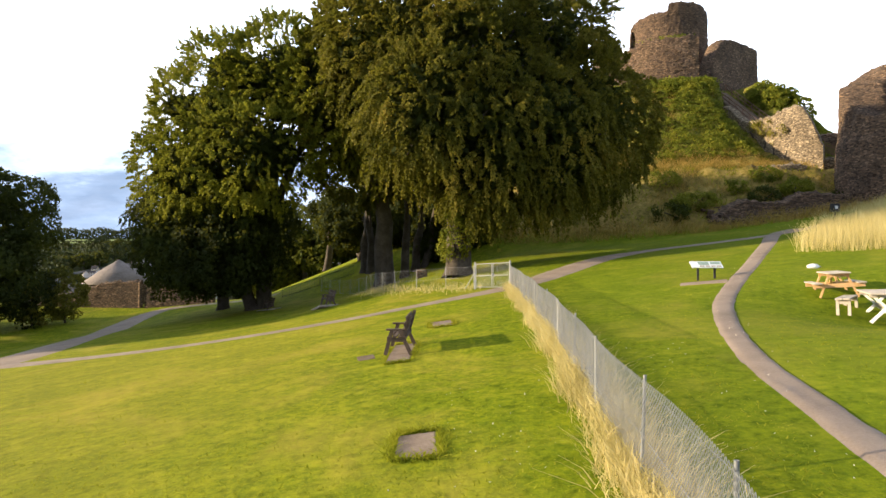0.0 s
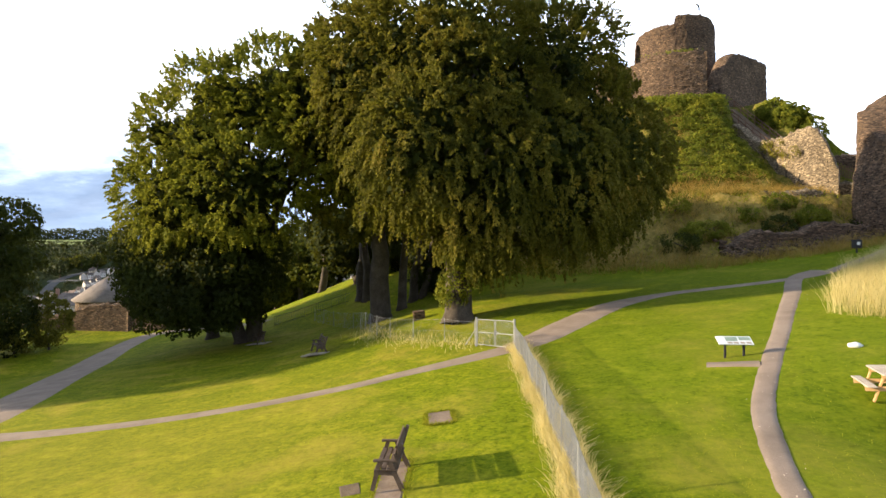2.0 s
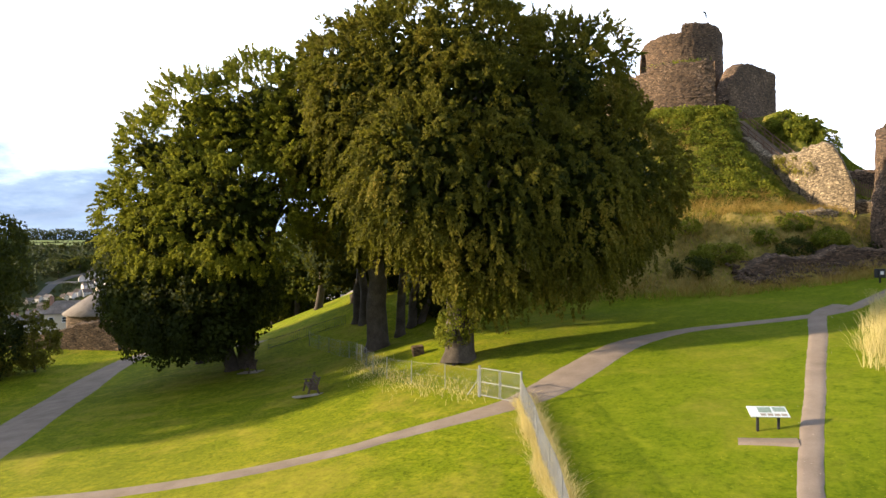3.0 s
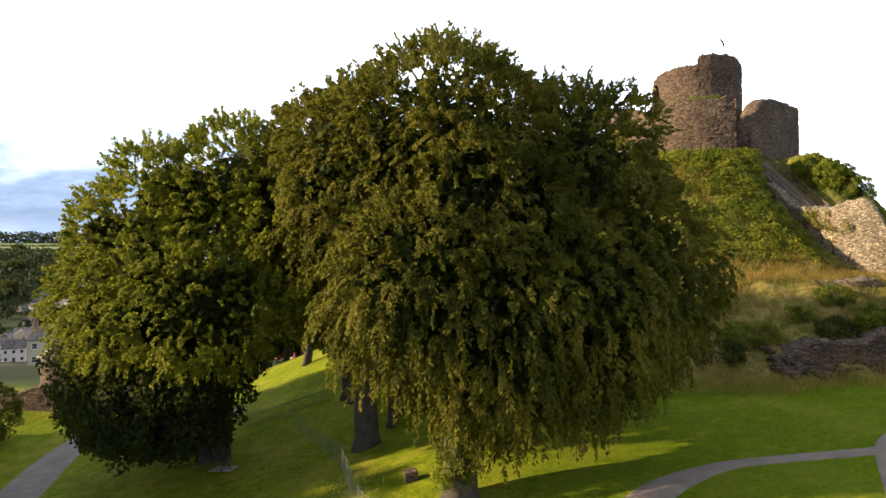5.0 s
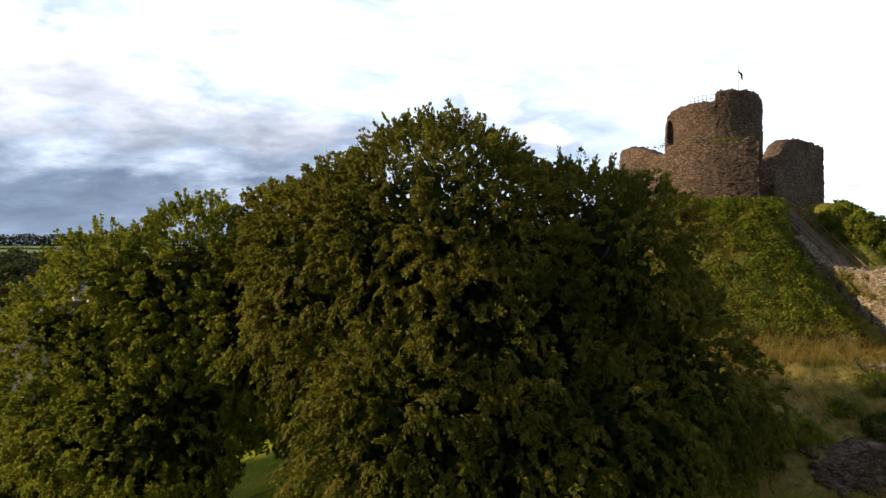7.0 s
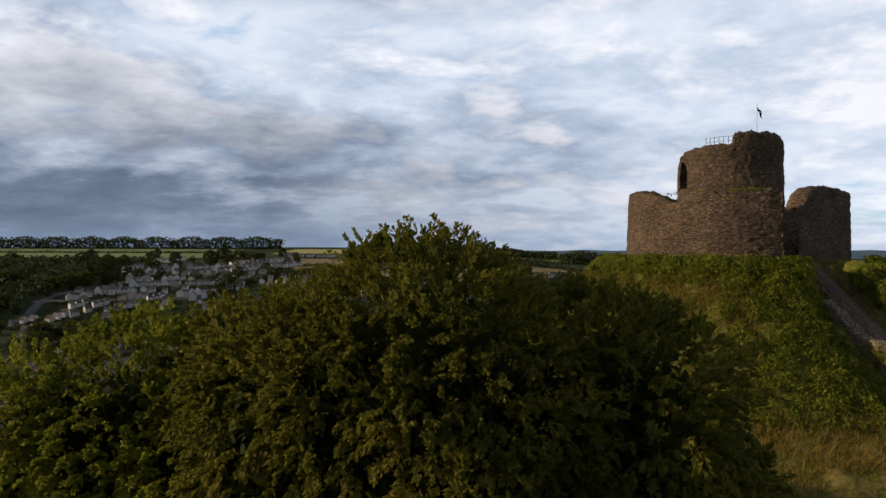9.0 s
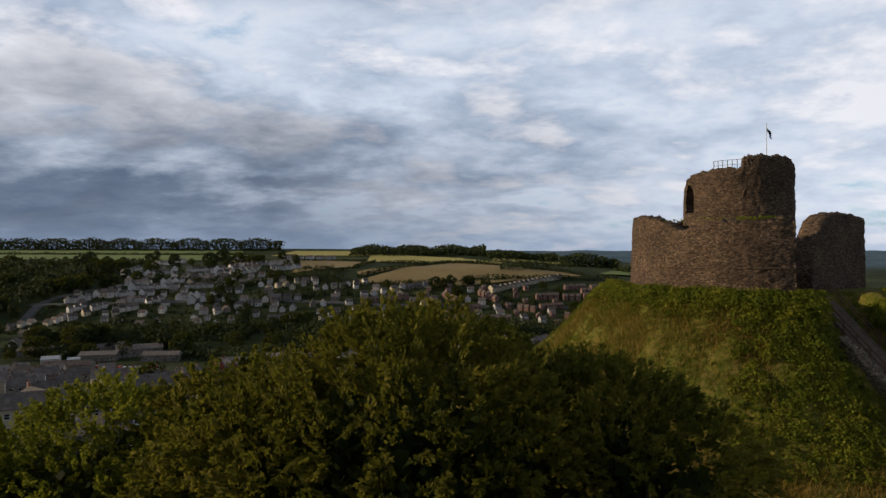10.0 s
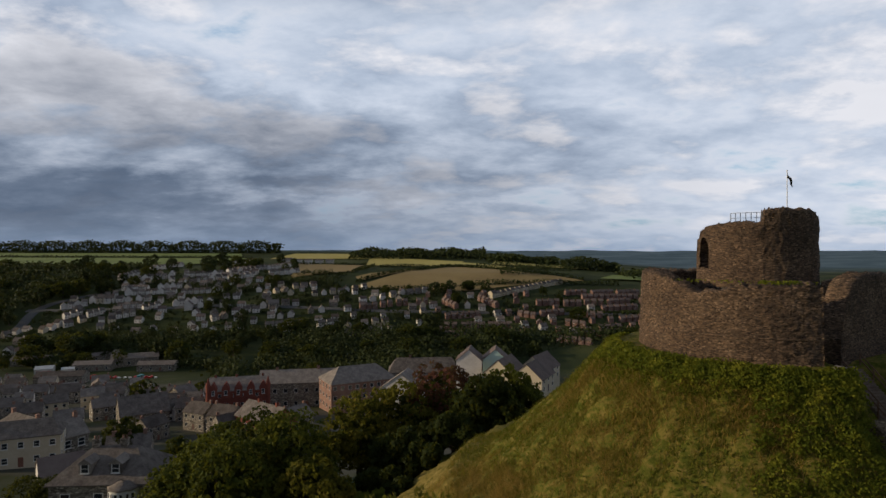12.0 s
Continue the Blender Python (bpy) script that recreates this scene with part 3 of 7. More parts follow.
# ---- ground: one sheet to the horizon ----
def stretch(lo, hi, step, low_end, high_end):
    mid = list(np.arange(lo, hi + 1e-6, step))
    a, s, left = lo, step, []
    while a > low_end:
        s *= 1.11
        a -= s
        left.append(a)
    a, s, right = hi, step, []
    while a < high_end:
        s *= 1.09
        a += s
        right.append(a)
    return np.array(left[::-1] + mid + right)


def build_ground():
    xs, ys = stretch(-30, 46, 0.55, -4000, 4500), stretch(3, 98, 0.55, -400, 4800)
    X, Y = np.meshgrid(xs, ys, indexing="ij")
    Z = height(X, Y)
    rng = np.random.default_rng(4)
    # small unevenness, and rougher ground on the bank and the mound
    r = np.hypot(X - 29.45, Y - 79.8)
    wild = np.clip((37 - r) / 3, 0, 1) * np.clip((r - 12) / 2, 0, 1)
    Z = Z + wild * (0.25 * np.sin(X * 1.3 + 2 * np.sin(Y * 0.7)) * np.cos(Y * 1.1 + np.sin(X * 0.9)) + 0.10 * rng.normal(size=X.shape))
    hills = np.clip((Y - 900) / 600, 0, 1)
    Z = Z + hills * (6 * np.sin(X / 170 + 1.0) * np.cos(Y / 260) + 3 * np.sin(X / 61 + Y / 90))
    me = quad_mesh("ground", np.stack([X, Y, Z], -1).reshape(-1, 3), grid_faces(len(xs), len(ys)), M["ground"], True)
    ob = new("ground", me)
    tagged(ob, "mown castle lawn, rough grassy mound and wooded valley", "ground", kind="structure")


build_ground()


def catmull(points, step=0.5):
    p = np.asarray(points, float)
    p = np.concatenate([[2 * p[0] - p[1]], p, [2 * p[-1] - p[-2]]])
    out = []
    for k in range(1, len(p) - 2):
        n = max(2, int(np.linalg.norm(p[k + 1] - p[k]) / step))
        t = np.linspace(0, 1, n, endpoint=False)[:, None]
        out.append(0.5 * (2 * p[k] + (p[k + 1] - p[k - 1]) * t + (2 * p[k - 1] - 5 * p[k] + 4 * p[k + 1] - p[k + 2]) * t ** 2 + (3 * p[k] - p[k - 1] - 3 * p[k + 1] + p[k + 2]) * t ** 3))
    out.append(p[-2:-1])
    return np.concatenate(out)


def strip(name, points, widths, mat, label, lift=0.02, seed=1, category="path"):
    """A path laid over the ground along a line, with slightly ragged edges."""
    rng = np.random.default_rng(seed)
    c = catmull([(x, y, w) for (x, y), w in zip(points, widths)], 0.35)
    d = np.gradient(c[:, :2], axis=0)
    d /= np.linalg.norm(d, axis=1)[:, None]
    nrm = np.stack([d[:, 1], -d[:, 0]], 1)
    q = np.linspace(-0.5, 0.5, 7)
    half = c[:, 2:3] * q[None, :]
    half[:, 0] += rng.normal(size=len(c)) * 0.018
    half[:, -1] += rng.normal(size=len(c)) * 0.018
    xy = c[:, None, :2] + nrm[:, None] * half[..., None]
    z = height(xy[..., 0], xy[..., 1]) + lift + 0.02 * (1 - (2 * q[None, :]) ** 2)
    z[:, 0] -= lift + 0.03
    z[:, -1] -= lift + 0.03
    me = quad_mesh(name, np.concatenate([xy, z[..., None]], -1).reshape(-1, 3), grid_faces(len(c), 7), mat, True)
    return tagged(new(name, me), label, category, kind="structure")


strip("path_1", [(3.6, 2), (4.3, 4.8), (4.75, 7.1), (4.98, 8.2), (5.4, 10.35), (6.23, 13.1), (7.2, 15.6), (8.33, 18.1), (10.5, 21.7), (12.3, 24.5), (14.1, 27.4), (16.9, 31.8), (19.66, 36.2), (21.5, 37.4)], [0.62, 0.62, 0.6, 0.6, 0.58, 0.6, 0.66, 0.68, 0.72, 0.75, 0.8, 0.9, 1.0, 1.1], M["path"], "narrow worn tarmac path winding up the lawn")
strip("path_2", [(30, 42), (24, 38), (20.3, 36.0), (15.5, 36.3), (12.6, 36.3), (9.2, 34.8), (6.1, 31.6), (4.1, 29.4), (2.4, 28.2), (-1.7, 26.64), (-3.6, 25.84), (-7.35, 25.1), (-12.1, 25.0), (-17.4, 25.6), (-21, 27)], [0.9, 0.9, 0.9, 0.9, 1.0, 1.8, 2.2, 2.2, 1.6, 1.05, 1.0, 1.0, 1.1, 1.6, 2.0], M["path"], "tarmac path crossing the lawn through the gate", 0.03, 2)
strip("path_3", [(-21.5, 10), (-20.2, 19), (-20.4, 27), (-22.0, 33), (-25.0, 41.5), (-27.5, 48.4), (-29.8, 55.3), (-30.7, 61), (-29.8, 66), (-24, 66.5), (-17, 62)], [3.4, 3.5, 3.6, 3.7, 3.7, 4.0, 4.0, 3.4, 2.6, 1.9, 1.7], M["path"], "broad tarmac path running down beside the trees", 0.04, 3)
strip("path_4", [(9.9, 21.3), (9.3, 21.55), (8.5, 21.9)], [0.7, 0.6, 0.55], M["path"], "short tarmac spur in front of the information panel", 0.035, 4)

# ---- the castle on its mound ----
KEEP = Vector((29.45, 79.8, 0))


def masonry_ring(name, mat, parent, a0, a1, r_in, r_out, z0, top, batter=0.0, ledge=None, holes=(), steps=None, label="", seed=1, at=None):
    """A length of round wall from angle a0 to a1 (degrees), with rough faces, an uneven top and a thickness. top(a) gives its height."""
    rng = np.random.default_rng(seed)
    mid = at or KEEP
    n = steps or max(6, int(abs(a1 - a0) / 360 * 2 * math.pi * r_out / 0.17))
    ang = np.radians(np.linspace(a0, a1, n))
    closed = abs(a1 - a0) >= 359.9
    if closed:
        ang = ang[:-1]
        n -= 1
    m = 46
    h = np.linspace(0, 1, m)
    tops = np.array([top(math.degrees(a)) for a in ang]) + rng.normal(size=n) * 0.06

    def face(radius, sign):
        z = z0 + (tops[:, None] - z0) * h[None, :]
        rad = radius + sign * (batter * (1 - h[None, :]) + (0 * z))
        if ledge and sign > 0:
            rad = rad + np.where(z < ledge, 0.13, 0.0)
        rough = rng.normal(size=z.shape) * 0.045
        rough += 0.025 * np.sin(ang[:, None] * radius * 1.9 + 3 * np.sin(z * 1.7)) * np.sin(z * 2.3 + np.sin(ang[:, None] * radius))
        rad = rad + rough
        return np.stack([mid.x + rad * np.cos(ang)[:, None], mid.y + rad * np.sin(ang)[:, None], z], -1)

    outer, inner = face(r_out, 1), face(r_in, -1)
    k = np.linspace(0, 1, 7)[1:-1, None, None]
    ridge = outer[:, -1][None] * (1 - k) + inner[:, -1][None] * k
    ridge[..., 2] += rng.normal(size=ridge.shape[:2]) * 0.09 + 0.10
    loop = np.concatenate([outer, ridge.transpose(1, 0, 2), inner[:, ::-1]], 1)
    w = loop.shape[1]
    verts = loop.reshape(-1, 3)
    faces = grid_faces(n, w, closed)
    for ha, hw, hz0, hz1 in holes:
        # an opening right through the wall, with its reveal
        mids = verts[faces].mean(1)
        turn = np.degrees(np.arctan2(mids[:, 1] - mid.y, mids[:, 0] - mid.x))
        off = np.abs((turn - ha + 180) % 360 - 180) / hw
        faces = faces[~((off < 1) & (mids[:, 2] > hz0) & (mids[:, 2] < hz1 - off ** 2 * 0.8))]
        prof = [(-hw, hz0), (hw, hz0), (hw, hz1 - 0.8), (hw * 0.5, hz1 - 0.2), (0, hz1), (-hw * 0.5, hz1 - 0.2), (-hw, hz1 - 0.8)]
        rv = []
        for a, z in prof:
            for r in (r_in - 0.1, r_out + 0.02):
                rv.append((mid.x + r * math.cos(radians(ha + a * 1.12)), mid.y + r * math.sin(radians(ha + a * 1.12)), z))
        part("reveal", quad_mesh("reveal", np.array(rv), grid_faces(len(prof), 2, True), mat), None, parent)
    if not closed:
        ends = []
        for row in (0, n - 1):
            for j in range((w - 5) // 2):
                a, b = row * w + j, row * w + w - 1 - j
                q = [a, a + 1, b - 1, b]
                ends.append(q if row else q[::-1])
        faces = np.concatenate([faces, np.array(ends)])
    return part(name, quad_mesh(name, verts, faces, mat), None, parent, label)


def masonry_run(name, mat, parent, points, thick, tops, base_drop=0.6, label="", seed=1, rows=26):
    """A straight or bending length of ruined wall: points on plan, tops its height along the run."""
    rng = np.random.default_rng(seed)
    c = catmull([(p[0], p[1], t) for p, t in zip(points, tops)], 0.25)
    d = np.gradient(c[:, :2], axis=0)
    d /= np.linalg.norm(d, axis=1)[:, None]
    nrm = np.stack([d[:, 1], -d[:, 0]], 1)
    n = len(c)
    h = np.linspace(0, 1, rows)
    z0 = height(c[:, 0], c[:, 1]) - base_drop
    top = c[:, 2] + rng.normal(size=n) * 0.07

    def face(sign):
        xy = c[:, :2] + sign * nrm * thick / 2
        z = z0[:, None] + (top - z0)[:, None] * h
        off = sign * (rng.normal(size=z.shape) * 0.03 + 0.08 * (1 - h)[None, :])
        p = xy[:, None] + nrm[:, None] * off[..., None]
        return np.concatenate([p, z[..., None]], -1)

    a, b = face(-1), face(1)
    k = np.linspace(0, 1, 6)[1:-1, None, None]
    ridge = a[:, -1][None] * (1 - k) + b[:, -1][None] * k
    ridge[..., 2] += 0.1 + rng.normal(size=ridge.shape[:2]) * 0.09
    loop = np.concatenate([a, ridge.transpose(1, 0, 2), b[:, ::-1]], 1)
    w = loop.shape[1]
    ends = []
    for row in (0, n - 1):
        for j in range((w - 4) // 2):
            p, q = row * w + j, row * w + w - 1 - j
            ends.append([p, p + 1, q - 1, q] if row else [q, q - 1, p + 1, p])
    return part(name, quad_mesh(name, loop.reshape(-1, 3), np.concatenate([grid_faces(n, w), np.array(ends)]), mat), None, parent, label)


def build_keep():
    keep = thing("castle_keep", "ruined round stone keep with a lower shell wall on the mound", "castle")

    def tower_top(a):
        # the higher broken part stands on the side of the entrance; the west side has crumbled over its opening
        d = (a + 360) % 360
        if 250.5 < d < 340:
            return float(np.interp(d, [250.5, 252, 300, 312, 314, 326, 328, 340], [33.15, 33.42, 33.42, 33.3, 33.0, 32.9, 32.5, 32.3]))
        return float(np.interp(d, [0, 100, 150, 168, 180, 196, 215, 360], [32.3, 32.2, 31.0, 31.1, 31.9, 32.15, 32.4, 32.4])) + 0.08 * math.sin(d / 7.0)

    slots = [(d, 1.3, 26.72, 27.02) for d in range(192, 226, 4)]
    masonry_ring("tower", M["rubble"], keep, -90, 270, 2.7, 4.75, 21.4, tower_top, 0.12, None, [(184, 9.5, 28.6, 31.3), (258, 1.6, 32.75, 33.3)], label="brown rubble masonry, uneven broken top", seed=3)
    # the shade of each socket is a black block set in the wall face
    for d, half, z0, z1 in slots:
        a = radians(d)
        bm = box(bmesh.new(), -0.12, -0.05, z0, 0.12, 0.05, z1, pose(KEEP.x + 4.86 * math.cos(a), KEEP.y + 4.86 * math.sin(a), 0, 0, 0, d + 90))
        part("putlog_hole", bm, M["black_metal"], keep, "black block standing in for the shade of a square socket")

    def shell_top(a):
        d = (a + 360) % 360
        return float(np.interp(d, [90, 150, 165, 190, 205, 216, 226, 236, 270], [28.0, 28.1, 28.2, 28.1, 27.4, 26.75, 26.9, 27.4, 27.55])) + 0.07 * math.sin(d / 2.3)

    masonry_ring("shell_wall", M["rubble"], keep, -270, -90, 7.9, 9.55, 20.6, shell_top, 0.28, None, label="lower curved curtain of rubble stone", seed=5)
    arc = [(KEEP.x + 9.68 * math.cos(radians(d)), KEEP.y + 9.68 * math.sin(radians(d)), 23.6) for d in range(92, 270, 3)]
    part("string_course", tubes_mesh("string_course", [(arc, [0.10] * len(arc), 6, 0.1)], M["rubble"]), None, keep)
    masonry_run("gatehouse_wall", M["rubble"], keep, [(30.8, 71.8), (31.4, 72.3), (32.3, 72.9), (33.6, 73.8), (36.3, 75.7), (39.2, 77.6)], 1.7, [23.4, 25.3, 27.0, 28.0, 28.15, 27.95], 0.8, "broken gatehouse wall with a ragged lit end", 6)
    masonry_run("gatehouse_wall", M["rubble"], keep, [(39.0, 78.2), (39.5, 81.0), (38.8, 84.5)], 1.5, [27.9, 27.6, 27.2], 0.8, "return of the gatehouse wall", 7)
    part("string_course", tubes_mesh("string_course", [([(33.6, 72.85, 23.75), (36.6, 74.9, 23.75), (39.5, 76.85, 23.75)], [0.10] * 3, 6, 0.1)], M["rubble"]), None, keep)
    # safety railing on the viewing platform
    def rail_point(a, z):
        return (KEEP.x + 3.9 * math.cos(radians(a)), KEEP.y + 3.9 * math.sin(radians(a)), z)
    for a in range(214, 251, 6):
        bm = beam(bmesh.new(), rail_point(a, 32.2), rail_point(a, 33.3), 0.045, 0.045)
        part("railing_post", bm, M["galvanised"], keep)
    for z in (32.85, 33.28):
        pts = [rail_point(a, z) for a in range(214, 251, 6)]
        part("railing_bar", tubes_mesh("railing_bar", [(pts, [0.024] * len(pts), 6, 0)], M["galvanised"]), None, keep)


build_keep()


def rim_plants():
    rng = np.random.default_rng(35)
    d = np.radians(np.concatenate([rng.uniform(244, 262, 260), rng.uniform(180, 268, 160)]))
    r = rng.uniform(8.3, 9.6, len(d))
    c = np.stack([KEEP.x + r * np.cos(d), KEEP.y + r * np.sin(d), 27.62 + rng.random(len(d)) * 0.22], 1)
    tagged(new("rim_plants", leaf_mesh("rim_plants", c, rng.normal(size=c.shape) + [0, 0, 1.0], 0.2, 0.1, M["bush_leaf"], 36)), "grass and weeds rooted on the broken wall top", "weeds", kind="stuff")


rim_plants()


def build_flag():
    pole = thing("flagpole", "thin white flagpole with a limp dark flag on the tower", "flagpole", pose(KEEP.x + 2.9, KEEP.y + 0.2, 30.2))
    part("pole", tubes_mesh("pole", [([(0, 0, 0), (0, 0, 3.5), (0, 0, 7.0)], [0.05, 0.045, 0.03], 8, 0)], M["white_paint"]), None, pole)
    part("finial", tubes_mesh("finial", [([(0, 0, 6.95), (0, 0, 7.02), (0, 0, 7.1)], [0.03, 0.07, 0.01], 8, 0)], M["white_paint"]), None, pole)
    u, v = np.meshgrid(np.linspace(0, 1, 10), np.linspace(0, 1, 8), indexing="ij")
    x = 0.04 + u * 0.48
    y = 0.12 * np.sin(u * 7 + v * 3)
    z = 6.85 - v * 0.5 - u * 0.85
    part("flag", quad_mesh("flag", np.stack([x, y, z], -1).reshape(-1, 3), grid_faces(10, 8), M["black_metal"], True), None, pole, "dark flag")


build_flag()

# ---- the great trees beside the lawn ----
big_tree("weeping_beech", "large weeping beech with hanging olive-green foliage and ivy on its trunk", (0.86, 35.9), (1.2, 38.4, 14), [
    (0.3, 41.4, 15.5, 6.2, 6.3, 6.9), (-4.0, 41.4, 15.8, 3.7, 4.6, 5.0), (6.9, 42.2, 15.6, 4.2, 5.4, 5.0), (8.7, 40.0, 10.6, 4.3, 4.8, 4.7), (-1.1, 34.8, 10.4, 3.2, 2.8, 3.5),
    (2.2, 34.9, 8.6, 3.2, 2.9, 4.0), (5.8, 36.4, 9.4, 3.7, 3.3, 4.1), (1.6, 38.2, 12.0, 5.4, 4.6, 4.9)], 0.72, "beech_leaf", 335000, 0.185, 0.85, 0.85, 11, 22, slim=0.52, tassel=(50, 1.0, 1.5, 0.25))
big_tree("sycamore", "broad sycamore with bright green leaves on its outer branches", (-15.4, 52.0), (-13.8, 47.0, 12), [
    (-11.6, 45.5, 15.0, 4.4, 5.0, 4.2), (-17.0, 46.0, 12.2, 4.2, 4.4, 4.2), (-8.0, 43.9, 13.8, 3.6, 4.2, 4.8), (-13.0, 42.4, 9.6, 4.0, 3.4, 3.2), (-15.2, 44.5, 15.6, 2.8, 3.2, 2.2), (-20.2, 46.6, 8.8, 2.7, 3.2, 3.0), (-17.6, 43.6, 8.2, 2.4, 2.4, 2.2), (-19.6, 45.4, 13.2, 1.7, 2.0, 1.5)], 0.6, "sycamore_leaf", 165000, 0.155, 0.8, 0.35, 12, 30, tassel=(46, 0.8, 1.6, 0.9))
big_tree("lime_tree", "tall shaded tree between the sycamore and the beech", (-4.6, 47.6), (-5.0, 45.5, 13), [
    (-6.4, 44.0, 15.4, 3.6, 4.2, 4.6), (-5.8, 47.0, 12.0, 4.6, 4.4, 5.0)], 0.72, "beech_leaf", 60000, 0.20, 0.8, 0.5, 13, 14, tassel=(45, 0.9, 1.6, 0.5))
big_tree("holm_oak", "dark evergreen tree with low dense foliage", (-16.1, 51.2), (-17.5, 51.0, 7), [
    (-20.0, 50.0, 4.4, 5.0, 5.0, 5.6), (-16.0, 48.5, 4.6, 3.8, 4.0, 4.6), (-17.8, 47.4, 2.7, 4.2, 3.6, 3.4), (-15.0, 46.6, 5.4, 2.6, 3.0, 3.0)], 0.5, "dark_leaf", 42000, 0.26, 0.85, 0.4, 14, 12)
big_tree("holm_oak", "dark evergreen tree behind the path", (-20.6, 57.0), (-21.0, 57.5, 7), [(-21.5, 57.5, 5.4, 5.0, 4.6, 5.4)], 0.5, "dark_leaf", 22000, 0.26, 1.0, 0.3, 15, 8)
big_tree("edge_tree", "dark leafy tree at the edge of the grounds", (-46.0, 61.0), (-46.0, 61, 6), [(-43.5, 60.0, 6.2, 4.6, 4.6, 4.6), (-49.0, 61.0, 5.5, 6, 5.0, 6), (-43.0, 58.0, 0.0, 4.6, 3.6, 4.2)], 0.4, "dark_leaf", 34000, 0.30, 1.1, 0.3, 16, 8)

for k, (x, y, h) in enumerate([(-54, 46, 18), (-51, 36.5, 17.5), (-61, 41, 18), (-58, 55, 20)]):
    z = ground_z(x, y)
    big_tree("edge_tree", "dark leafy tree along the west edge of the grounds", (x, y), (x, y, z + h * 0.6), [(x, y, z + h - 6, 6.5, 6.5, 6), (x + 2, y + 3, z + h * 0.45, 5.5, 5.5, 6)], 0.4, "dark_leaf", 15000, 0.45, 1.1, 0.3, 17 + k, 6)


def bush(name, label, lobes, leaf, sprays, size, seed, category="bush"):
    e = thing(name, label, category)
    c, a, f = crown_points(lobes, sprays * 22, 0.42, 0.3, seed, 0.08, 0.05)
    part("foliage", leaf_mesh("foliage", c, a, size, size * 0.7, M[leaf], seed, f), None, e)
    rng = np.random.default_rng(seed)
    for l in lobes:
        x, y = l[0], l[1]
        z = ground_z(x, y) - 0.1
        items = [([(x, y, z), (x + rng.normal() * 0.2, y + rng.normal() * 0.2, (z + l[2]) / 2), (x + rng.normal() * 0.5, y, max(l[2], z + 0.6))], [0.12, 0.09, 0.04], 6, 0.05)]
        part("stem", tubes_mesh("stem", items, M["bark"]), None, e)
    return e


bush("edge_bush", "yellowing bush beside the dark trees", [(-38.2, 61.5, -1.6, 2.0, 1.8, 2.4), (-40.5, 60.0, -2.2, 2.2, 1.8, 2.2)], "yellow_leaf", 500, 0.22, 31)
bush("ivy", "dark ivy clinging round the beech trunk", [(0.55, 35.3, 3.4, 0.75, 0.7, 1.4), (0.75, 35.4, 5.2, 0.6, 0.6, 1.2)], "bush_leaf", 170, 0.14, 32, "ivy")
bush("mound_bush", "dense green shrub beside the keep steps", [(35.6, 68.0, 19.9, 1.5, 1.5, 1.4), (36.4, 66.6, 18.8, 1.9, 1.7, 1.8), (38.1, 65.6, 17.2, 1.7, 1.6, 1.9)], "bush_leaf", 1500, 0.18, 33)
bush("wall_ivy", "yellow-green ivy hanging on the pale ruined wall", [(31.75, 60.2, 14.9, 0.25, 1.0, 0.75), (31.95, 58.9, 13.9, 0.25, 0.55, 1.1), (31.6, 62.0, 15.3, 0.25, 0.7, 0.5), (32.3, 57.8, 14.2, 0.3, 0.4, 0.6)], "yellow_leaf", 130, 0.12, 37, "ivy")
bush("garden_bush", "dark shrubs in the garden beside the villa", [(-60, 122, -8.5, 3.4, 2.6, 2.6), (-65, 124, -9, 3.2, 2.6, 2.4), (-55, 119, -9, 2.6, 2.4, 2.2)], "dark_leaf", 420, 0.34, 38)
bush("bank_bush", "low green shrub on the grassy bank", [(19.7, 50.0, 6.3, 1.3, 1.0, 0.9), (21.2, 49.8, 6.6, 1.1, 0.9, 0.7)], "bush_leaf", 300, 0.15, 34)
bush("hedge_bush", "bright green shrub along the foot of the keep", [(20.2, 73.3, 20.6, 1.3, 1.6, 0.9), (22.0, 69.5, 20.6, 1.2, 1.3, 0.7)], "bush_leaf", 260, 0.16, 35)
bush("bank_bush", "straggling dark shrub on the ruined bank", [(28.6, 49.3, 7.8, 1.2, 0.9, 0.6)], "bush_leaf", 110, 0.16, 36)

big_tree("understory_tree", "dark bushy tree in the shade behind the great trees", (-9.0, 66.0), (-9.0, 66.0, 5), [(-9.0, 66.0, 6.4, 4.2, 3.0, 3.6), (-4.0, 65.0, 6.6, 4.2, 3.0, 3.8)], 0.3, "dark_leaf", 16000, 0.34, 0.9, 0.3, 61, 6)
# added dark mass that stands in for the deep shade behind the beech
big_tree("understory_tree", "low dark foliage added behind the beech in place of deep shade", (2.0, 55.0), (2.0, 55.0, 5), [(1.6, 55.0, 4.8, 3.6, 2.6, 3.0), (-0.4, 53.6, 3.6, 2.2, 1.8, 2.4)], 0.3, "dark_leaf", 12000, 0.32, 0.9, 0.3, 62, 6)

shrub = random.Random(37)
for k in range(7):
    a, r = radians(shrub.uniform(222, 286)), shrub.uniform(27.5, 34.5)
    x, y = KEEP.x + r * math.cos(a), KEEP.y + r * math.sin(a)
    z, w = ground_z(x, y), shrub.uniform(0.5, 1.1)
    bush("bank_bush", "small scrubby bush on the rough bank", [(x, y, z + w * 0.3, w * 1.3, w, w * 0.7)], shrub.choice(("bush_leaf", "dark_leaf", "bush_leaf")), int(90 * w), 0.15, 200 + k)


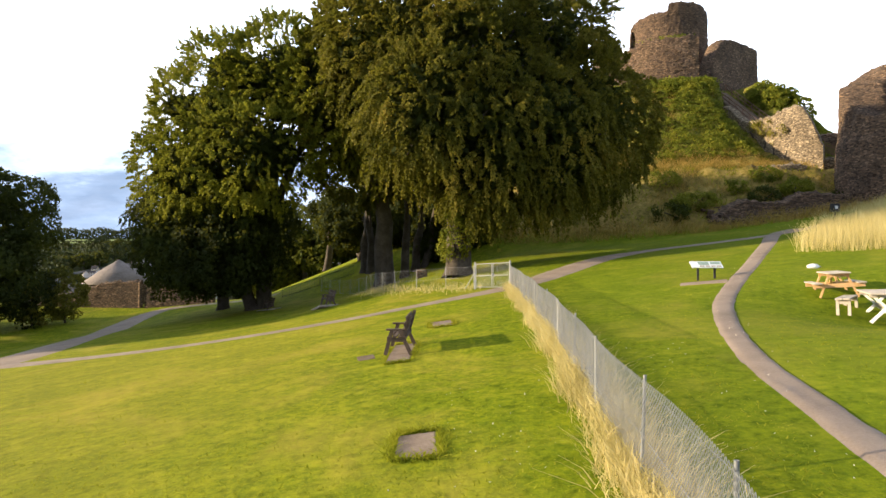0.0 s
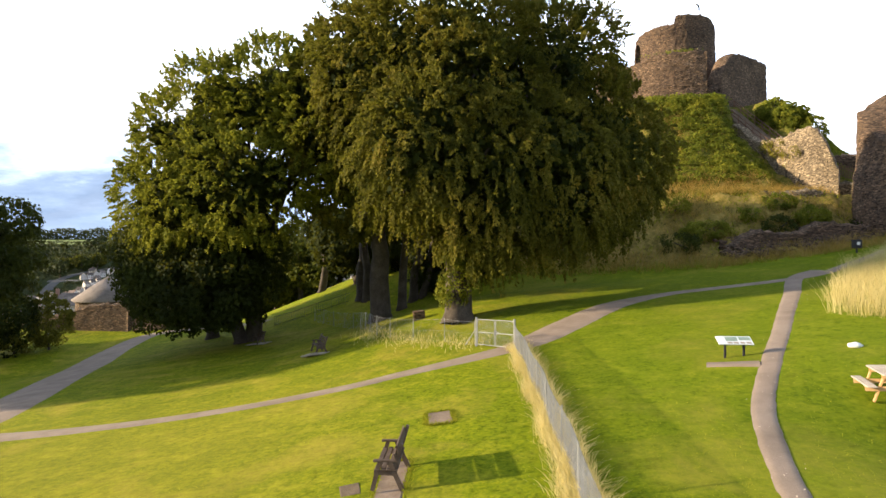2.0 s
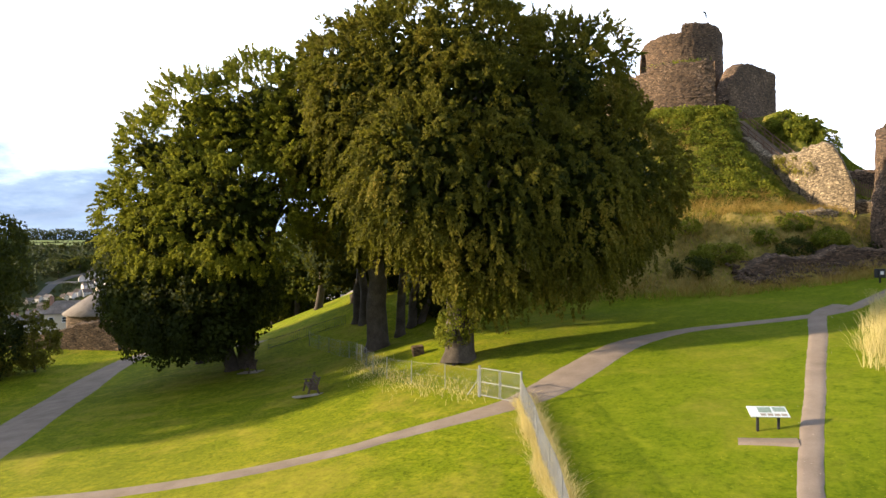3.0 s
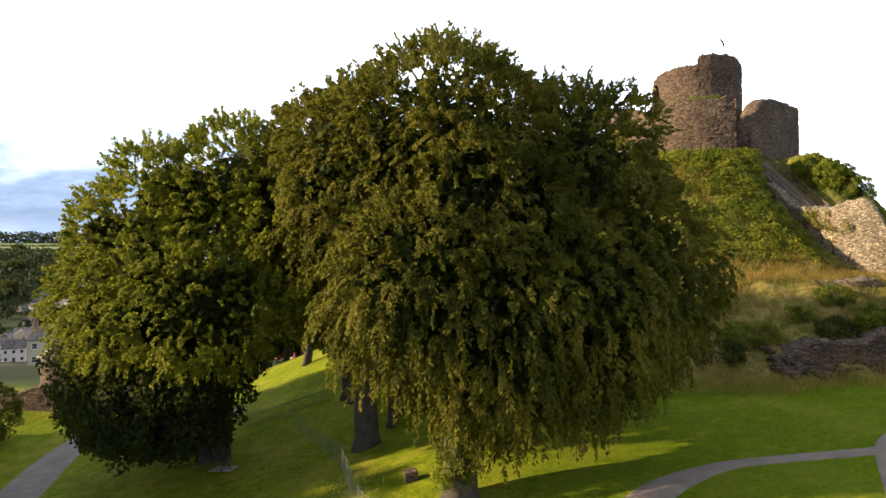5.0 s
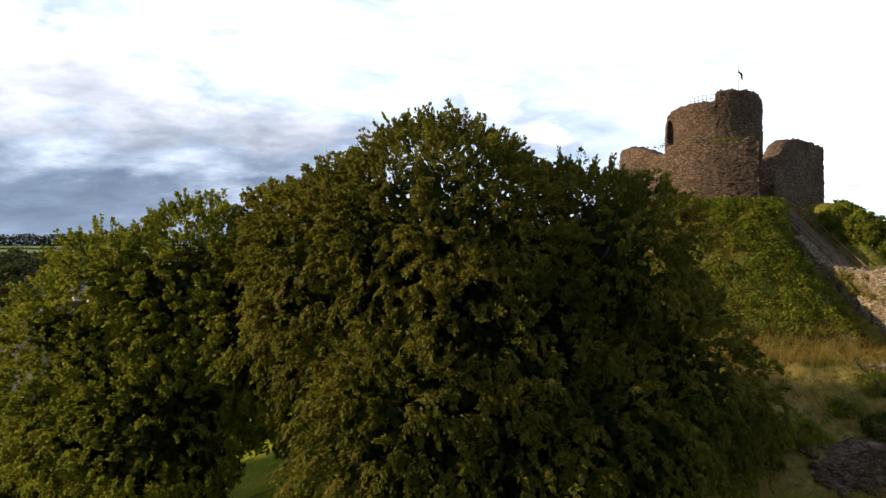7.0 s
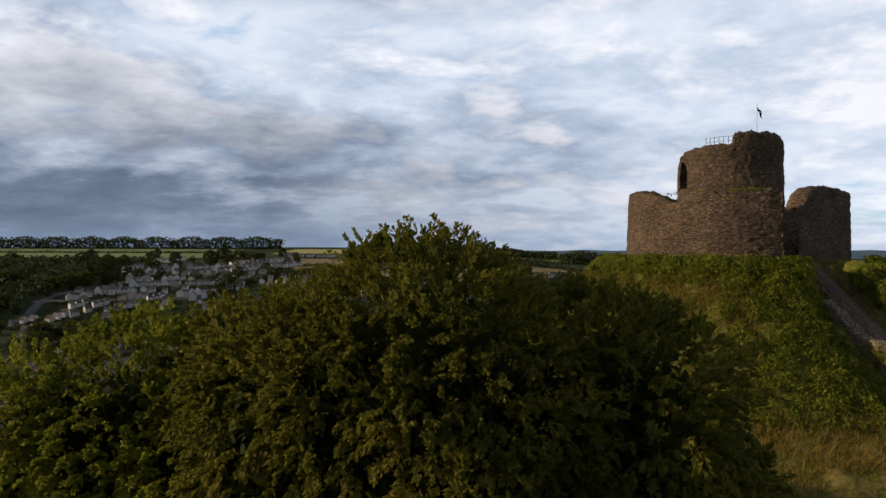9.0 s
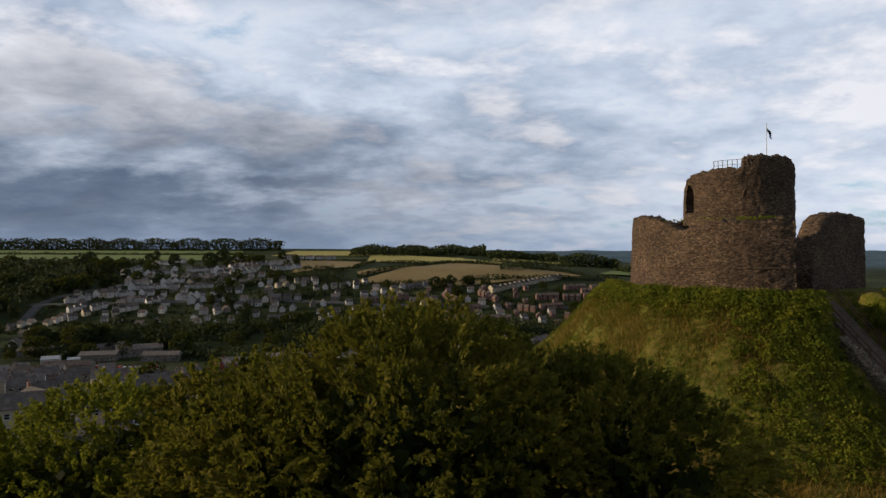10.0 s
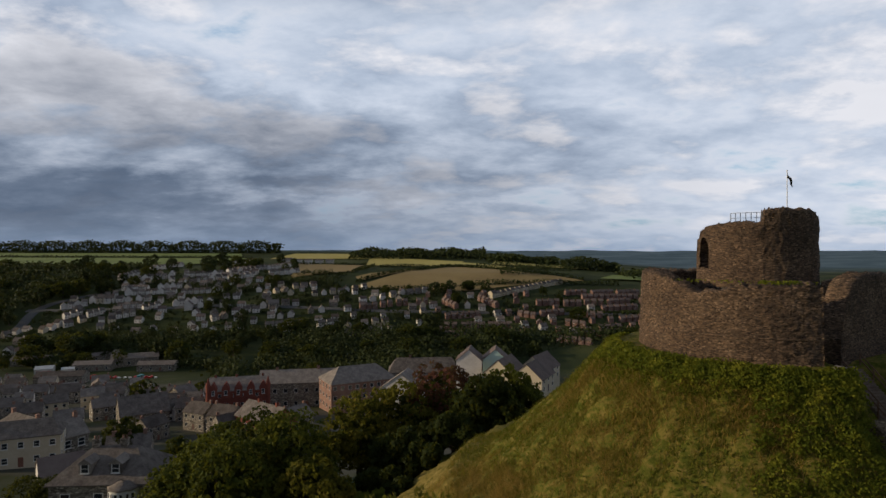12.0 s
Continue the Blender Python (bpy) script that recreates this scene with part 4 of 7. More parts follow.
def lone_trunk(x, y, h, r, lean, seed):
    """A slim tree that shows little but its stem under the shade of the great trees."""
    z = ground_z(x, y)
    top = (x + lean, y + 0.5, z + h)
    return big_tree("slim_tree", "slim dark stem in the shade of the great trees", (x, y), top, [(x + lean, y + 0.4, z + h, 2.4, 2.4, 2.2)], r, "dark_leaf", 6000, 0.26, 0.9, 0.4, seed, 5)


for k, (x, y, h, r, lean) in enumerate([(-7.3, 57.0, 11, 0.44, 0.3), (-6.7, 56.0, 11, 0.36, -0.3), (-3.2, 50.0, 10, 0.34, 0.3), (-2.4, 51.5, 10, 0.34, 1.0), (-1.7, 51.8, 9, 0.28, 1.9), (-13.9, 72.5, 7, 0.42, 0.4)]):
    lone_trunk(x, y, h, r, lean, 50 + k)


# ---- grass that stands up: blades and tufts ----
def blades(name, xy, low, high, mat, label, lean=0.25, width=0.012, seed=7, normal=None):
    rng = np.random.default_rng(seed)
    n = len(xy)
    z = height(xy[:, 0], xy[:, 1])
    base = np.stack([xy[:, 0], xy[:, 1], z - 0.02], 1)
    h = rng.uniform(low, high, n)[:, None]
    a = rng.uniform(0, 2 * np.pi, n)
    side = np.stack([np.cos(a), np.sin(a), 0 * a], 1) * (width * rng.uniform(0.6, 1.5, n))[:, None]
    lean_v = np.stack([rng.normal(size=n) * lean, rng.normal(size=n) * lean, np.ones(n)], 1)
    mid = base + lean_v * h * 0.55
    tip = base + lean_v * h * [1.6, 1.6, 1.0]
    v = np.stack([base - side, base + side, mid + side * 0.8, mid - side * 0.8, tip - side * 0.25, tip + side * 0.25], 1).reshape(-1, 3)
    k = np.arange(n)[:, None] * 6
    f = np.concatenate([k + [0, 1, 2, 3], k + [3, 2, 5, 4]])
    return tagged(new(name, quad_mesh(name, v, f, mat)), label, "grass", kind="stuff")


FENCE = [(1.5, 1.5), (1.85, 3.9), (2.06, 6.8), (2.2, 9.2), (2.5, 13.0), (2.85, 20.0), (3.0, 25.0), (3.05, 28.0)]


def fence_x(y):
    return np.interp(y, [p[1] for p in FENCE], [p[0] for p in FENCE])


def scatter_grass():
    rng = np.random.default_rng(21)
    y = 2.5 + 26 * rng.random(11000) ** 1.3
    off = rng.normal(size=len(y)) * 0.13 - 0.04 + 0.08 * np.sin(y * 1.7)
    blades("fence_grass", np.stack([fence_x(y) + off, y], 1), 0.14, 0.46, M["dry_grass"], "tall dry yellow grass along the wire fence", 0.36, 0.006, 22)
    y = 2.5 + 26 * rng.random(11000)
    off = 0.15 + np.abs(rng.normal(size=len(y))) * 0.16
    blades("fence_grass", np.stack([fence_x(y) + off, y], 1), 0.15, 0.5, M["dry_grass"], "seeding dry grass on the far side of the fence", 0.35, 0.006, 23)
    # meadow left uncut on the right of the path
    x, y = rng.uniform(14, 39, 76000), rng.uniform(21, 46, 76000)
    px = np.interp(y, [21, 25, 30.5, 34.8, 37, 45], [11, 13.6, 17.6, 21.0, 24, 34])
    edge = 0.35 * np.sin(y * 2.1) + 0.2 * np.sin(y * 5.3)
    keep = (x > px + 0.55 + edge) & (y > 27.2 - 1.7 * (x - 15.2) + 0.4 * np.sin(x * 3)) & (y < 44.5) & (x < 38)
    blades("meadow_grass", np.stack([x, y], 1)[keep], 0.55, 1.15, M["dry_grass"], "uncut meadow of tall straw-coloured grass", 0.2, 0.005, 24)
    # rough grass over the bank and the mound
    a, r = rng.uniform(radians(175), radians(318), 110000), rng.uniform(22.5, 37.5, 110000)
    x, y = KEEP.x + r * np.cos(a), KEEP.y + r * np.sin(a)
    tuft = np.sin(x * 0.9 + 2 * np.sin(y * 0.5)) * np.sin(y * 1.1 + np.sin(x * 0.6))
    band = np.exp(-((r - 24.5) / 1.6) ** 2) + np.exp(-((r - 36.2) / 0.9) ** 2) + 0.75 * (tuft > 0.0)
    keep = (rng.random(len(r)) < band * 0.75) & (x < 33)
    blades("bank_grass", np.stack([x, y], 1)[keep], 0.3, 0.8, M["ripe_grass"], "long dry grass on the bank and its ledge", 0.34, 0.010, 25)
    blades("bank_weeds", np.stack([x, y], 1)[~keep & (rng.random(len(r)) < 0.12) & (x < 33)], 0.12, 0.4, M["turf"], "coarse green weeds on the bank", 0.5, 0.03, 26)
    # leafy growth over the mound
    a, r = rng.uniform(radians(140), radians(330), 120000), 11.6 + 12.0 * rng.random(120000) ** 0.9
    x, y = KEEP.x + r * np.cos(a), KEEP.y + r * np.sin(a)
    lump = 0.5 + 0.5 * np.sin(x * 1.6 + 1.5 * np.sin(y * 0.9)) * np.cos(y * 1.4 + np.sin(x * 1.1))
    keep = (rng.random(len(r)) < 0.06 + np.clip((np.degrees(a) - 248) / 30, 0, 1)) | ((r < 14.4) & (rng.random(len(r)) < 0.8))
    clear = ~((x > 30.6) & (x < 36.5) & (y < 72) & (y > 56))
    keep &= clear
    x, y, lump = x[keep], y[keep], lump[keep]
    c = np.stack([x, y, height(x, y) + lump * 0.6 * rng.random(len(x)) + 0.05], 1)
    ax = rng.normal(size=c.shape) * 0.6 + [-0.3, -0.5, 0.5]
    tagged(new("mound_scrub", leaf_mesh("mound_scrub", c, ax, 0.19, 0.13, M["bush_leaf"], 27)), "low leafy scrub over the slope of the mound", "scrub", kind="stuff")
    a, r = rng.uniform(radians(150), radians(285), 44000), 12.6 + 15.0 * rng.random(44000)
    x, y = KEEP.x + r * np.cos(a), KEEP.y + r * np.sin(a)
    keep = (rng.random(len(r)) < np.clip((285 - np.degrees(a)) / 40, 0, 1)) & ~((x > 30.2) & (y < 72))
    blades("mound_grass", np.stack([x, y], 1)[keep], 0.15, 0.5, M["mound_blade"], "long green and tawny grass on the open flank of the mound", 0.35, 0.022, 28)
    a, r = rng.uniform(radians(176), radians(252), 40000), rng.uniform(13.2, 27, 40000)
    x, y = KEEP.x + r * np.cos(a), KEEP.y + r * np.sin(a)
    keep = np.sin(x * 0.55 + 1.4 * np.sin(y * 0.4)) + np.sin(y * 0.6 + x * 0.2) > rng.uniform(-1.2, 1.0, len(x))
    blades("mound_grass", np.stack([x, y], 1)[keep], 0.2, 0.55, M["ripe_grass"], "ripe golden grass in drifts on the west flank of the mound", 0.4, 0.016, 30)
    cs, fs = [], []
    for k in range(1500):
        if k < 1050:
            a, r = radians(rng.uniform(243, 328)), 12.6 + 10.5 * rng.random()
        else:
            a, r = radians(rng.uniform(172, 320)), rng.uniform(12.1, 13.6)
        x, y = KEEP.x + r * math.cos(a), KEEP.y + r * math.sin(a)
        if x > 30.2 and y < 72:
            continue
        w = rng.uniform(0.25, 0.7)
        d = unit_vectors(rng, 60)
        d[:, 2] = np.abs(d[:, 2])
        cs.append(np.array([x, y, height(x, y)]) + d * [w * 1.3, w * 1.3, w] * rng.uniform(0.75, 1.05, (60, 1)))
        fs.append(d)
    c, f = np.concatenate(cs), np.concatenate(fs)
    tagged(new("mound_brambles", leaf_mesh("mound_brambles", c, rng.normal(size=c.shape), 0.2, 0.14, M["bush_leaf"], 31, f)), "clumps of green bramble and nettle on the mound", "scrub", kind="stuff")
    # turf near the start of the walk
    y = 4.5 + 17 * rng.random(26000) ** 1.6
    x = (rng.random(len(y)) - 0.5) * (y * 1.5 + 2)
    keep = np.abs(x - fence_x(y)) > 0.1
    keep &= np.abs(x - np.interp(y, [2, 6.5, 9.2, 11.6, 15.1, 18.5, 21.4], [3.2, 4.64, 5.1, 5.7, 7.05, 8.5, 10.1])) > 0.6
    for bx0, bx1, by0, by1 in SLABS:
        keep &= ~((x > bx0) & (x < bx1) & (y > by0) & (y < by1))
    tuft = np.sin(x * 3.1 + 2 * np.sin(y * 1.7)) * np.sin(y * 2.7 + np.sin(x * 2.3)) > -0.2
    keep &= tuft | (rng.random(len(y)) < 0.4)
    blades("turf", np.stack([x, y], 1)[keep], 0.02, 0.06, M["turf"], "short uneven lawn grass", 0.6, 0.008, 29)


def slab_grass():
    """Longer grass left standing round the slabs, where no mower reaches."""
    rng = np.random.default_rng(33)
    xy = []
    for x0, x1, y0, y1 in ((-0.68, -0.06, 7.78, 8.82), (-1.40, -0.76, 14.3, 16.85), (-0.42, 0.30, 19.38, 20.52)):
        u = rng.random(900) * 4
        k, t = u.astype(int), u % 1
        x = np.select([k == 0, k == 1, k == 2], [x0 + (x1 - x0) * t, x0 + (x1 - x0) * t, x0 + 0 * t], x1)
        y = np.select([k == 0, k == 1, k == 2], [y0 + 0 * t, y1 + 0 * t, y0 + (y1 - y0) * t], y0 + (y1 - y0) * t)
        push = np.abs(rng.normal(size=900)) * 0.07 - 0.02
        mx, my = (x0 + x1) / 2, (y0 + y1) / 2
        xy.append(np.stack([x + np.sign(x - mx) * push * (k > 1), y + np.sign(y - my) * push * (k < 2)], 1))
    blades("slab_grass", np.concatenate(xy), 0.05, 0.13, M["turf"], "tufts of longer grass round the lawn slabs", 0.5, 0.008, 34)


SLABS = [(-0.68, -0.02, 7.75, 8.85), (-1.55, -0.65, 14.3, 17.0), (-0.45, 0.35, 19.3, 20.6), (-2.25, -1.65, 15.1, 15.8)]
scatter_grass()
slab_grass()


# ---- curtain wall, steps and ruins round the mound ----
def build_ruins():
    wall = thing("curtain_wall", "pale ruined stone wall climbing the mound beside the steps", "stone wall")
    masonry_run("wall_face", M["pale_rubble"], wall, [(31.2, 67.2), (31.55, 65.8), (31.9, 64.4), (32.1, 62.8), (32.3, 61.0), (32.5, 59.4), (32.9, 58.0), (33.6, 57.0), (34.3, 56.4), (34.9, 55.9)], 1.1, [18.6, 17.75, 16.4, 15.9, 15.75, 15.7, 16.1, 16.0, 14.3, 12.2], 0.8, seed=41)
    masonry_run("footing", M["pale_rubble"], wall, [(32.4, 57.6), (34.5, 56.4), (37.5, 55.6), (40, 55.4)], 0.9, [11.0, 10.9, 11.2, 11.4], 0.8, seed=42)
    tower = thing("gate_tower", "broken round stump of a stone gate tower", "ruined tower")
    mid = Vector((36.6, 47.5, 0))
    masonry_ring("stump", M["rubble"], tower, -180, 180, 1.6, 4.8, 2.5, lambda a: 17.4 - 4.2 * max(0, -math.cos(radians(a - 20))) ** 1.5 + 0.5 * math.sin(a / 11.0), 0.35, 11.2, seed=43, at=mid)
    far = thing("ruined_wall", "dark ruined lump of masonry behind the gate tower", "ruined wall")
    masonry_run("wall_face", M["rubble"], far, [(37.6, 62), (39.5, 61), (42, 60.5)], 1.2, [14.0, 14.3, 13.6], 1.0, seed=44)
    low = thing("ruined_wall", "tumbled courses of an old stone wall in the bank", "ruined wall")
    masonry_run("wall_face", M["rubble"], low, [(21.3, 47.8), (23.4, 48.1), (26.0, 48.1), (28.5, 48.3), (31.0, 47.4), (33.0, 46.2)], 1.5, [5.4, 6.5, 6.3, 7.2, 6.8, 7.5], 0.8, seed=45)
    rng = np.random.default_rng(46)
    vs, fs = [], []
    for k in range(260):
        x, y = rng.uniform(20.8, 32.0), 46.9 + rng.normal() * 0.8
        s = rng.uniform(0.12, 0.32, 3) * [1.3, 1.1, 0.7]
        m = Euler(rng.uniform(-0.5, 0.5, 3)).to_matrix()
        cube = np.array([[a, b, c] for a in (-1, 1) for b in (-1, 1) for c in (-1, 1)], float) * rng.uniform(0.7, 1.1, (8, 3)) * s
        vs.append(cube @ np.array(m).T + [x, y, ground_z(x, y) + 0.08])
        fs.append(np.array([[0, 1, 3, 2], [4, 6, 7, 5], [0, 4, 5, 1], [2, 3, 7, 6], [0, 2, 6, 4], [1, 5, 7, 3]]) + 8 * k)
    tagged(new("fallen_stones", quad_mesh("fallen_stones", np.concatenate(vs), np.concatenate(fs), M["rubble"])), "fallen wall stones lying in the grassy bank", "stones", kind="stuff")
    # steps up the mound
    stair = thing("steps", "long straight flight of worn stone steps up the mound", "steps")
    p0, p1 = Vector((31.4, 71.7, 21.4)), Vector((33.1, 58.2, 11.8))
    side = Vector((p1.y - p0.y, -(p1.x - p0.x), 0)).normalized() * -1
    n = 60
    tread = bmesh.new()
    box(tread, -0.9, -0.16, -0.42, 0.9, 0.16, 0.0, bevel=0.015)
    me = finish("tread", tread, M["worn_slab"])
    ang = math.atan2(p1.y - p0.y, p1.x - p0.x) + math.pi / 2
    for k in range(n):
        q = p0.lerp(p1, k / (n - 1)) + side * 1.0
        part("tread", me, None, stair, m=Matrix.Translation(q) @ Matrix.Rotation(ang, 4, "Z"))
    rail = thing("handrail", "brown timber and wire handrail beside the mound steps", "handrail")
    for off in (0.05, 1.95):
        for k in range(0, 12):
            q = p0.lerp(p1, k / 11) + side * off
            part("post", beam(bmesh.new(), q - Vector((0, 0, 0.3)), q + Vector((0, 0, 0.95)), 0.08, 0.08), M["timber_rail"], rail)
        for dz in (0.5, 0.92):
            part("rail", beam(bmesh.new(), p0 + side * off + Vector((0, 0, dz)), p1 + side * off + Vector((0, 0, dz)), 0.05, 0.09), M["timber_rail"], rail)
    strip_pts = [(29.4, 69.0), (30.5, 69.7), (31.4, 70.9)]
    strip("path_5", strip_pts, [1.0, 1.2, 1.2], M["gravel"], "trodden gravel landing at the keep entrance", 0.05, 5)
    patch = thing("stone_footing", "flat ruined stone footing in the grass of the ledge", "stone footing")
    masonry_run("footing", M["pale_rubble"], patch, [(27.0, 53.6), (29.0, 53.2), (31.5, 53.4)], 1.0, [ground_z(27, 53.6) + 0.15, ground_z(29, 53.2) + 0.2, ground_z(31.5, 53.4) + 0.2], 0.3, seed=47, rows=4)
    fence = thing("timber_fence", "brown timber paling fence behind the wall", "fence")
    for k in range(16):
        x = 36.6 + 0.2 * k
        z = ground_z(x, 58.5)
        part("pale", beam(bmesh.new(), (x, 58.5, z - 0.1), (x, 58.5, z + 1.3), 0.10, 0.03, (0, 1, 0)), M["timber_rail"], fence)
    for dz in (0.3, 1.0):
        part("rail", beam(bmesh.new(), (36.4, 58.55, ground_z(36.4, 58.5) + dz), (39.8, 58.55, ground_z(39.8, 58.5) + dz), 0.05, 0.08), M["timber_rail"], fence)


build_ruins()


def build_left_ruin():
    wall = thing("boundary_wall", "old dark rubble boundary wall beside the broad path", "stone wall")
    masonry_run("wall_face", M["rubble"], wall, [(-48, 71.5), (-43, 70.5), (-38.5, 70.0), (-34.5, 69.6)], 0.7, [-2.6, -2.2, -0.9, -0.8], 0.6, seed=61)
    masonry_run("wall_face", M["rubble"], wall, [(-33.9, 69.4), (-30.0, 69.2), (-26, 69)], 0.7, [-1.0, -1.2, -1.6], 0.6, seed=62)
    lodge = thing("lodge", "round stone lodge with a conical slate roof", "house", pose(-48.5, 91, 0))
    z0 = ground_z(-48.5, 91)
    v, f = tube_arrays([(0, 0, z0 - 0.5), (0, 0, (z0 - 1.7) / 2), (0, 0, -1.7)], [4.4, 4.4, 4.4], 10)
    part("wall", quad_mesh("wall", v, f, M["rubble"]), None, lodge)
    v, f = tube_arrays([(0, 0, -1.95), (0, 0, -1.8), (0, 0, 0.0), (0, 0, 1.6)], [4.9, 4.95, 2.5, 0.08], 10)
    part("roof", quad_mesh("roof", v, f, T["dark_slate"]), None, lodge, "grey slate roof")


# ---- things on the lawn ----
def flat_patch(name, x0, x1, y0, y1, mat, label, category, lift=0.03, turn=0.0, seed=1):
    """A slab let into the grass, with worn corners."""
    cx, cy = (x0 + x1) / 2, (y0 + y1) / 2
    z = ground_z(cx, cy)
    bm = bmesh.new()
    box(bm, -(x1 - x0) / 2, -(y1 - y0) / 2, -0.08, (x1 - x0) / 2, (y1 - y0) / 2, lift, bevel=0.015)
    rng = random.Random(seed)
    for v in bm.verts:
        v.co.x += rng.uniform(-0.03, 0.03)
        v.co.y += rng.uniform(-0.03, 0.03)
    sx = (ground_z(cx + 0.5, cy) - ground_z(cx - 0.5, cy))
    sy = (ground_z(cx, cy + 0.5) - ground_z(cx, cy - 0.5))
    ob = new(name, finish(name, bm, mat))
    ob.matrix_basis = pose(cx, cy, z, math.degrees(math.atan(sy)), -math.degrees(math.atan(sx)), turn)
    return tagged(ob, label, category)


flat_patch("concrete_slab", -0.66, -0.08, 7.8, 8.8, M["worn_slab"], "worn brown concrete slab sunk in the near lawn", "slab", 0.004, 3, 1)
flat_patch("concrete_slab", -1.38, -0.78, 14.35, 16.8, M["worn_slab"], "worn concrete slab under the wooden bench", "slab", 0.012, -2, 2)
flat_patch("concrete_slab", -0.40, 0.28, 19.4, 20.5, M["worn_slab"], "small concrete slab lying in the lawn", "slab", 0.03, 4, 3)
flat_patch("soil_patch", -2.2, -1.75, 15.15, 15.75, M["soil"], "bare earth patch worn in the grass", "soil", 0.012, 12, 4)
flat_patch("concrete_slab", -7.9, -6.3, 35.8, 37.0, M["concrete"], "concrete slab under the shaded bench", "slab", 0.05, -60, 5)
flat_patch("concrete_slab", -15.0, -13.2, 48.7, 49.6, M["concrete"], "concrete slab under the bench beneath the trees", "slab", 0.05, -20, 6)


def garden_bench(at, label):
    """A park bench that faces -y: splayed legs, arm rests, slatted seat and back."""
    e = thing("park_bench", label, "bench", at, "park benches")
    w = 1.5
    for x in (-w / 2 + 0.06, w / 2 - 0.06):
        part("front_leg", beam(bmesh.new(), (x, -0.32, 0), (x, -0.16, 0.60), 0.07, 0.09), M["bench_wood"], e)
        part("back_leg", beam(bmesh.new(), (x, 0.32, 0), (x, 0.04, 0.60), 0.07, 0.09), M["bench_wood"], e)
        part("back_post", beam(bmesh.new(), (x, 0.12, 0.36), (x, 0.30, 0.98), 0.06, 0.08), M["bench_wood"], e)
        part("arm_rest", box(bmesh.new(), x - 0.05, -0.30, 0.60, x + 0.05, 0.24, 0.645, bevel=0.008), M["bench_wood"], e)
        part("seat_bearer", beam(bmesh.new(), (x, -0.28, 0.38), (x, 0.20, 0.36), 0.06, 0.09), M["bench_wood"], e)
    for k in range(4):
        y = -0.27 + 0.13 * k
        part("seat_slat", box(bmesh.new(), -w / 2, y, 0.425, w / 2, y + 0.10, 0.46, bevel=0.006), M["bench_wood"], e)
    for k in range(3):
        f = 0.30 + 0.26 * k
        a = Vector((0, 0.12, 0.36)).lerp(Vector((0, 0.30, 0.98)), f)
        bm = beam(bmesh.new(), (-w / 2, a.y - 0.05, a.z), (w / 2, a.y - 0.05, a.z), 0.035, 0.165, (0, -0.3, 1))
        part("back_slat", bm, M["bench_wood"], e)
    return e


garden_bench(pose(-1.1, 15.75, ground_z(-1.1, 15.75) + 0.03, 0, 0, -92), "weathered dark wooden bench with open arms on a concrete slab")
garden_bench(pose(-6.9, 36.5, ground_z(-6.9, 36.5) + 0.04, 0, 0, -68), "dark wooden bench on a slab below the beech")
garden_bench(pose(-14.1, 49.2, ground_z(-14.1, 49.2) + 0.04, 0, 0, -60), "brown wooden bench in the shade of the sycamore")


def picnic_table(at):
    """An A-frame table with benches built on; its length runs along y."""
    e = thing("picnic_table", "new orange pine picnic table with built-on benches", "picnic table", at, "picnic tables")
    for k in range(5):
        x = -0.36 + 0.147 * k
        part("top_board", box(bmesh.new(), x, -0.80, 0.72, x + 0.135, 0.80, 0.76, bevel=0.005), M["grey_wood"], e, "sun-bleached board")
    for s in (-1, 1):
        for k in range(2):
            x = s * (0.62 + 0.145 * k)
            part("seat_board", box(bmesh.new(), x - 0.068, -0.80, 0.42, x + 0.068, 0.80, 0.455, bevel=0.005), M["grey_wood"], e, "sun-bleached board")
    for y in (-0.55, 0.55):
        for s in (-1, 1):
            part("leg", beam(bmesh.new(), (s * 0.62, y, 0), (s * 0.26, y, 0.72), 0.045, 0.12, (0, 1, 0)), M["new_wood"], e)
        part("cross_beam", box(bmesh.new(), -0.84, y - 0.07, 0.30, 0.84, y - 0.025, 0.42), M["new_wood"], e)
        part("top_batten", box(bmesh.new(), -0.36, y - 0.07, 0.62, 0.36, y - 0.025, 0.72), M["new_wood"], e)
        part("brace", beam(bmesh.new(), (0, y * 0.9, 0.36), (0, y * 0.25, 0.70), 0.07, 0.045), M["new_wood"], e)
    return e


picnic_table(pose(11.6, 18.1, ground_z(11.6, 18.1) - 0.04, 0, -4, -20) @ Matrix.Diagonal((0.78, 0.92, 0.95, 1)))


def trestle_table(at):
    e = thing("trestle_table", "pale weathered table with crossed legs", "table", at)
    for k in range(5):
        x = -0.39 + 0.158 * k
        part("top_board", box(bmesh.new(), x, -0.9, 0.72, x + 0.148, 0.9, 0.765, bevel=0.006), M["grey_wood"], e)
    for y in (-0.65, 0.65):
        for s in (-1, 1):
            part("leg", beam(bmesh.new(), (s * 0.36, y + s * 0.03, 0), (-s * 0.32, y + s * 0.03, 0.72), 0.06, 0.12, (0, 1, 0)), M["white_paint"], e, "pale painted leg")
        part("batten", box(bmesh.new(), -0.36, y - 0.05, 0.64, 0.36, y + 0.05, 0.72), M["grey_wood"], e)
    part("stretcher", box(bmesh.new(), -0.03, -0.62, 0.33, 0.03, 0.62, 0.41), M["grey_wood"], e)
    return e


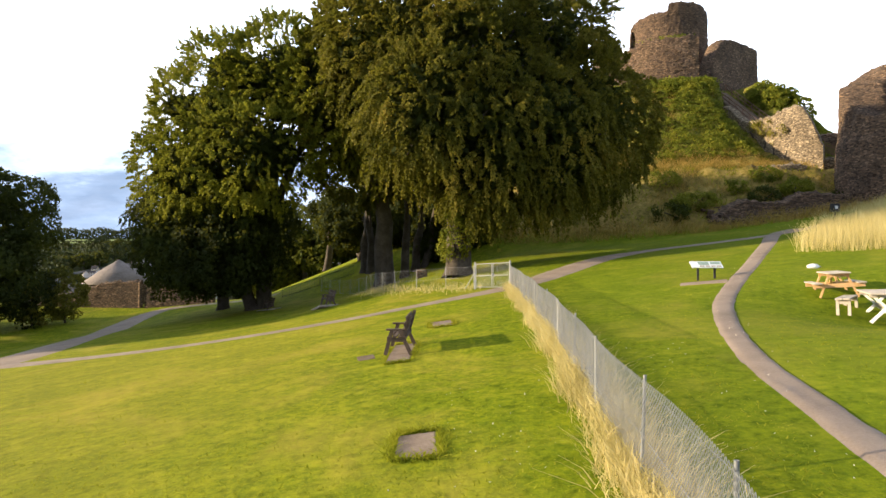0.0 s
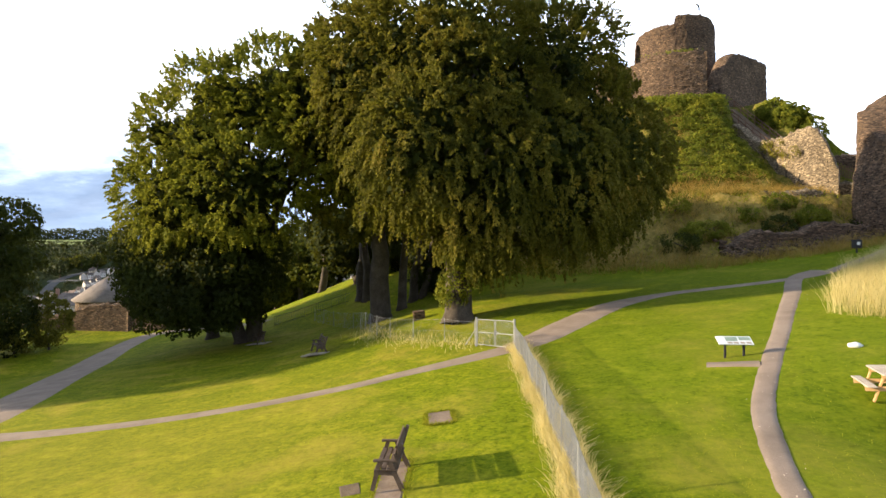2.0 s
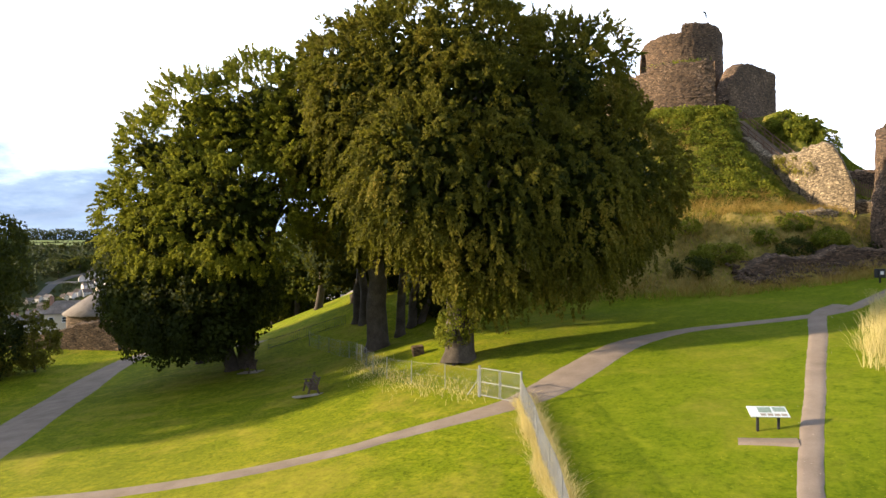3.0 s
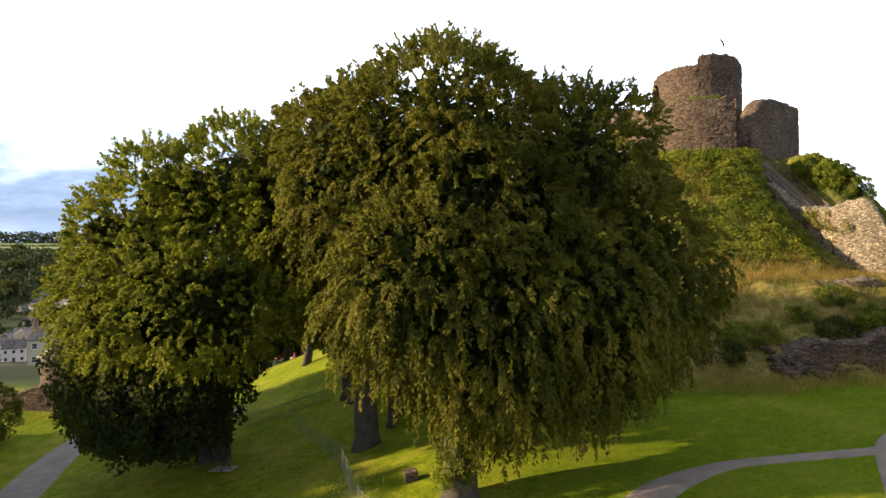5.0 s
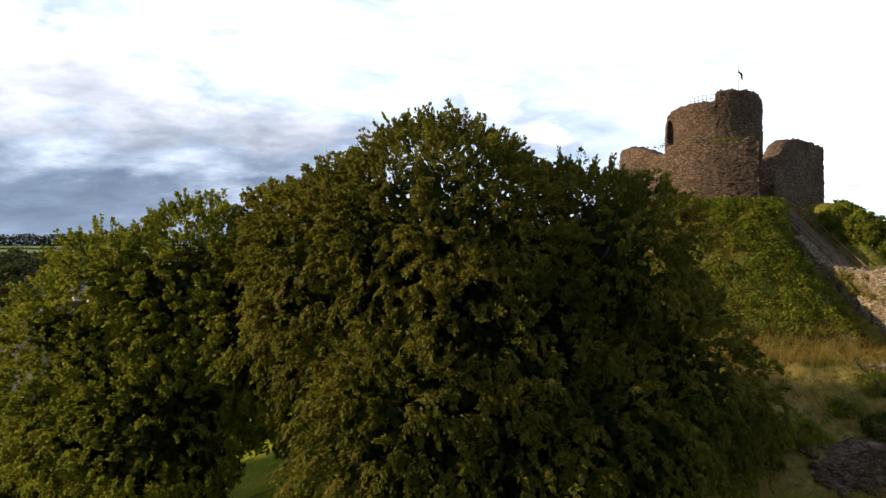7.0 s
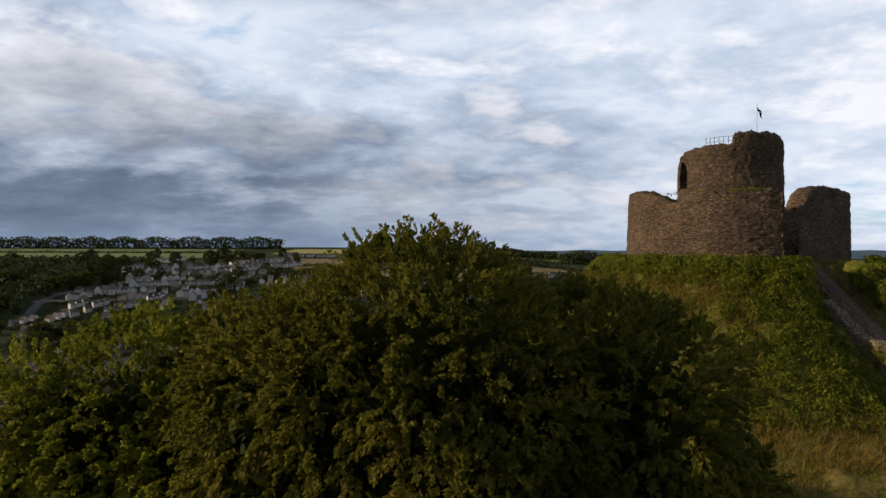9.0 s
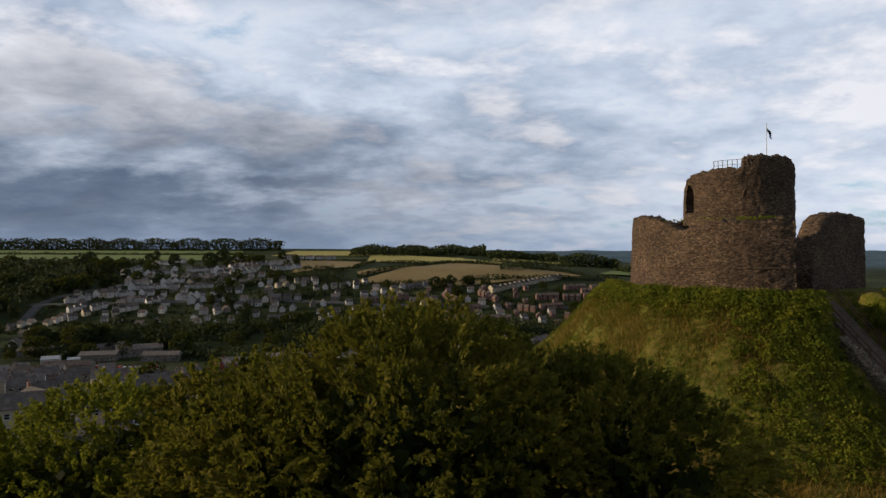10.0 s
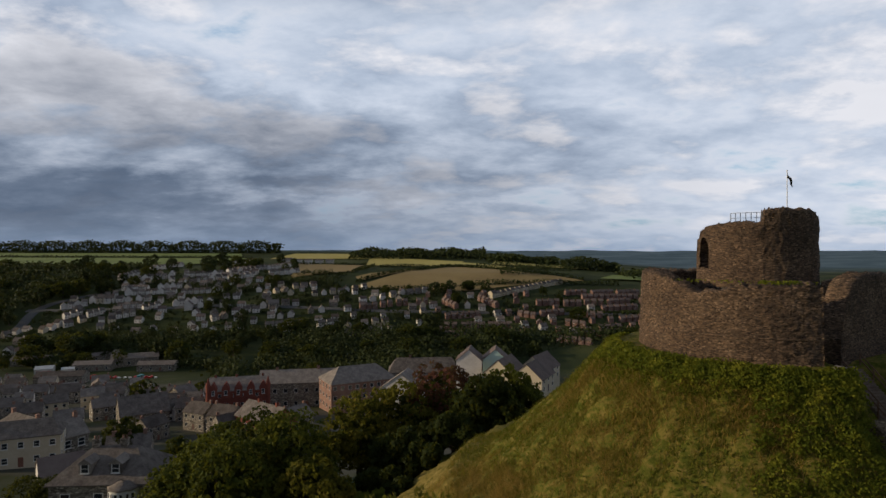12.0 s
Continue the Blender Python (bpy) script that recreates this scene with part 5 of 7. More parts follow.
def plain_bench(at):
    e = thing("backless_bench", "low grey wooden bench with no back", "bench", at, "backless benches")
    for k in range(2):
        part("seat_board", box(bmesh.new(), -0.17 + 0.175 * k, -0.85, 0.41, -0.01 + 0.175 * k, 0.85, 0.455, bevel=0.006), M["grey_wood"], e)
    for y in (-0.72, 0.72):
        for x in (-0.13, 0.13):
            part("leg", box(bmesh.new(), x - 0.035, y - 0.035, 0, x + 0.035, y + 0.035, 0.41), M["grey_wood"], e)
        part("rail", box(bmesh.new(), -0.13, y - 0.02, 0.30, 0.13, y + 0.02, 0.40), M["grey_wood"], e)
    return e


trestle_table(pose(11.55, 16.1, ground_z(11.55, 16.1), 0, -2, -25))
plain_bench(pose(10.98, 16.6, ground_z(10.98, 16.6), 0, -2, -40))
plain_bench(pose(11.85, 15.6, ground_z(11.85, 15.6), 0, -4, -25))


def info_panel(at):
    """A lectern: two posts and a tilted printed board; the print is drawn as plain blocks."""
    e = thing("information_panel", "tilted printed information panel on two black posts", "sign", at)
    for x in (-0.30, 0.30):
        part("post", box(bmesh.new(), x - 0.035, -0.03, -0.2, x + 0.035, 0.03, 0.55, bevel=0.006), M["black_metal"], e)
    tilt = pose(0, 0, 0.62, 32, 0, 0)
    board = part("board", box(bmesh.new(), -0.56, -0.21, -0.015, 0.56, 0.21, 0.015, bevel=0.004), M["panel"], e, "pale printed board", tilt)
    part("picture", box(bmesh.new(), -0.28, -0.04, 0.016, 0.10, 0.17, 0.019), M["panel_green"], board, "dark printed picture")
    part("picture", box(bmesh.new(), 0.16, 0.00, 0.016, 0.52, 0.17, 0.019), M["panel_green"], board, "dark printed picture")
    part("text_block", box(bmesh.new(), -0.52, -0.17, 0.016, -0.33, 0.16, 0.019), M["white_paint"], board)
    for k in range(4):
        part("text_bar", box(bmesh.new(), -0.26 + 0.2 * k, -0.17, 0.016, -0.10 + 0.2 * k, -0.08, 0.019), M["concrete"], board)
    return e


info_panel(pose(9.66, 22.45, ground_z(9.66, 22.45) - 0.08, 0, 0, -4))


def small_things():
    rng = np.random.default_rng(70)
    # a white marker stone in the grass
    x, y = 13.2, 21.8
    bm = bmesh.new()
    bmesh.ops.create_icosphere(bm, subdivisions=2, radius=1.0)
    for v in bm.verts:
        v.co = Vector((v.co.x * 0.24, v.co.y * 0.14, v.co.z * 0.10)) * float(1 + 0.12 * rng.normal())
    ob = new("marker_stone", finish("marker_stone", bm, M["white_paint"], True))
    ob.matrix_basis = pose(x, y, ground_z(x, y) + 0.05)
    tagged(ob, "small white stone lying in the grass", "stone")
    # a squared stone block below the beech
    bm = bmesh.new()
    box(bm, -0.33, -0.25, -0.1, 0.33, 0.25, 0.52, bevel=0.05)
    for v in bm.verts:
        v.co += Vector(rng.normal(size=3) * 0.015)
    ob = new("stone_block", finish("stone_block", bm, M["rubble"]))
    ob.matrix_basis = pose(-1.4, 39.2, ground_z(-1.4, 39.2), 4, -6, 12)
    tagged(ob, "squared dark stone block beside the beech", "stone block")
    # dog-waste bin by the upper path
    e = thing("litter_bin", "small black litter bin with a white label", "bin", pose(26.5, 41.3, ground_z(26.5, 41.3)))
    part("post", box(bmesh.new(), -0.04, -0.04, -0.1, 0.04, 0.04, 0.5), M["black_metal"], e)
    part("box", box(bmesh.new(), -0.24, -0.18, 0.3, 0.24, 0.18, 0.85, bevel=0.03), M["black_metal"], e)
    part("sticker", box(bmesh.new(), -0.10, -0.186, 0.50, 0.10, -0.181, 0.70), M["white_paint"], e, "white sticker")
    # fallen leaves and pale chips on the path
    n = 110
    y = rng.uniform(9, 35, n)
    x = np.interp(y, [6.5, 9.2, 11.6, 15.1, 18.5, 21.4, 24.9, 30.5, 34.8], [4.64, 5.1, 5.7, 7.05, 8.5, 10.1, 12.5, 16.5, 19.6]) + rng.uniform(-0.45, 0.45, n)
    c = np.stack([x, y, height(x, y) + 0.05], 1)
    ax = rng.normal(size=(n, 3)) * [1, 1, 0.1]
    tagged(new("fallen_leaves", leaf_mesh("fallen_leaves", c, ax, 0.032, 0.022, M["grey_wood"], 71)), "pale fallen leaves scattered on the path", "leaves", kind="stuff")
    # clover flowers in the near lawn
    n = 130
    y = rng.uniform(5, 13, n)
    x = rng.normal(size=n) * 0.7 + np.where(rng.random(n) < 0.5, 0.6, fence_x(y) + 1.3)
    c = np.stack([x, y, height(x, y) + 0.06], 1)
    tagged(new("clover_flowers", leaf_mesh("clover_flowers", c, rng.normal(size=(n, 3)), 0.017, 0.014, M["white_paint"], 72)), "white clover flowers dotted in the turf", "flowers", kind="stuff")


small_things()


def wire_fence():
    """Chain-link fence: steel posts, woven diagonals and line wires, panel by panel."""
    line = catmull(FENCE, 0.1)
    d = np.concatenate([[0], np.cumsum(np.linalg.norm(np.diff(line, axis=0), axis=1))])

    def at(s):
        return np.stack([np.interp(s, d, line[:, 0]), np.interp(s, d, line[:, 1])], -1)

    build_fence(at, d[-1], 2.35, 1.08, "galvanised chain-link fence between posts across the lawn", 0.06, 0.0034)
    side = catmull([(1.5, 30.0), (0.1, 31.9), (-1.2, 33.2), (-2.8, 35.4), (-4.0, 38.2), (-6.4, 46.4), (-11, 54.7)], 0.2)
    d2 = np.concatenate([[0], np.cumsum(np.linalg.norm(np.diff(side, axis=0), axis=1))])

    def at2(s):
        return np.stack([np.interp(s, d2, side[:, 0]), np.interp(s, d2, side[:, 1])], -1)

    build_fence(at2, d2[-1], 2.2, 1.1, "thin chain-link fence round the trees", 0.12, 0.0012)
    rng = np.random.default_rng(39)
    xy = at2(rng.random(1300) * 14) + rng.normal(size=(1300, 2)) * [0.6, 0.6]
    blades("fence_grass", xy, 0.08, 0.30, M["dry_grass"], "straw-coloured grass left under the tree fence", 0.35, 0.010, 40)


def build_fence(at, length, gap, tall, label, mesh, wire):
    e = thing("wire_fence", label, "fence")
    n = int(length / gap)
    lean = np.random.default_rng(int(length))
    for k in range(n + 1):
        x, y = at(k * length / n)
        z = ground_z(x, y)
        tip = lean.normal(size=2) * 0.03
        part("post", tubes_mesh("post", [([(x, y, z - 0.2), (x + tip[0] / 2, y + tip[1] / 2, z + tall / 2), (x + tip[0], y + tip[1], z + tall + 0.06)], [0.020, 0.020, 0.018], 6, 0)], M["galvanised"]), None, e, "grey steel post")
    for k in range(n):
        s0, s1 = k * length / n, (k + 1) * length / n
        segs = []
        m = int((s1 - s0) / mesh)
        rise = int(tall / mesh)
        for j in range(-rise, m + 1):
            for slope in (1, -1):
                a = s0 + (j if slope > 0 else j + rise) * mesh
                b = a + slope * tall
                t0, t1 = 0.0, 1.0
                lo, hi = sorted(((s0 - a) / (b - a), (s1 - a) / (b - a)))
                t0, t1 = max(t0, lo), min(t1, hi)
                if t1 - t0 < 0.02:
                    continue
                ends = []
                for t in (t0, (t0 + t1) / 2, t1):
                    s = a + (b - a) * t
                    p = at(s)
                    bow = 0.035 * math.sin(math.pi * (s - s0) / (s1 - s0)) * (1 if k % 2 else -1)
                    ends.append((p[0] + bow, p[1], ground_z(p[0], p[1]) + 0.03 + tall * t + 0.004 * slope))
                segs.append((ends, [wire] * 3, 3, 0))
        part("mesh_panel", tubes_mesh("mesh_panel", segs, M["galvanised"], False), None, e)
        for h in (0.05, tall * 0.5, tall):
            pts = []
            for s in np.linspace(s0, s1, 5):
                p = at(s)
                pts.append((p[0], p[1], ground_z(p[0], p[1]) + h - 0.03 * math.sin(math.pi * (s - s0) / (s1 - s0))))
            part("line_wire", tubes_mesh("line_wire", [(pts, [0.004] * 5, 4, 0)], M["galvanised"]), None, e)


wire_fence()


def field_gate():
    a, b = Vector((1.55, 29.9, 0)), Vector((3.05, 28.0, 0))
    a.z, b.z = ground_z(a.x, a.y), ground_z(b.x, b.y)
    e = thing("field_gate", "closed double gate of galvanised tube and wire mesh", "gate")
    for p in (a, b):
        part("gate_post", tubes_mesh("gate_post", [([p - Vector((0, 0, 0.2)), p + Vector((0, 0, 0.6)), p + Vector((0, 0, 1.32))], [0.045] * 3, 8, 0)], M["galvanised"]), None, e)
    part("stay", tubes_mesh("stay", [([a + Vector((-0.5, 0.35, 0)), a + Vector((-0.25, 0.17, 0.4)), a + Vector((0, 0, 0.85))], [0.02] * 3, 6, 0)], M["galvanised"]), None, e)
    mid = (a + b) / 2
    for p, q in ((a, mid), (mid, b)):
        leaf = new("leaf")
        leaf.parent = e
        w = (q - p)
        p, q = p + w * 0.05, q - w * 0.02
        items = []
        for h in (0.10, 0.65, 1.22):
            part("rail", tubes_mesh("rail", [([p + Vector((0, 0, h)), (p + q) / 2 + Vector((0, 0, h)), q + Vector((0, 0, h))], [0.019] * 3, 6, 0)], M["galvanised"]), None, leaf)
        for r in (p, q):
            part("stile", tubes_mesh("stile", [([r + Vector((0, 0, 0.08)), r + Vector((0, 0, 0.6)), r + Vector((0, 0, 1.24))], [0.019] * 3, 6, 0)], M["galvanised"]), None, leaf)
        ln = (q - p).length
        for j in range(-14, 13):
            for s in (1, -1):
                x0, x1 = j * 0.085, j * 0.085 + 1.1
                t0, t1 = max(0, -x0 / 1.1), min(1, (ln - x0) / 1.1)
                if t1 - t0 < 0.03:
                    continue
                pts = [p + (q - p) * ((x0 + 1.1 * t) / ln) + Vector((0, 0, 0.12 + 1.08 * (t if s > 0 else 1 - t))) for t in (t0, (t0 + t1) / 2, t1)]
                items.append((pts, [0.003] * 3, 3, 0))
        part("wire_mesh", tubes_mesh("wire_mesh", items, M["galvanised"], False), None, leaf)
    m = mid + Vector((0.02, -0.05, 0.68))
    part("latch", box(bmesh.new(), m.x - 0.06, m.y - 0.04, m.z - 0.08, m.x + 0.06, m.y + 0.04, m.z + 0.08, bevel=0.01), M["galvanised"], e)


field_gate()


def iron_railing():
    e = thing("iron_railing", "low black iron railing under the trees", "railing")
    pts = [(-15.2, 57.5), (-11.5, 57.9), (-8.5, 57.6)]
    c = catmull(pts, 0.16)
    for x, y in c:
        z = ground_z(x, y)
        part("bar", box(bmesh.new(), x - 0.012, y - 0.012, z - 0.05, x + 0.012, y + 0.012, z + 0.95), M["black_metal"], e)
    for h in (0.15, 0.85):
        bm = bmesh.new()
        for p, q in zip(c[:-1], c[1:]):
            beam(bm, (*p, ground_z(*p) + h), (*q, ground_z(*q) + h), 0.03, 0.03)
        part("rail", bm, M["black_metal"], e)


iron_railing()


# ---- the town across the valley ----
T = {
    "slate": material("slate", [(0.10, 0.086, 0.078), (0.195, 0.170, 0.152), (0.31, 0.275, 0.245)], 0.7, 3, 0.9, 0.8, 4, vary=0.3, spec=0.1),
    "dark_slate": material("dark_slate", [(0.075, 0.063, 0.057), (0.140, 0.120, 0.108), (0.225, 0.195, 0.175)], 0.5, 3, 0.9, 0.6, 4, vary=0.35, spec=0.1),
    "brown_tile": material("brown_tile", [(0.10, 0.075, 0.065), (0.155, 0.115, 0.10), (0.20, 0.155, 0.135)], 0.4, 4, 0.85, 0.5, 5, vary=0.25),
    "render": material("pale_render", [(0.46, 0.43, 0.39), (0.62, 0.59, 0.55), (0.78, 0.75, 0.71)], 0.3, 3, 0.9, 0.1, vary=0.3),
    "cream": material("cream_render", [(0.40, 0.34, 0.24), (0.52, 0.45, 0.33), (0.60, 0.53, 0.40)], 0.3, 3, 0.9, 0.1, vary=0.2),
    "brick": material("brown_brick", [(0.16, 0.095, 0.075), (0.235, 0.14, 0.11), (0.30, 0.19, 0.15)], 0.4, 6, 0.9, 0.3, vary=0.2),
    "red_brick": material("red_brick", [(0.13, 0.040, 0.030), (0.20, 0.060, 0.042), (0.27, 0.090, 0.062)], 0.4, 6, 0.9, 0.3, vary=0.1),
    "grey_stone": material("grey_stone", [(0.15, 0.135, 0.12), (0.23, 0.21, 0.185), (0.31, 0.285, 0.25)], 0.5, 5, 0.9, 0.6, 6, extra=stone_joints(0.4)),
    "glass": material("window_glass", [(0.02, 0.024, 0.03), (0.04, 0.045, 0.05)], 0.5, 3, 0.12, 0.02, spec=0.6),
    "mint": material("mint_render", [(0.40, 0.58, 0.55), (0.48, 0.66, 0.62)], 0.3, 3, 0.9, 0.1),
    "door": material("painted_door", [(0.08, 0.06, 0.06), (0.22, 0.10, 0.07)], 0.3, 3, 0.6, 0.1, vary=0.6),
    "metal_sheet": material("metal_sheeting", [(0.34, 0.36, 0.38), (0.48, 0.50, 0.52)], 0.4, 6, 0.6, 0.2, vary=0.3),
    "red_paint": material("red_paint", [(0.42, 0.02, 0.02), (0.55, 0.035, 0.03)], 1, 5, 0.4, 0.05),
    "teal_paint": material("teal_paint", [(0.04, 0.24, 0.27), (0.07, 0.32, 0.35)], 1, 5, 0.4, 0.05),
    "blue_paint": material("blue_paint", [(0.03, 0.06, 0.16), (0.05, 0.09, 0.22)], 1, 5, 0.4, 0.05),
    "rubber": material("black_rubber", [(0.02, 0.02, 0.02), (0.03, 0.03, 0.03)], 3, 20, 0.9, 0.1),
    "gold_field": material("stubble_field", [(0.31, 0.25, 0.060), (0.39, 0.33, 0.085), (0.45, 0.39, 0.12)], 0.02, 0.4, 1.0, 0.2),
    "brown_field": material("ripe_field", [(0.19, 0.132, 0.050), (0.25, 0.178, 0.068), (0.30, 0.22, 0.09)], 0.02, 0.4, 1.0, 0.2),
    "green_field": material("pasture", [(0.10, 0.145, 0.030), (0.14, 0.19, 0.042), (0.20, 0.23, 0.06)], 0.02, 0.4, 1.0, 0.2),
    # pale blue stops carry the haze of distance in the hill colour
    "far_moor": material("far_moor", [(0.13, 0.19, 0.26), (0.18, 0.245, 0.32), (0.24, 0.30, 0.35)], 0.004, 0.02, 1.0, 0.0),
    "tarmac": material("tarmac", [(0.055, 0.055, 0.056), (0.085, 0.085, 0.085), (0.12, 0.118, 0.115)], 0.1, 3, 0.9, 0.2),
}

def window_mesh():
    """One sash window, shared by all: a frame with its sill, and the pane behind, facing -y."""
    fr = bmesh.new()
    for x0, x1, z0, z1 in ((-0.5, -0.42, 0, 1.3), (0.42, 0.5, 0, 1.3), (-0.42, 0.42, 1.22, 1.3), (-0.42, 0.42, 0, 0.08), (-0.42, 0.42, 0.61, 0.68)):
        box(fr, x0, -0.05, z0, x1, 0.0, z1)
    box(fr, -0.58, -0.12, -0.10, 0.58, 0.0, 0.0)
    gl = box(bmesh.new(), -0.43, -0.02, 0.06, 0.43, -0.012, 1.24)
    return finish("window", fr, M["white_paint"]), finish("pane", gl, T["glass"])


WINDOW = window_mesh()
far_window = box(bmesh.new(), -0.5, -0.07, 0.0, 0.5, 0.0, 1.3)
front = min(far_window.faces, key=lambda f: f.calc_center_median().y)
bmesh.ops.inset_region(far_window, faces=[front], thickness=0.09, depth=-0.04)
front.material_index = 1
FAR_WINDOW = finish("window", far_window, M["white_paint"])
FAR_WINDOW.materials.append(T["glass"])


def add_window(parent, m, scale=(1, 1, 1), far=False):
    w = part("window", FAR_WINDOW if far else WINDOW[0], None, parent, m=m @ Matrix.Diagonal((*scale, 1)))
    if not far:
        part("pane", WINDOW[1], None, w)
    return w


def house(label, w, d, h, roof_h, wall, roof, storeys=2, cols=3, chimneys=(0.8,), hip=0.0, stack="brick", group="", name="house", side_windows=0, deep=4.0, far=True):
    """A house at the origin that faces -y, gabled along x or hipped, with its windows, door and chimneys. Its walls go deep into the slope."""
    e = thing(name, label, "house", None, group)
    x, y = w / 2, d / 2
    bm = bmesh.new()
    v = [bm.verts.new(p) for p in ((-x, -y, -deep), (x, -y, -deep), (x, y, -deep), (-x, y, -deep), (-x, -y, h), (x, -y, h), (x, y, h), (-x, y, h))]
    for f in ((0, 1, 5, 4), (2, 3, 7, 6)):
        bm.faces.new([v[k] for k in f])
    if hip:
        for f in ((1, 2, 6, 5), (3, 0, 4, 7)):
            bm.faces.new([v[k] for k in f])
    else:
        g0, g1 = bm.verts.new((-x, 0, h + roof_h)), bm.verts.new((x, 0, h + roof_h))
        bm.faces.new((v[1], v[2], v[6], g1, v[5]))
        bm.faces.new((v[3], v[0], v[4], g0, v[7]))
    part("wall", bm, wall, e)
    o, t = 0.35, 0.14
    bm = bmesh.new()
    drop = o * roof_h / y
    ex = x + (0.35 if hip else 0.2)
    lo = [(-ex, -y - o, h - drop), (ex, -y - o, h - drop), (ex, y + o, h - drop), (-ex, y + o, h - drop)]
    r = hip * x
    hi = [(-x + r if hip else -ex, 0, h + roof_h), (x - r if hip else ex, 0, h + roof_h)]
    vs = [bm.verts.new((p[0], p[1], p[2] + t)) for p in lo + hi]
    us = [bm.verts.new(p) for p in lo + hi]
    for f in ((0, 1, 5, 4), (2, 3, 4, 5)):
        bm.faces.new([vs[k] for k in f])
        bm.faces.new([us[k] for k in f[::-1]])
    if hip:
        bm.faces.new((vs[1], vs[2], vs[5]))
        bm.faces.new((vs[3], vs[0], vs[4]))
    for a, b in ((0, 1), (1, 2), (2, 3), (3, 0)) if hip else ((0, 1), (2, 3), (1, 5), (5, 2), (3, 4), (4, 0)):
        bm.faces.new((us[a], us[b], vs[b], vs[a]))
    part("roof", bm, roof, e)
    for c in chimneys:
        cx = (c - 0.5) * w
        bm = box(bmesh.new(), cx - 0.4, -0.35, h + roof_h * 0.45, cx + 0.4, 0.35, h + roof_h + 1.0, bevel=0.03)
        box(bm, cx - 0.46, -0.41, h + roof_h + 0.86, cx + 0.46, 0.41, h + roof_h + 1.0)
        ch = part("chimney", bm, T[stack], e)
        for s in () if far else (-0.2, 0.2):
            part("chimney_pot", tubes_mesh("chimney_pot", [([(cx + s, 0, h + roof_h + 0.98), (cx + s, 0, h + roof_h + 1.2), (cx + s, 0, h + roof_h + 1.4)], [0.13, 0.11, 0.12], 6, 0)], T["brick"]), None, ch)
    lift = h / storeys
    for f in range(storeys):
        for k in range(cols):
            cx = (k + 0.5) / cols * w - x
            z = f * lift + 0.85
            if f == 0 and k == cols // 2:
                bm = box(bmesh.new(), cx - 0.5, -y - 0.06, 0.0, cx + 0.5, -y, 2.05)
                part("door", bm, T["door"], e)
                continue
            add_window(e, pose(cx, -y, z), (1.15, 1, 1), far)
        for k in range(side_windows):
            cy = (k + 0.5) / side_windows * d - y
            add_window(e, pose(x, cy, f * lift + 0.85, 0, 0, 90), far=far)
            add_window(e, pose(-x, cy, f * lift + 0.85, 0, 0, -90), far=far)
    return e


def place(ob, x, y, turn=0.0, scale=1.0, lift=0.0, used=set()):
    """Set the first one down itself, and copies after it."""
    m = pose(x, y, ground_z(x, y) + lift, 0, 0, turn) @ Matrix.Scale(scale, 4)
    if ob.name in used:
        return copy_thing(ob, m)
    used.add(ob.name)
    ob.matrix_basis = m
    return ob


HOMES, TOWN = [], []


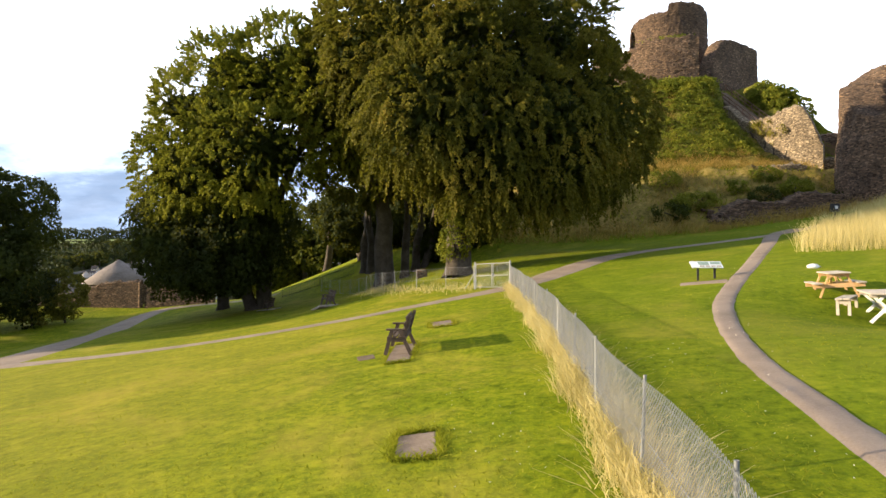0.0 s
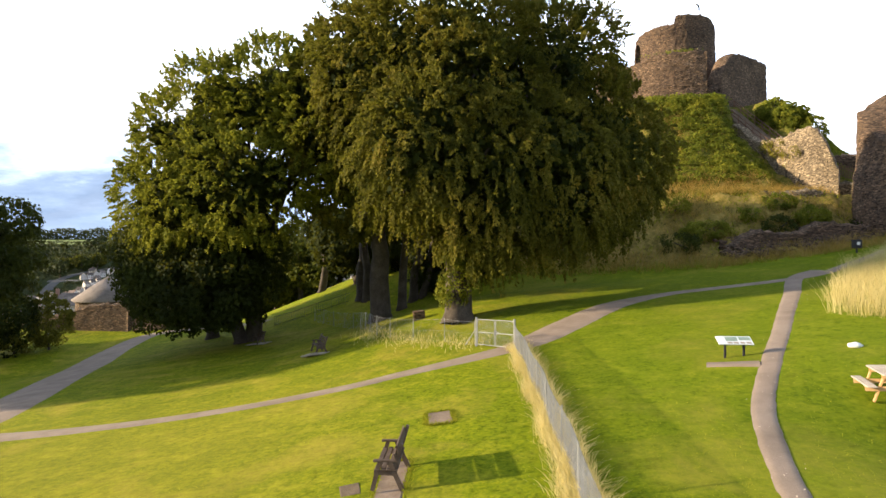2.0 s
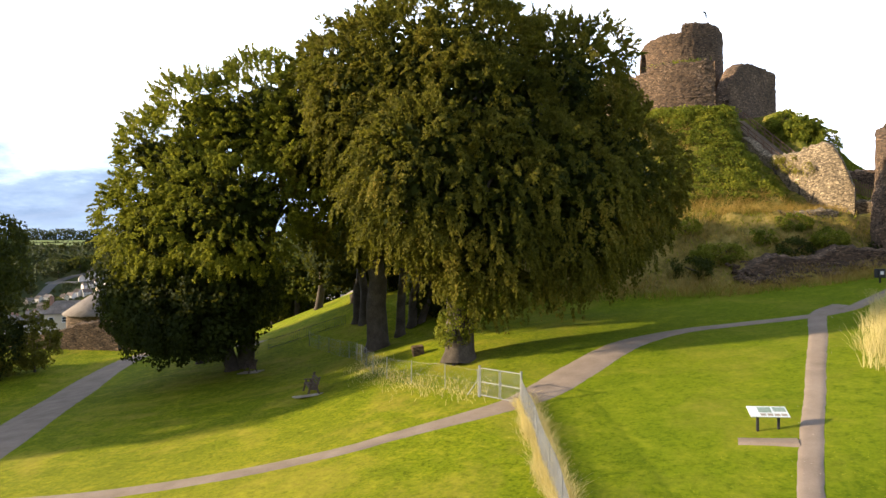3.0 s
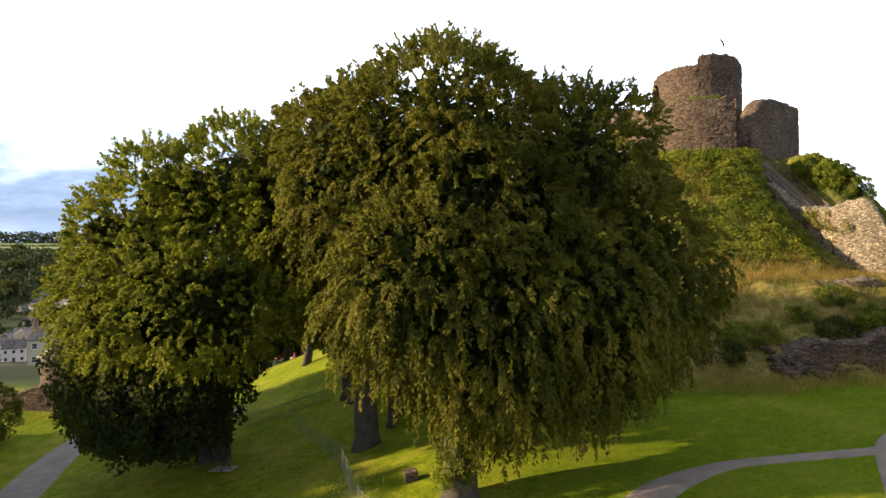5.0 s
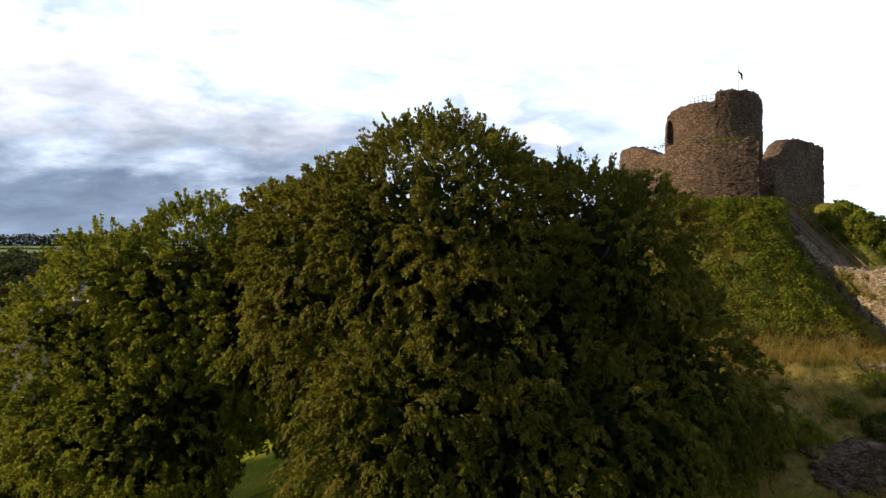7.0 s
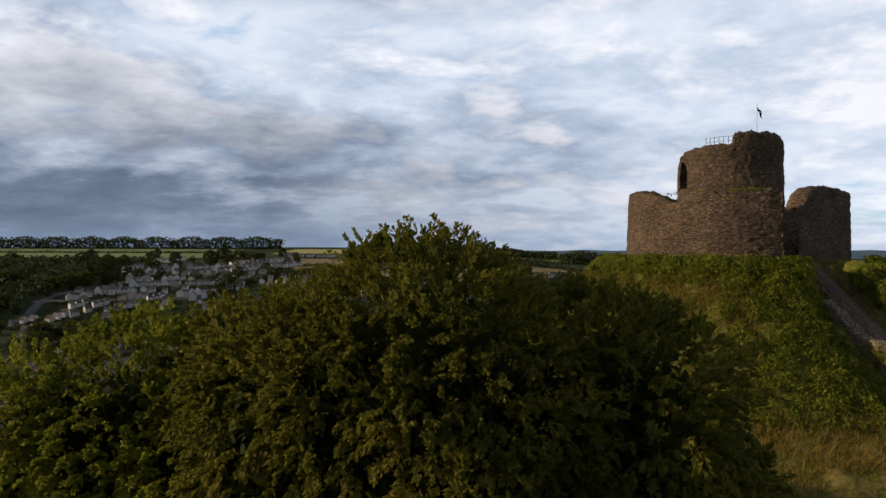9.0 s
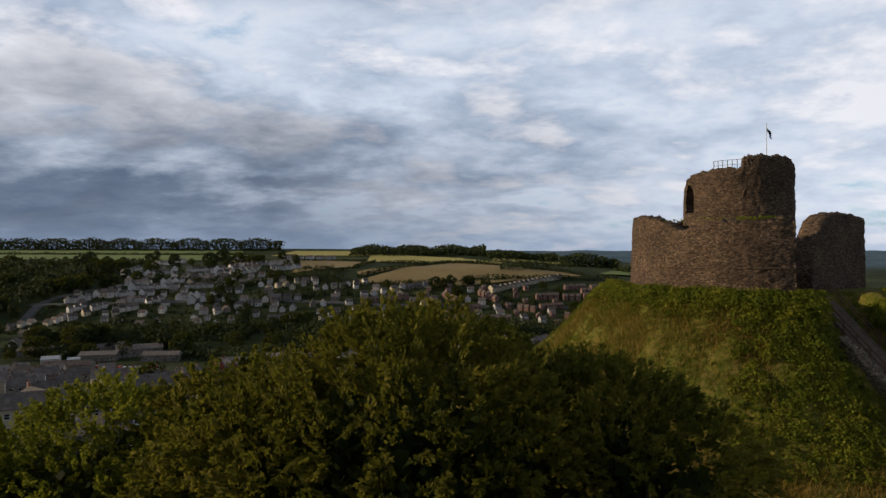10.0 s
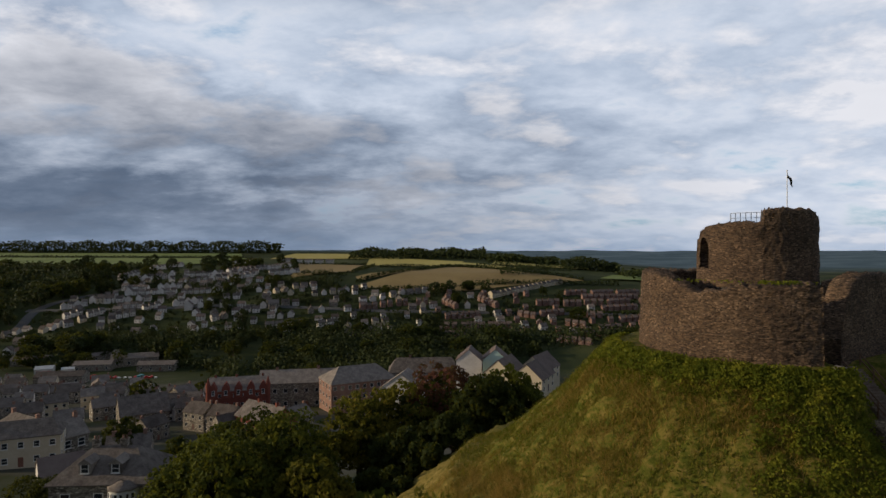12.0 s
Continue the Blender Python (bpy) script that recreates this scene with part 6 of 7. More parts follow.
def build_town():
    rng = random.Random(80)
    semis = [
        house("white rendered house with a grey slate roof on the hillside", 9.5, 7.5, 4.4, 3.6, T["render"], T["dark_slate"], group="hillside houses", cols=2),
        house("pale rendered house with a brown tiled roof on the hillside", 10.0, 7.5, 4.4, 3.4, T["render"], T["brown_tile"], group="hillside houses", cols=3, chimneys=(0.25,)),
        house("cream house with a slate roof among hillside gardens", 8.0, 8.0, 4.6, 3.8, T["cream"], T["dark_slate"], group="hillside houses", cols=2, chimneys=(0.5,)),
        house("grey stone house with a slate roof on the hillside", 11.0, 7.5, 4.6, 3.6, T["grey_stone"], T["dark_slate"], group="hillside houses", cols=3, chimneys=(0.1, 0.9)),
    ]
    white = house("white terraced house with a grey roof in a hillside row", 6.4, 7.0, 5.0, 2.8, T["render"], T["dark_slate"], group="white terraces", cols=2, chimneys=(0.04,))
    gabled = house("white house with its gable to the street", 7.0, 8.0, 4.8, 3.8, T["render"], T["dark_slate"], group="white terraces", cols=2, chimneys=())
    brick = house("brown brick terraced house with a tiled roof", 6.4, 7.5, 5.2, 2.8, T["brick"], T["brown_tile"], group="brick terraces", cols=2, chimneys=(0.04,), name="terraced_house")
    cream = house("cream terraced house with a slate roof stepping uphill", 7.5, 7.0, 5.0, 2.6, T["cream"], T["dark_slate"], group="cream terrace", cols=2, chimneys=(0.95,))

    def row(x0, y0, x1, y1, kinds, pitch, scale, loose=0.0):
        """A street of houses from one end to the other, facing the valley."""
        long = math.hypot(x1 - x0, y1 - y0)
        n = max(1, round(long / (pitch * scale)))
        turn = math.degrees(math.atan2(y1 - y0, x1 - x0))
        for k in range(n):
            u = (k + 0.5) / n
            ob = rng.choice(kinds)
            t = turn + (rng.choice((0, 0, 90)) if loose else 0) + rng.uniform(-6, 6) * loose
            if ob is gabled:
                t += 90
            x, y = x0 + (x1 - x0) * u, y0 + (y1 - y0) * u + rng.uniform(-2, 2) * loose
            HOMES.append((x, y))
            place(ob, x, y + 2.8, t, scale * (1 + 0.06 * loose * rng.uniform(-1, 1)))

    for r in [(-285, 570, -262, 570), (-287, 543, -277, 548), (-273, 552, -232, 560), (-227, 556, -193, 564), (-261, 515, -241, 518), (-238, 509, -228, 519), (-219, 521, -198, 531), (-305, 512, -290, 524),
              (-290, 491, -282, 503), (-274, 495, -266, 505), (-255, 491, -239, 501), (-256, 574, -236, 580)]:
        row(*r, [white] * 5 + [gabled], 6.4, 0.78)
    for r in [(-292, 606, -261, 618), (-252, 621, -217, 631), (-233, 602, -207, 614), (-309, 609, -303, 633), (-308, 669, -300, 730), (-216, 638, -194, 670), (-205, 609, -184, 626), (-249, 748, -229, 785), (-187, 684, -173, 731), (-172, 631, -144, 643), (-215, 655, -190, 690)]:
        row(*r, [white] * 4 + [gabled], 6.4, 0.84)
    for r in [(-292, 527, -272, 532), (-271, 532, -243, 536), (-207, 515, -191, 519), (-148, 515, -115, 525), (-165, 504, -143, 510), (-154, 550, -136, 570), (-136, 574, -114, 585), (-113, 550, -84, 560), (-88, 564, -66, 576), (-107, 505, -91, 510), (-135, 495, -113, 498), (-130, 476, -103, 483),
              (-92, 476, -80, 483), (-176, 487, -165, 498), (-69, 532, -38, 547), (-45, 551, -10, 565)]:
        row(*r, [gabled, semis[0], semis[0], semis[1], semis[2], semis[3]], 10.4, 0.76, 1.0)
    for r in [(-27, 515, -2, 518), (-61, 478, -38, 484), (-64, 445, -35, 453), (-281, 475, -270, 489), (-260, 481, -246, 489), (-305, 446, -301, 470), (-283, 427, -282, 442), (-276, 406, -260, 409), (-288, 460, -284, 480), (-186, 540, -170, 545)]:
        row(*r, [gabled, semis[0], semis[1], semis[2], semis[3]], 10.0, 0.76, 1.0)
    for r in [(-65, 513, -51, 517), (-50, 519, -39, 523), (-37, 523, -27, 526), (-21, 526, -10, 528), (2, 475, 13, 475), (15, 475, 33, 476), (35, 476, 53, 476), (3, 455, 21, 452), (23, 452, 40, 450), (3, 493, 31, 499), (78, 524, 98, 527), (100, 524, 116, 525),
              (118, 528, 135, 528), (138, 529, 158, 533), (108, 558, 129, 564), (132, 560, 153, 567), (155, 563, 177, 570), (77, 499, 97, 503), (93, 481, 108, 474)]:
        row(*r, [brick], 6.4, 0.76)
    for r in [(110, 498, 126, 495), (115, 467, 132, 469), (128, 511, 159, 516), (79, 438, 101, 427), (99, 452, 118, 450), (51, 464, 59, 451), (2, 530, 13, 515), (32, 538, 46, 517), (60, 500, 74, 494), (135, 485, 165, 490), (120, 545, 170, 550)]:
        row(*r, [brick], 6.4, 0.76)
    row(42, 543, 115, 606, [cream], 7.5, 0.80)
    # houses that fill the streets between
    tries = 0
    while len(HOMES) < 470 and tries < 4000:
        tries += 1
        y = rng.uniform(462, 640) if tries % 3 else rng.uniform(452, 560)
        if tries % 3:
            x = rng.uniform(np.interp(y, [470, 500, 530, 560, 600, 650], [-250, -312, -310, -292, -290, -270]), np.interp(y, [460, 520, 580, 590, 640], [-20, 0, -90, -150, -160]))
        else:
            x = rng.uniform(-15, 170)
        if any(abs(x - hx) < 8.5 and abs(y - hy) < 8.5 for hx, hy in HOMES):
            continue
        HOMES.append((x, y))
        place(rng.choice([brick, brick, brick, semis[0]]) if x > -12 else rng.choice([gabled, white, white, semis[0], semis[1], semis[2], semis[3]]), x, y + 2.8, rng.choice((0, 0, 10, 20, 90)) + rng.uniform(-5, 5), rng.uniform(0.72, 0.82))
    # school on the brow
    manor = house("long pale school building on the brow of the hill", 15, 9, 6.5, 2.6, T["render"], T["dark_slate"], cols=7, chimneys=(), name="school_building", group="school blocks")
    for k in range(5):
        place(manor, -190 + 13 * k, 778, 2, 0.8)
    # works, sheds and shops on the valley floor
    shed = house("low grey shed with a slate-grey roof on the valley floor", 20, 9, 3.6, 1.6, T["grey_stone"], T["dark_slate"], 1, 4, (), name="shed", group="valley sheds")
    for x, y, turn, s in [(-180, 386, 26, 1.25), (-206, 400, 55, 0.7), (-196, 372, 12, 0.8), (-160, 372, 8, 0.8), (-192, 336, 10, 0.9), (-240, 385, 10, 0.8)]:
        place(shed, x, y, turn, s)
    redshed = house("pale workshop with bright red doors", 12, 12, 5.0, 1.6, T["render"], T["metal_sheet"], 1, 2, (), name="workshop", group="workshops")
    for k in range(3):
        door = box(bmesh.new(), -4.5 + 3.2 * k, -6.1, 0, -1.8 + 3.2 * k, -6.03, 3.6)
        part("roller_door", door, T["red_paint"], redshed, "bright red roller door")
    for k in range(2):
        place(redshed, -217 + 11 * k, 361 + 3 * k, 24, 0.72)
    mid = [
        house("stone town house with a slate roof and tall chimneys", 10, 8, 6.0, 3.0, T["grey_stone"], T["dark_slate"], name="town_house", group="town houses", cols=3, chimneys=(0.06, 0.94), side_windows=2),
        house("white town house with a slate roof", 8, 8, 5.8, 2.8, T["render"], T["slate"], name="town_house", group="town houses", cols=3, chimneys=(0.9,), side_windows=1),
        house("cream town house with a slate roof", 9, 7.5, 6.0, 2.8, T["cream"], T["slate"], name="town_house", group="town houses", cols=3, chimneys=(0.1,), side_windows=1),
    ]
    for x, y, turn, k in [(-138, 255, 25, 2), (-150, 262, 25, 1), (-128, 268, 28, 0), (-160, 285, 20, 2), (-143, 290, 24, 1), (-175, 275, 20, 0), (-118, 240, 30, 2), (-122, 228, 24, 0), (-108, 232, 60, 1), (-104, 222, 20, 0), (-97, 232, 15, 1), (-90, 214, 10, 0), (-82, 222, 65, 0), (-75, 214, 8, 1), (-67, 214, 8, 1), (-112, 205, 30, 2), (-122, 200, 20, 0), (-95, 200, 40, 0), (-78, 206, 12, 0), (-64, 190, 20, 0), (-56, 184, -30, 0), (-60, 203, 10, 0), (-26, 246, 10, 0), (-16, 238, 20, 0), (-8, 246, 10, 0), (0, 262, 0, 1), (-125, 178, 35, 1), (-118, 170, 40, 1), (-104, 158, 30, 1), (-70, 176, 60, 0), (-140, 215, 25, 0), (-155, 235, 25, 1), (-170, 250, 22, 2), (-190, 300, 15, 0), (-205, 290, 15, 1), (-215, 310, 12, 2), (-88, 150, 50, 0), (-132, 243, 26, 1), (-145, 250, 26, 0), (-148, 275, 22, 2), (-133, 280, 22, 1), (-165, 262, 22, 1), (-112, 250, 30, 0), (-102, 243, 20, 1), (-92, 242, 10, 0), (-86, 232, 10, 1), (-100, 212, 24, 1), (-108, 217, 28, 2), (-128, 215, 26, 1), (-133, 228, 26, 0), (-180, 288, 18, 1), (-195, 276, 18, 2), (-72, 224, 10, 0), (-66, 226, 10, 1), (-70, 199, 14, 0), (-84, 198, 18, 1), (-145, 200, 30, 0), (-152, 215, 28, 1), (-165, 228, 25, 0), (-110, 190, 30, 0)]:
        place(mid[k], x, y, turn + rng.uniform(-4, 4), rng.uniform(0.74, 0.86))
        TOWN.append((x, y))
    added = 0
    while added < 20:
        y = rng.uniform(165, 320)
        x = rng.uniform(-0.78, -0.46) * y + rng.uniform(-4, 12)
        if any((x - tx) ** 2 + (y - ty) ** 2 < 95 for tx, ty in TOWN) or x > -62:
            continue
        TOWN.append((x, y))
        added += 1
        place(mid[added % 3], x, y, 24 + rng.uniform(-8, 8) + rng.choice((0, 0, 90)), rng.uniform(0.74, 0.9))
    for x, y, turn in [(20, 206, 66), (32, 216, 60), (27, 196, 64)]:
        place(house("brown tiled house with pale gables", 13, 9, 4.5, 4.0, T["cream"], T["brown_tile"], group="tiled houses", cols=3, chimneys=()), x, y, turn, 0.95, 9.0)
    for k, wall in enumerate((T["render"], T["mint"])):
        place(house("tall gabled house with a brown roof", 9, 8, 9, 3.4, wall, T["brown_tile"], 3, 3, (), name="gabled_house", group="gabled houses"), 10.0 + 8.0 * k, 213 + k, 84, 0.95, 7.5)
    # the red brick hall with its turrets and gables
    hall = house("ornate red brick hall with gables and tall chimneys", 24, 12, 11, 4.5, T["red_brick"], T["slate"], 3, 8, (0.1, 0.45, 0.9), stack="red_brick", name="brick_hall")
    for k in range(5):
        x = -10 + 5 * k
        bm = bmesh.new()
        v = [bm.verts.new(p) for p in ((x - 1.6, -6.35, 8), (x + 1.6, -6.35, 8), (x + 1.6, -6.35, 12), (x, -6.35, 14.6), (x - 1.6, -6.35, 12))]
        f = bm.faces.new(v)
        ext = bmesh.ops.extrude_face_region(bm, geom=[f])
        for q in ext["geom"]:
            if isinstance(q, bmesh.types.BMVert):
                q.co.y += 3.0
        part("gable", bm, T["red_brick"], hall)
        add_window(hall, pose(x, -6.36, 9.2), (1.2, 1, 1.5))
    for x in (-12, 12):
        part("turret", tubes_mesh("turret", [([(x, -6, -4), (x, -6, 12), (x, -6, 13), (x, -6, 16.5)], [0.9, 0.9, 1.1, 0.05], 8, 0)], T["red_brick"]), None, hall)
    place(hall, -56, 199, 14, 0.66, 2.0)
    place(house("red brick wing with a grey roof", 16, 9, 7.5, 3.4, T["red_brick"], T["slate"], 2, 5, (0.3, 0.8), stack="red_brick", name="brick_wing"), -40, 170, -38, 0.85, 0.5)
    # brick school with hipped roof
    place(house("three-storey brown brick school with a hipped slate roof", 22, 13, 9, 4.0, T["brick"], T["slate"], 3, 9, (), 0.42, name="school_building", side_windows=4), -25, 217, 28, 0.95, 1)
    place(house("long slate-roofed building behind the school", 26, 10, 8, 3.2, T["grey_stone"], T["slate"], 2, 8, (0.2, 0.7), name="school_building"), -44, 224, 10)
    place(house("flat pale hall roof among slate roofs", 14, 9, 8, 0.8, T["render"], T["metal_sheet"], 2, 4, (), name="hall"), -42, 236, 6, 1, 1)
    place(house("pale gabled chapel roof below the trees", 9, 12, 7, 4.2, T["render"], T["slate"], 1, 2, (), name="chapel"), -9, 196, 80, 1, 3)
    # the long cream house at the street corner
    place(house("long cream house with a slate roof at the street corner", 24, 8, 6.2, 3.2, T["cream"], T["slate"], 2, 8, (0.1, 0.55), 0.2, name="corner_house"), -89.6, 162.3, -30.6, 0.98, -1.6)
    stone = house("stone house front with three wide windows and dormer gables", 9.0, 8, 6.4, 3.0, T["grey_stone"], T["slate"], 1, 3, (0.9,), name="stone_house", far=False)
    for k in range(3):
        add_window(stone, pose(-2.9 + 2.9 * k, -4.02, 3.9), (1.5, 1, 1.3))
    place(stone, -82.0, 158.4, 58.7, 1.0, -1.7)
    # the large house with a bay below the trees
    villa = house("slate-roofed villa with dormers and a white bay window", 11.5, 9.0, 6.6, 3.0, T["grey_stone"], T["slate"], 2, 3, (0.3, 0.6), 0.55, stack="grey_stone", name="villa", deep=8, far=False)
    for x in (-2.0, 1.6):
        dm = part("dormer", box(bmesh.new(), x - 0.7, -3.6, 7.4, x + 0.7, -1.4, 8.7), T["slate"], villa)
        add_window(dm, pose(x, -3.61, 7.5), (0.95, 1, 0.85))
        bm = bmesh.new()
        v = [bm.verts.new(p) for p in ((x - 0.9, -3.8, 8.6), (x + 0.9, -3.8, 8.6), (x, -3.8, 9.3), (x - 0.9, -1.2, 8.6), (x + 0.9, -1.2, 8.6), (x, -1.2, 9.3))]
        for f in ((0, 1, 2), (1, 4, 5, 2), (0, 2, 5, 3), (0, 3, 4, 1)):
            bm.faces.new([v[k] for k in f])
        part("dormer_roof", bm, T["slate"], dm)
    bay = part("bay", tubes_mesh("bay", [([(3.0, -4.5, 0), (3.0, -4.5, 3), (3.0, -4.5, 6.2)], [1.7, 1.7, 1.7], 8, 0)], M["white_paint"], False), None, villa, "white bay window")
    part("bay_roof", tubes_mesh("bay_roof", [([(3.0, -4.5, 6.15), (3.0, -4.5, 6.3), (3.0, -4.5, 6.9)], [1.95, 1.95, 0.3], 8, 0)], T["slate"], False), None, bay)
    for a in (-45, 0, 45):
        r = radians(a - 90)
        add_window(bay, pose(3.0 + 1.62 * math.cos(r), -4.5 + 1.62 * math.sin(r), 4.3, 0, 0, a), (1.1, 1, 1.2))
    place(villa, -42.6, 108.5, 4, 1.07, 2.2)
    place(house("brown-roofed cottage with a white gable", 8, 9, 3.4, 3.0, T["render"], T["brown_tile"], 1, 2, (), name="cottage"), -68.5, 138, 38, 0.9, -1.0)
    place(house("long cream building with a grey hipped slate roof", 17, 8, 6.2, 2.6, T["cream"], T["slate"], 2, 6, (0.06,), 0.22, name="long_building", side_windows=2, far=False), -85, 150, 24, 0.95, 0.6)
    place(house("dark stone house with big chimney stacks", 9, 8, 6, 2.6, T["grey_stone"], T["slate"], 2, 2, (0.15, 0.5, 0.85), stack="brick", name="stone_house"), -62, 150, 20, 0.9, -1.5)
    grey = house("big slate-roofed stone building among the roofs", 13, 10, 3.6, 4.4, T["grey_stone"], T["slate"], 1, 4, (), name="stone_building")
    place(grey, -82, 196, 34, 0.95)
    small = house("small white house with a lit slate roof", 6.5, 8, 4.2, 3.0, T["render"], T["slate"], cols=2, chimneys=(0.1,), group="small white houses")
    for k in range(4):
        place(small, -77 + 4.6 * k, 200 - 0.9 * k, 62, 0.82, -0.4)
    for x, y, turn in ((-62, 187, -25), (-54, 183, -20), (-49, 172, 40), (-41, 176, 58), (-36, 181, 58)):
        place(mid[0], x, y, turn, 0.86, 0.6)
    place(house("long slate-roofed building behind the copper beech", 26, 11, 8, 4.4, T["grey_stone"], T["slate"], 2, 8, (0.3,), 0.2, name="long_building"), -5, 244, 4, 0.95, 4.4)


build_left_ruin()
build_town()


def vehicles():
    def van(paint, label, long=5.5, tall=2.5):
        e = thing("van", label, "van", None, "parked vans")
        part("body", box(bmesh.new(), -1.0, -long / 2, 0.5, 1.0, long / 2 - 1.6, tall, bevel=0.08), paint, e)
        cab = part("cab", box(bmesh.new(), -0.95, long / 2 - 1.6, 0.45, 0.95, long / 2, tall * 0.8, bevel=0.15), paint, e)
        part("windscreen", box(bmesh.new(), -0.8, long / 2 - 0.05, 1.2, 0.8, long / 2 + 0.01, 1.8), T["glass"], cab)
        for x in (-0.9, 0.9):
            for y in (-long / 2 + 1.0, long / 2 - 0.9):
                part("wheel", tubes_mesh("wheel", [([(x - 0.12, y, 0.38), (x, y, 0.38), (x + 0.12, y, 0.38)], [0.38] * 3, 10, 0)], T["rubber"]), None, e)
        return e

    def car(paint, label):
        e = thing("car", label, "car", None, "parked cars")
        part("body", box(bmesh.new(), -0.85, -2.0, 0.35, 0.85, 2.0, 0.85, bevel=0.1), paint, e)
        cabin = bmesh.new()
        box(cabin, -0.72, -1.3, 0.85, 0.72, 0.9, 1.4, bevel=0.18)
        part("cabin", cabin, T["glass"], e)
        for x in (-0.8, 0.8):
            for y in (-1.25, 1.25):
                part("wheel", tubes_mesh("wheel", [([(x - 0.1, y, 0.32), (x, y, 0.32), (x + 0.1, y, 0.32)], [0.32] * 3, 10, 0)], T["rubber"]), None, e)
        return e

    rng = random.Random(90)
    red, white, teal = van(T["red_paint"], "red lorry parked in the depot yard", 8, 3.2), van(M["white_paint"], "white van parked in the depot yard"), van(T["teal_paint"], "teal lorry parked in the depot yard", 8, 3.4)
    for k in range(13):
        place((red, white, white, red, red, white, white, white, red, teal, red, red, white)[k], -184 + 2.7 * k + rng.uniform(-0.5, 0.5), 350 + 0.1 * k, 8 + rng.uniform(-6, 6), 0.72)
    cars = [car(M["white_paint"], "white car in the car park"), car(T["blue_paint"], "dark blue car in the car park"), car(T["metal_sheet"], "silver car in the car park"), car(T["red_paint"], "red car in the car park")]
    for k in range(34):
        place(rng.choice(cars), -178 + 2.0 * (k % 17) + rng.uniform(-0.2, 0.2), 288 + 6 * (k // 17) + 0.3 * (k % 17), 14 + rng.choice((0, 180)))


vehicles()


def drape(name, corners, mat, label, lift=0.5, n=16, category="field"):
    a, b, c, d = [np.array(p, float) for p in corners]
    u, v = np.meshgrid(np.linspace(0, 1, n), np.linspace(0, 1, n), indexing="ij")
    u, v = u[..., None], v[..., None]
    xy = a * (1 - u) * (1 - v) + b * u * (1 - v) + c * u * v + d * (1 - u) * v
    z = height(xy[..., 0], xy[..., 1]) + lift
    return tagged(new(name, quad_mesh(name, np.concatenate([xy, z[..., None]], -1).reshape(-1, 3), grid_faces(n, n), mat, True)), label, category, kind="structure")


drape("field_1", [(-82, 580), (24, 567), (140, 624), (12, 722)], T["brown_field"], "ripe brown field above the town", 0.8)
drape("field_2", [(-78, 606), (-20, 668), (-30, 690), (-84, 624)], T["brown_field"], "brown upper field", 0.7)
drape("field_3", [(-88, 740), (0, 724), (30, 800), (-100, 880)], T["gold_field"], "golden stubble field on the hill", 1.0)
drape("field_4", [(-146, 618), (-92, 660), (-85, 735), (-178, 770)], T["brown_field"], "tan field below the school", 0.8)
drape("field_5", [(-20, 740), (70, 690), (90, 715), (20, 790)], T["gold_field"], "narrow tan field", 1.2)
drape("field_6", [(-230, 840), (-60, 850), (0, 930), (-220, 940)], T["gold_field"], "far golden field", 1.0)
drape("field_7", [(-760, 750), (-300, 745), (-260, 850), (-800, 870)], T["green_field"], "green pasture on the far slope", 1.0)
drape("field_8", [(-860, 890), (-280, 880), (-300, 940), (-900, 960)], T["green_field"], "upper green pasture", 1.0)
drape("field_9", [(160, 640), (300, 650), (330, 720), (190, 700)], T["green_field"], "green pasture beyond the terraces", 1.0)
drape("field_10", [(60, 760), (180, 770), (200, 830), (70, 820)], T["gold_field"], "small golden field between woods", 1.0)
drape("yard_1", [(-182, 282), (-138, 292), (-140, 306), (-184, 298)], T["tarmac"], "tarmac car park on the valley floor", 0.15, category="car park")
drape("yard_2", [(-205, 340), (-120, 342), (-120, 360), (-205, 358)], T["tarmac"], "tarmac depot yard", 0.15, category="yard")
strip("road_1", [(-330, 440), (-312, 470), (-322, 520), (-290, 570), (-265, 600)], [8, 8, 8, 7, 7], T["tarmac"], "tarmac road climbing the hillside", 0.3, 91, "road")
strip("road_2", [(-330, 512), (-240, 516), (-180, 524), (-110, 520), (-40, 512), (60, 508), (150, 505)], [6, 6, 6, 6, 6, 6, 6], T["tarmac"], "tarmac street between the houses", 0.3, 92, "road")


# ---- trees of the town and the valley ----
def town_tree(label, leaf, lobes, seed, n=460, size=1.15):
    e = thing("tree", label, "tree", None, "valley trees")
    part("trunk", tubes_mesh("trunk", [([(0, 0, -2), (0.1, 0, 2), (0, 0.1, 5)], [0.45, 0.35, 0.15], 7, 0.05)], M["bark"]), None, e)
    c, a, f = crown_points(lobes, n, 1.25, 0.15, seed, 0.05, 0.2)
    part("crown", leaf_mesh("crown", c, a, size, size * 0.8, M[leaf], seed, f), None, e)
    return e


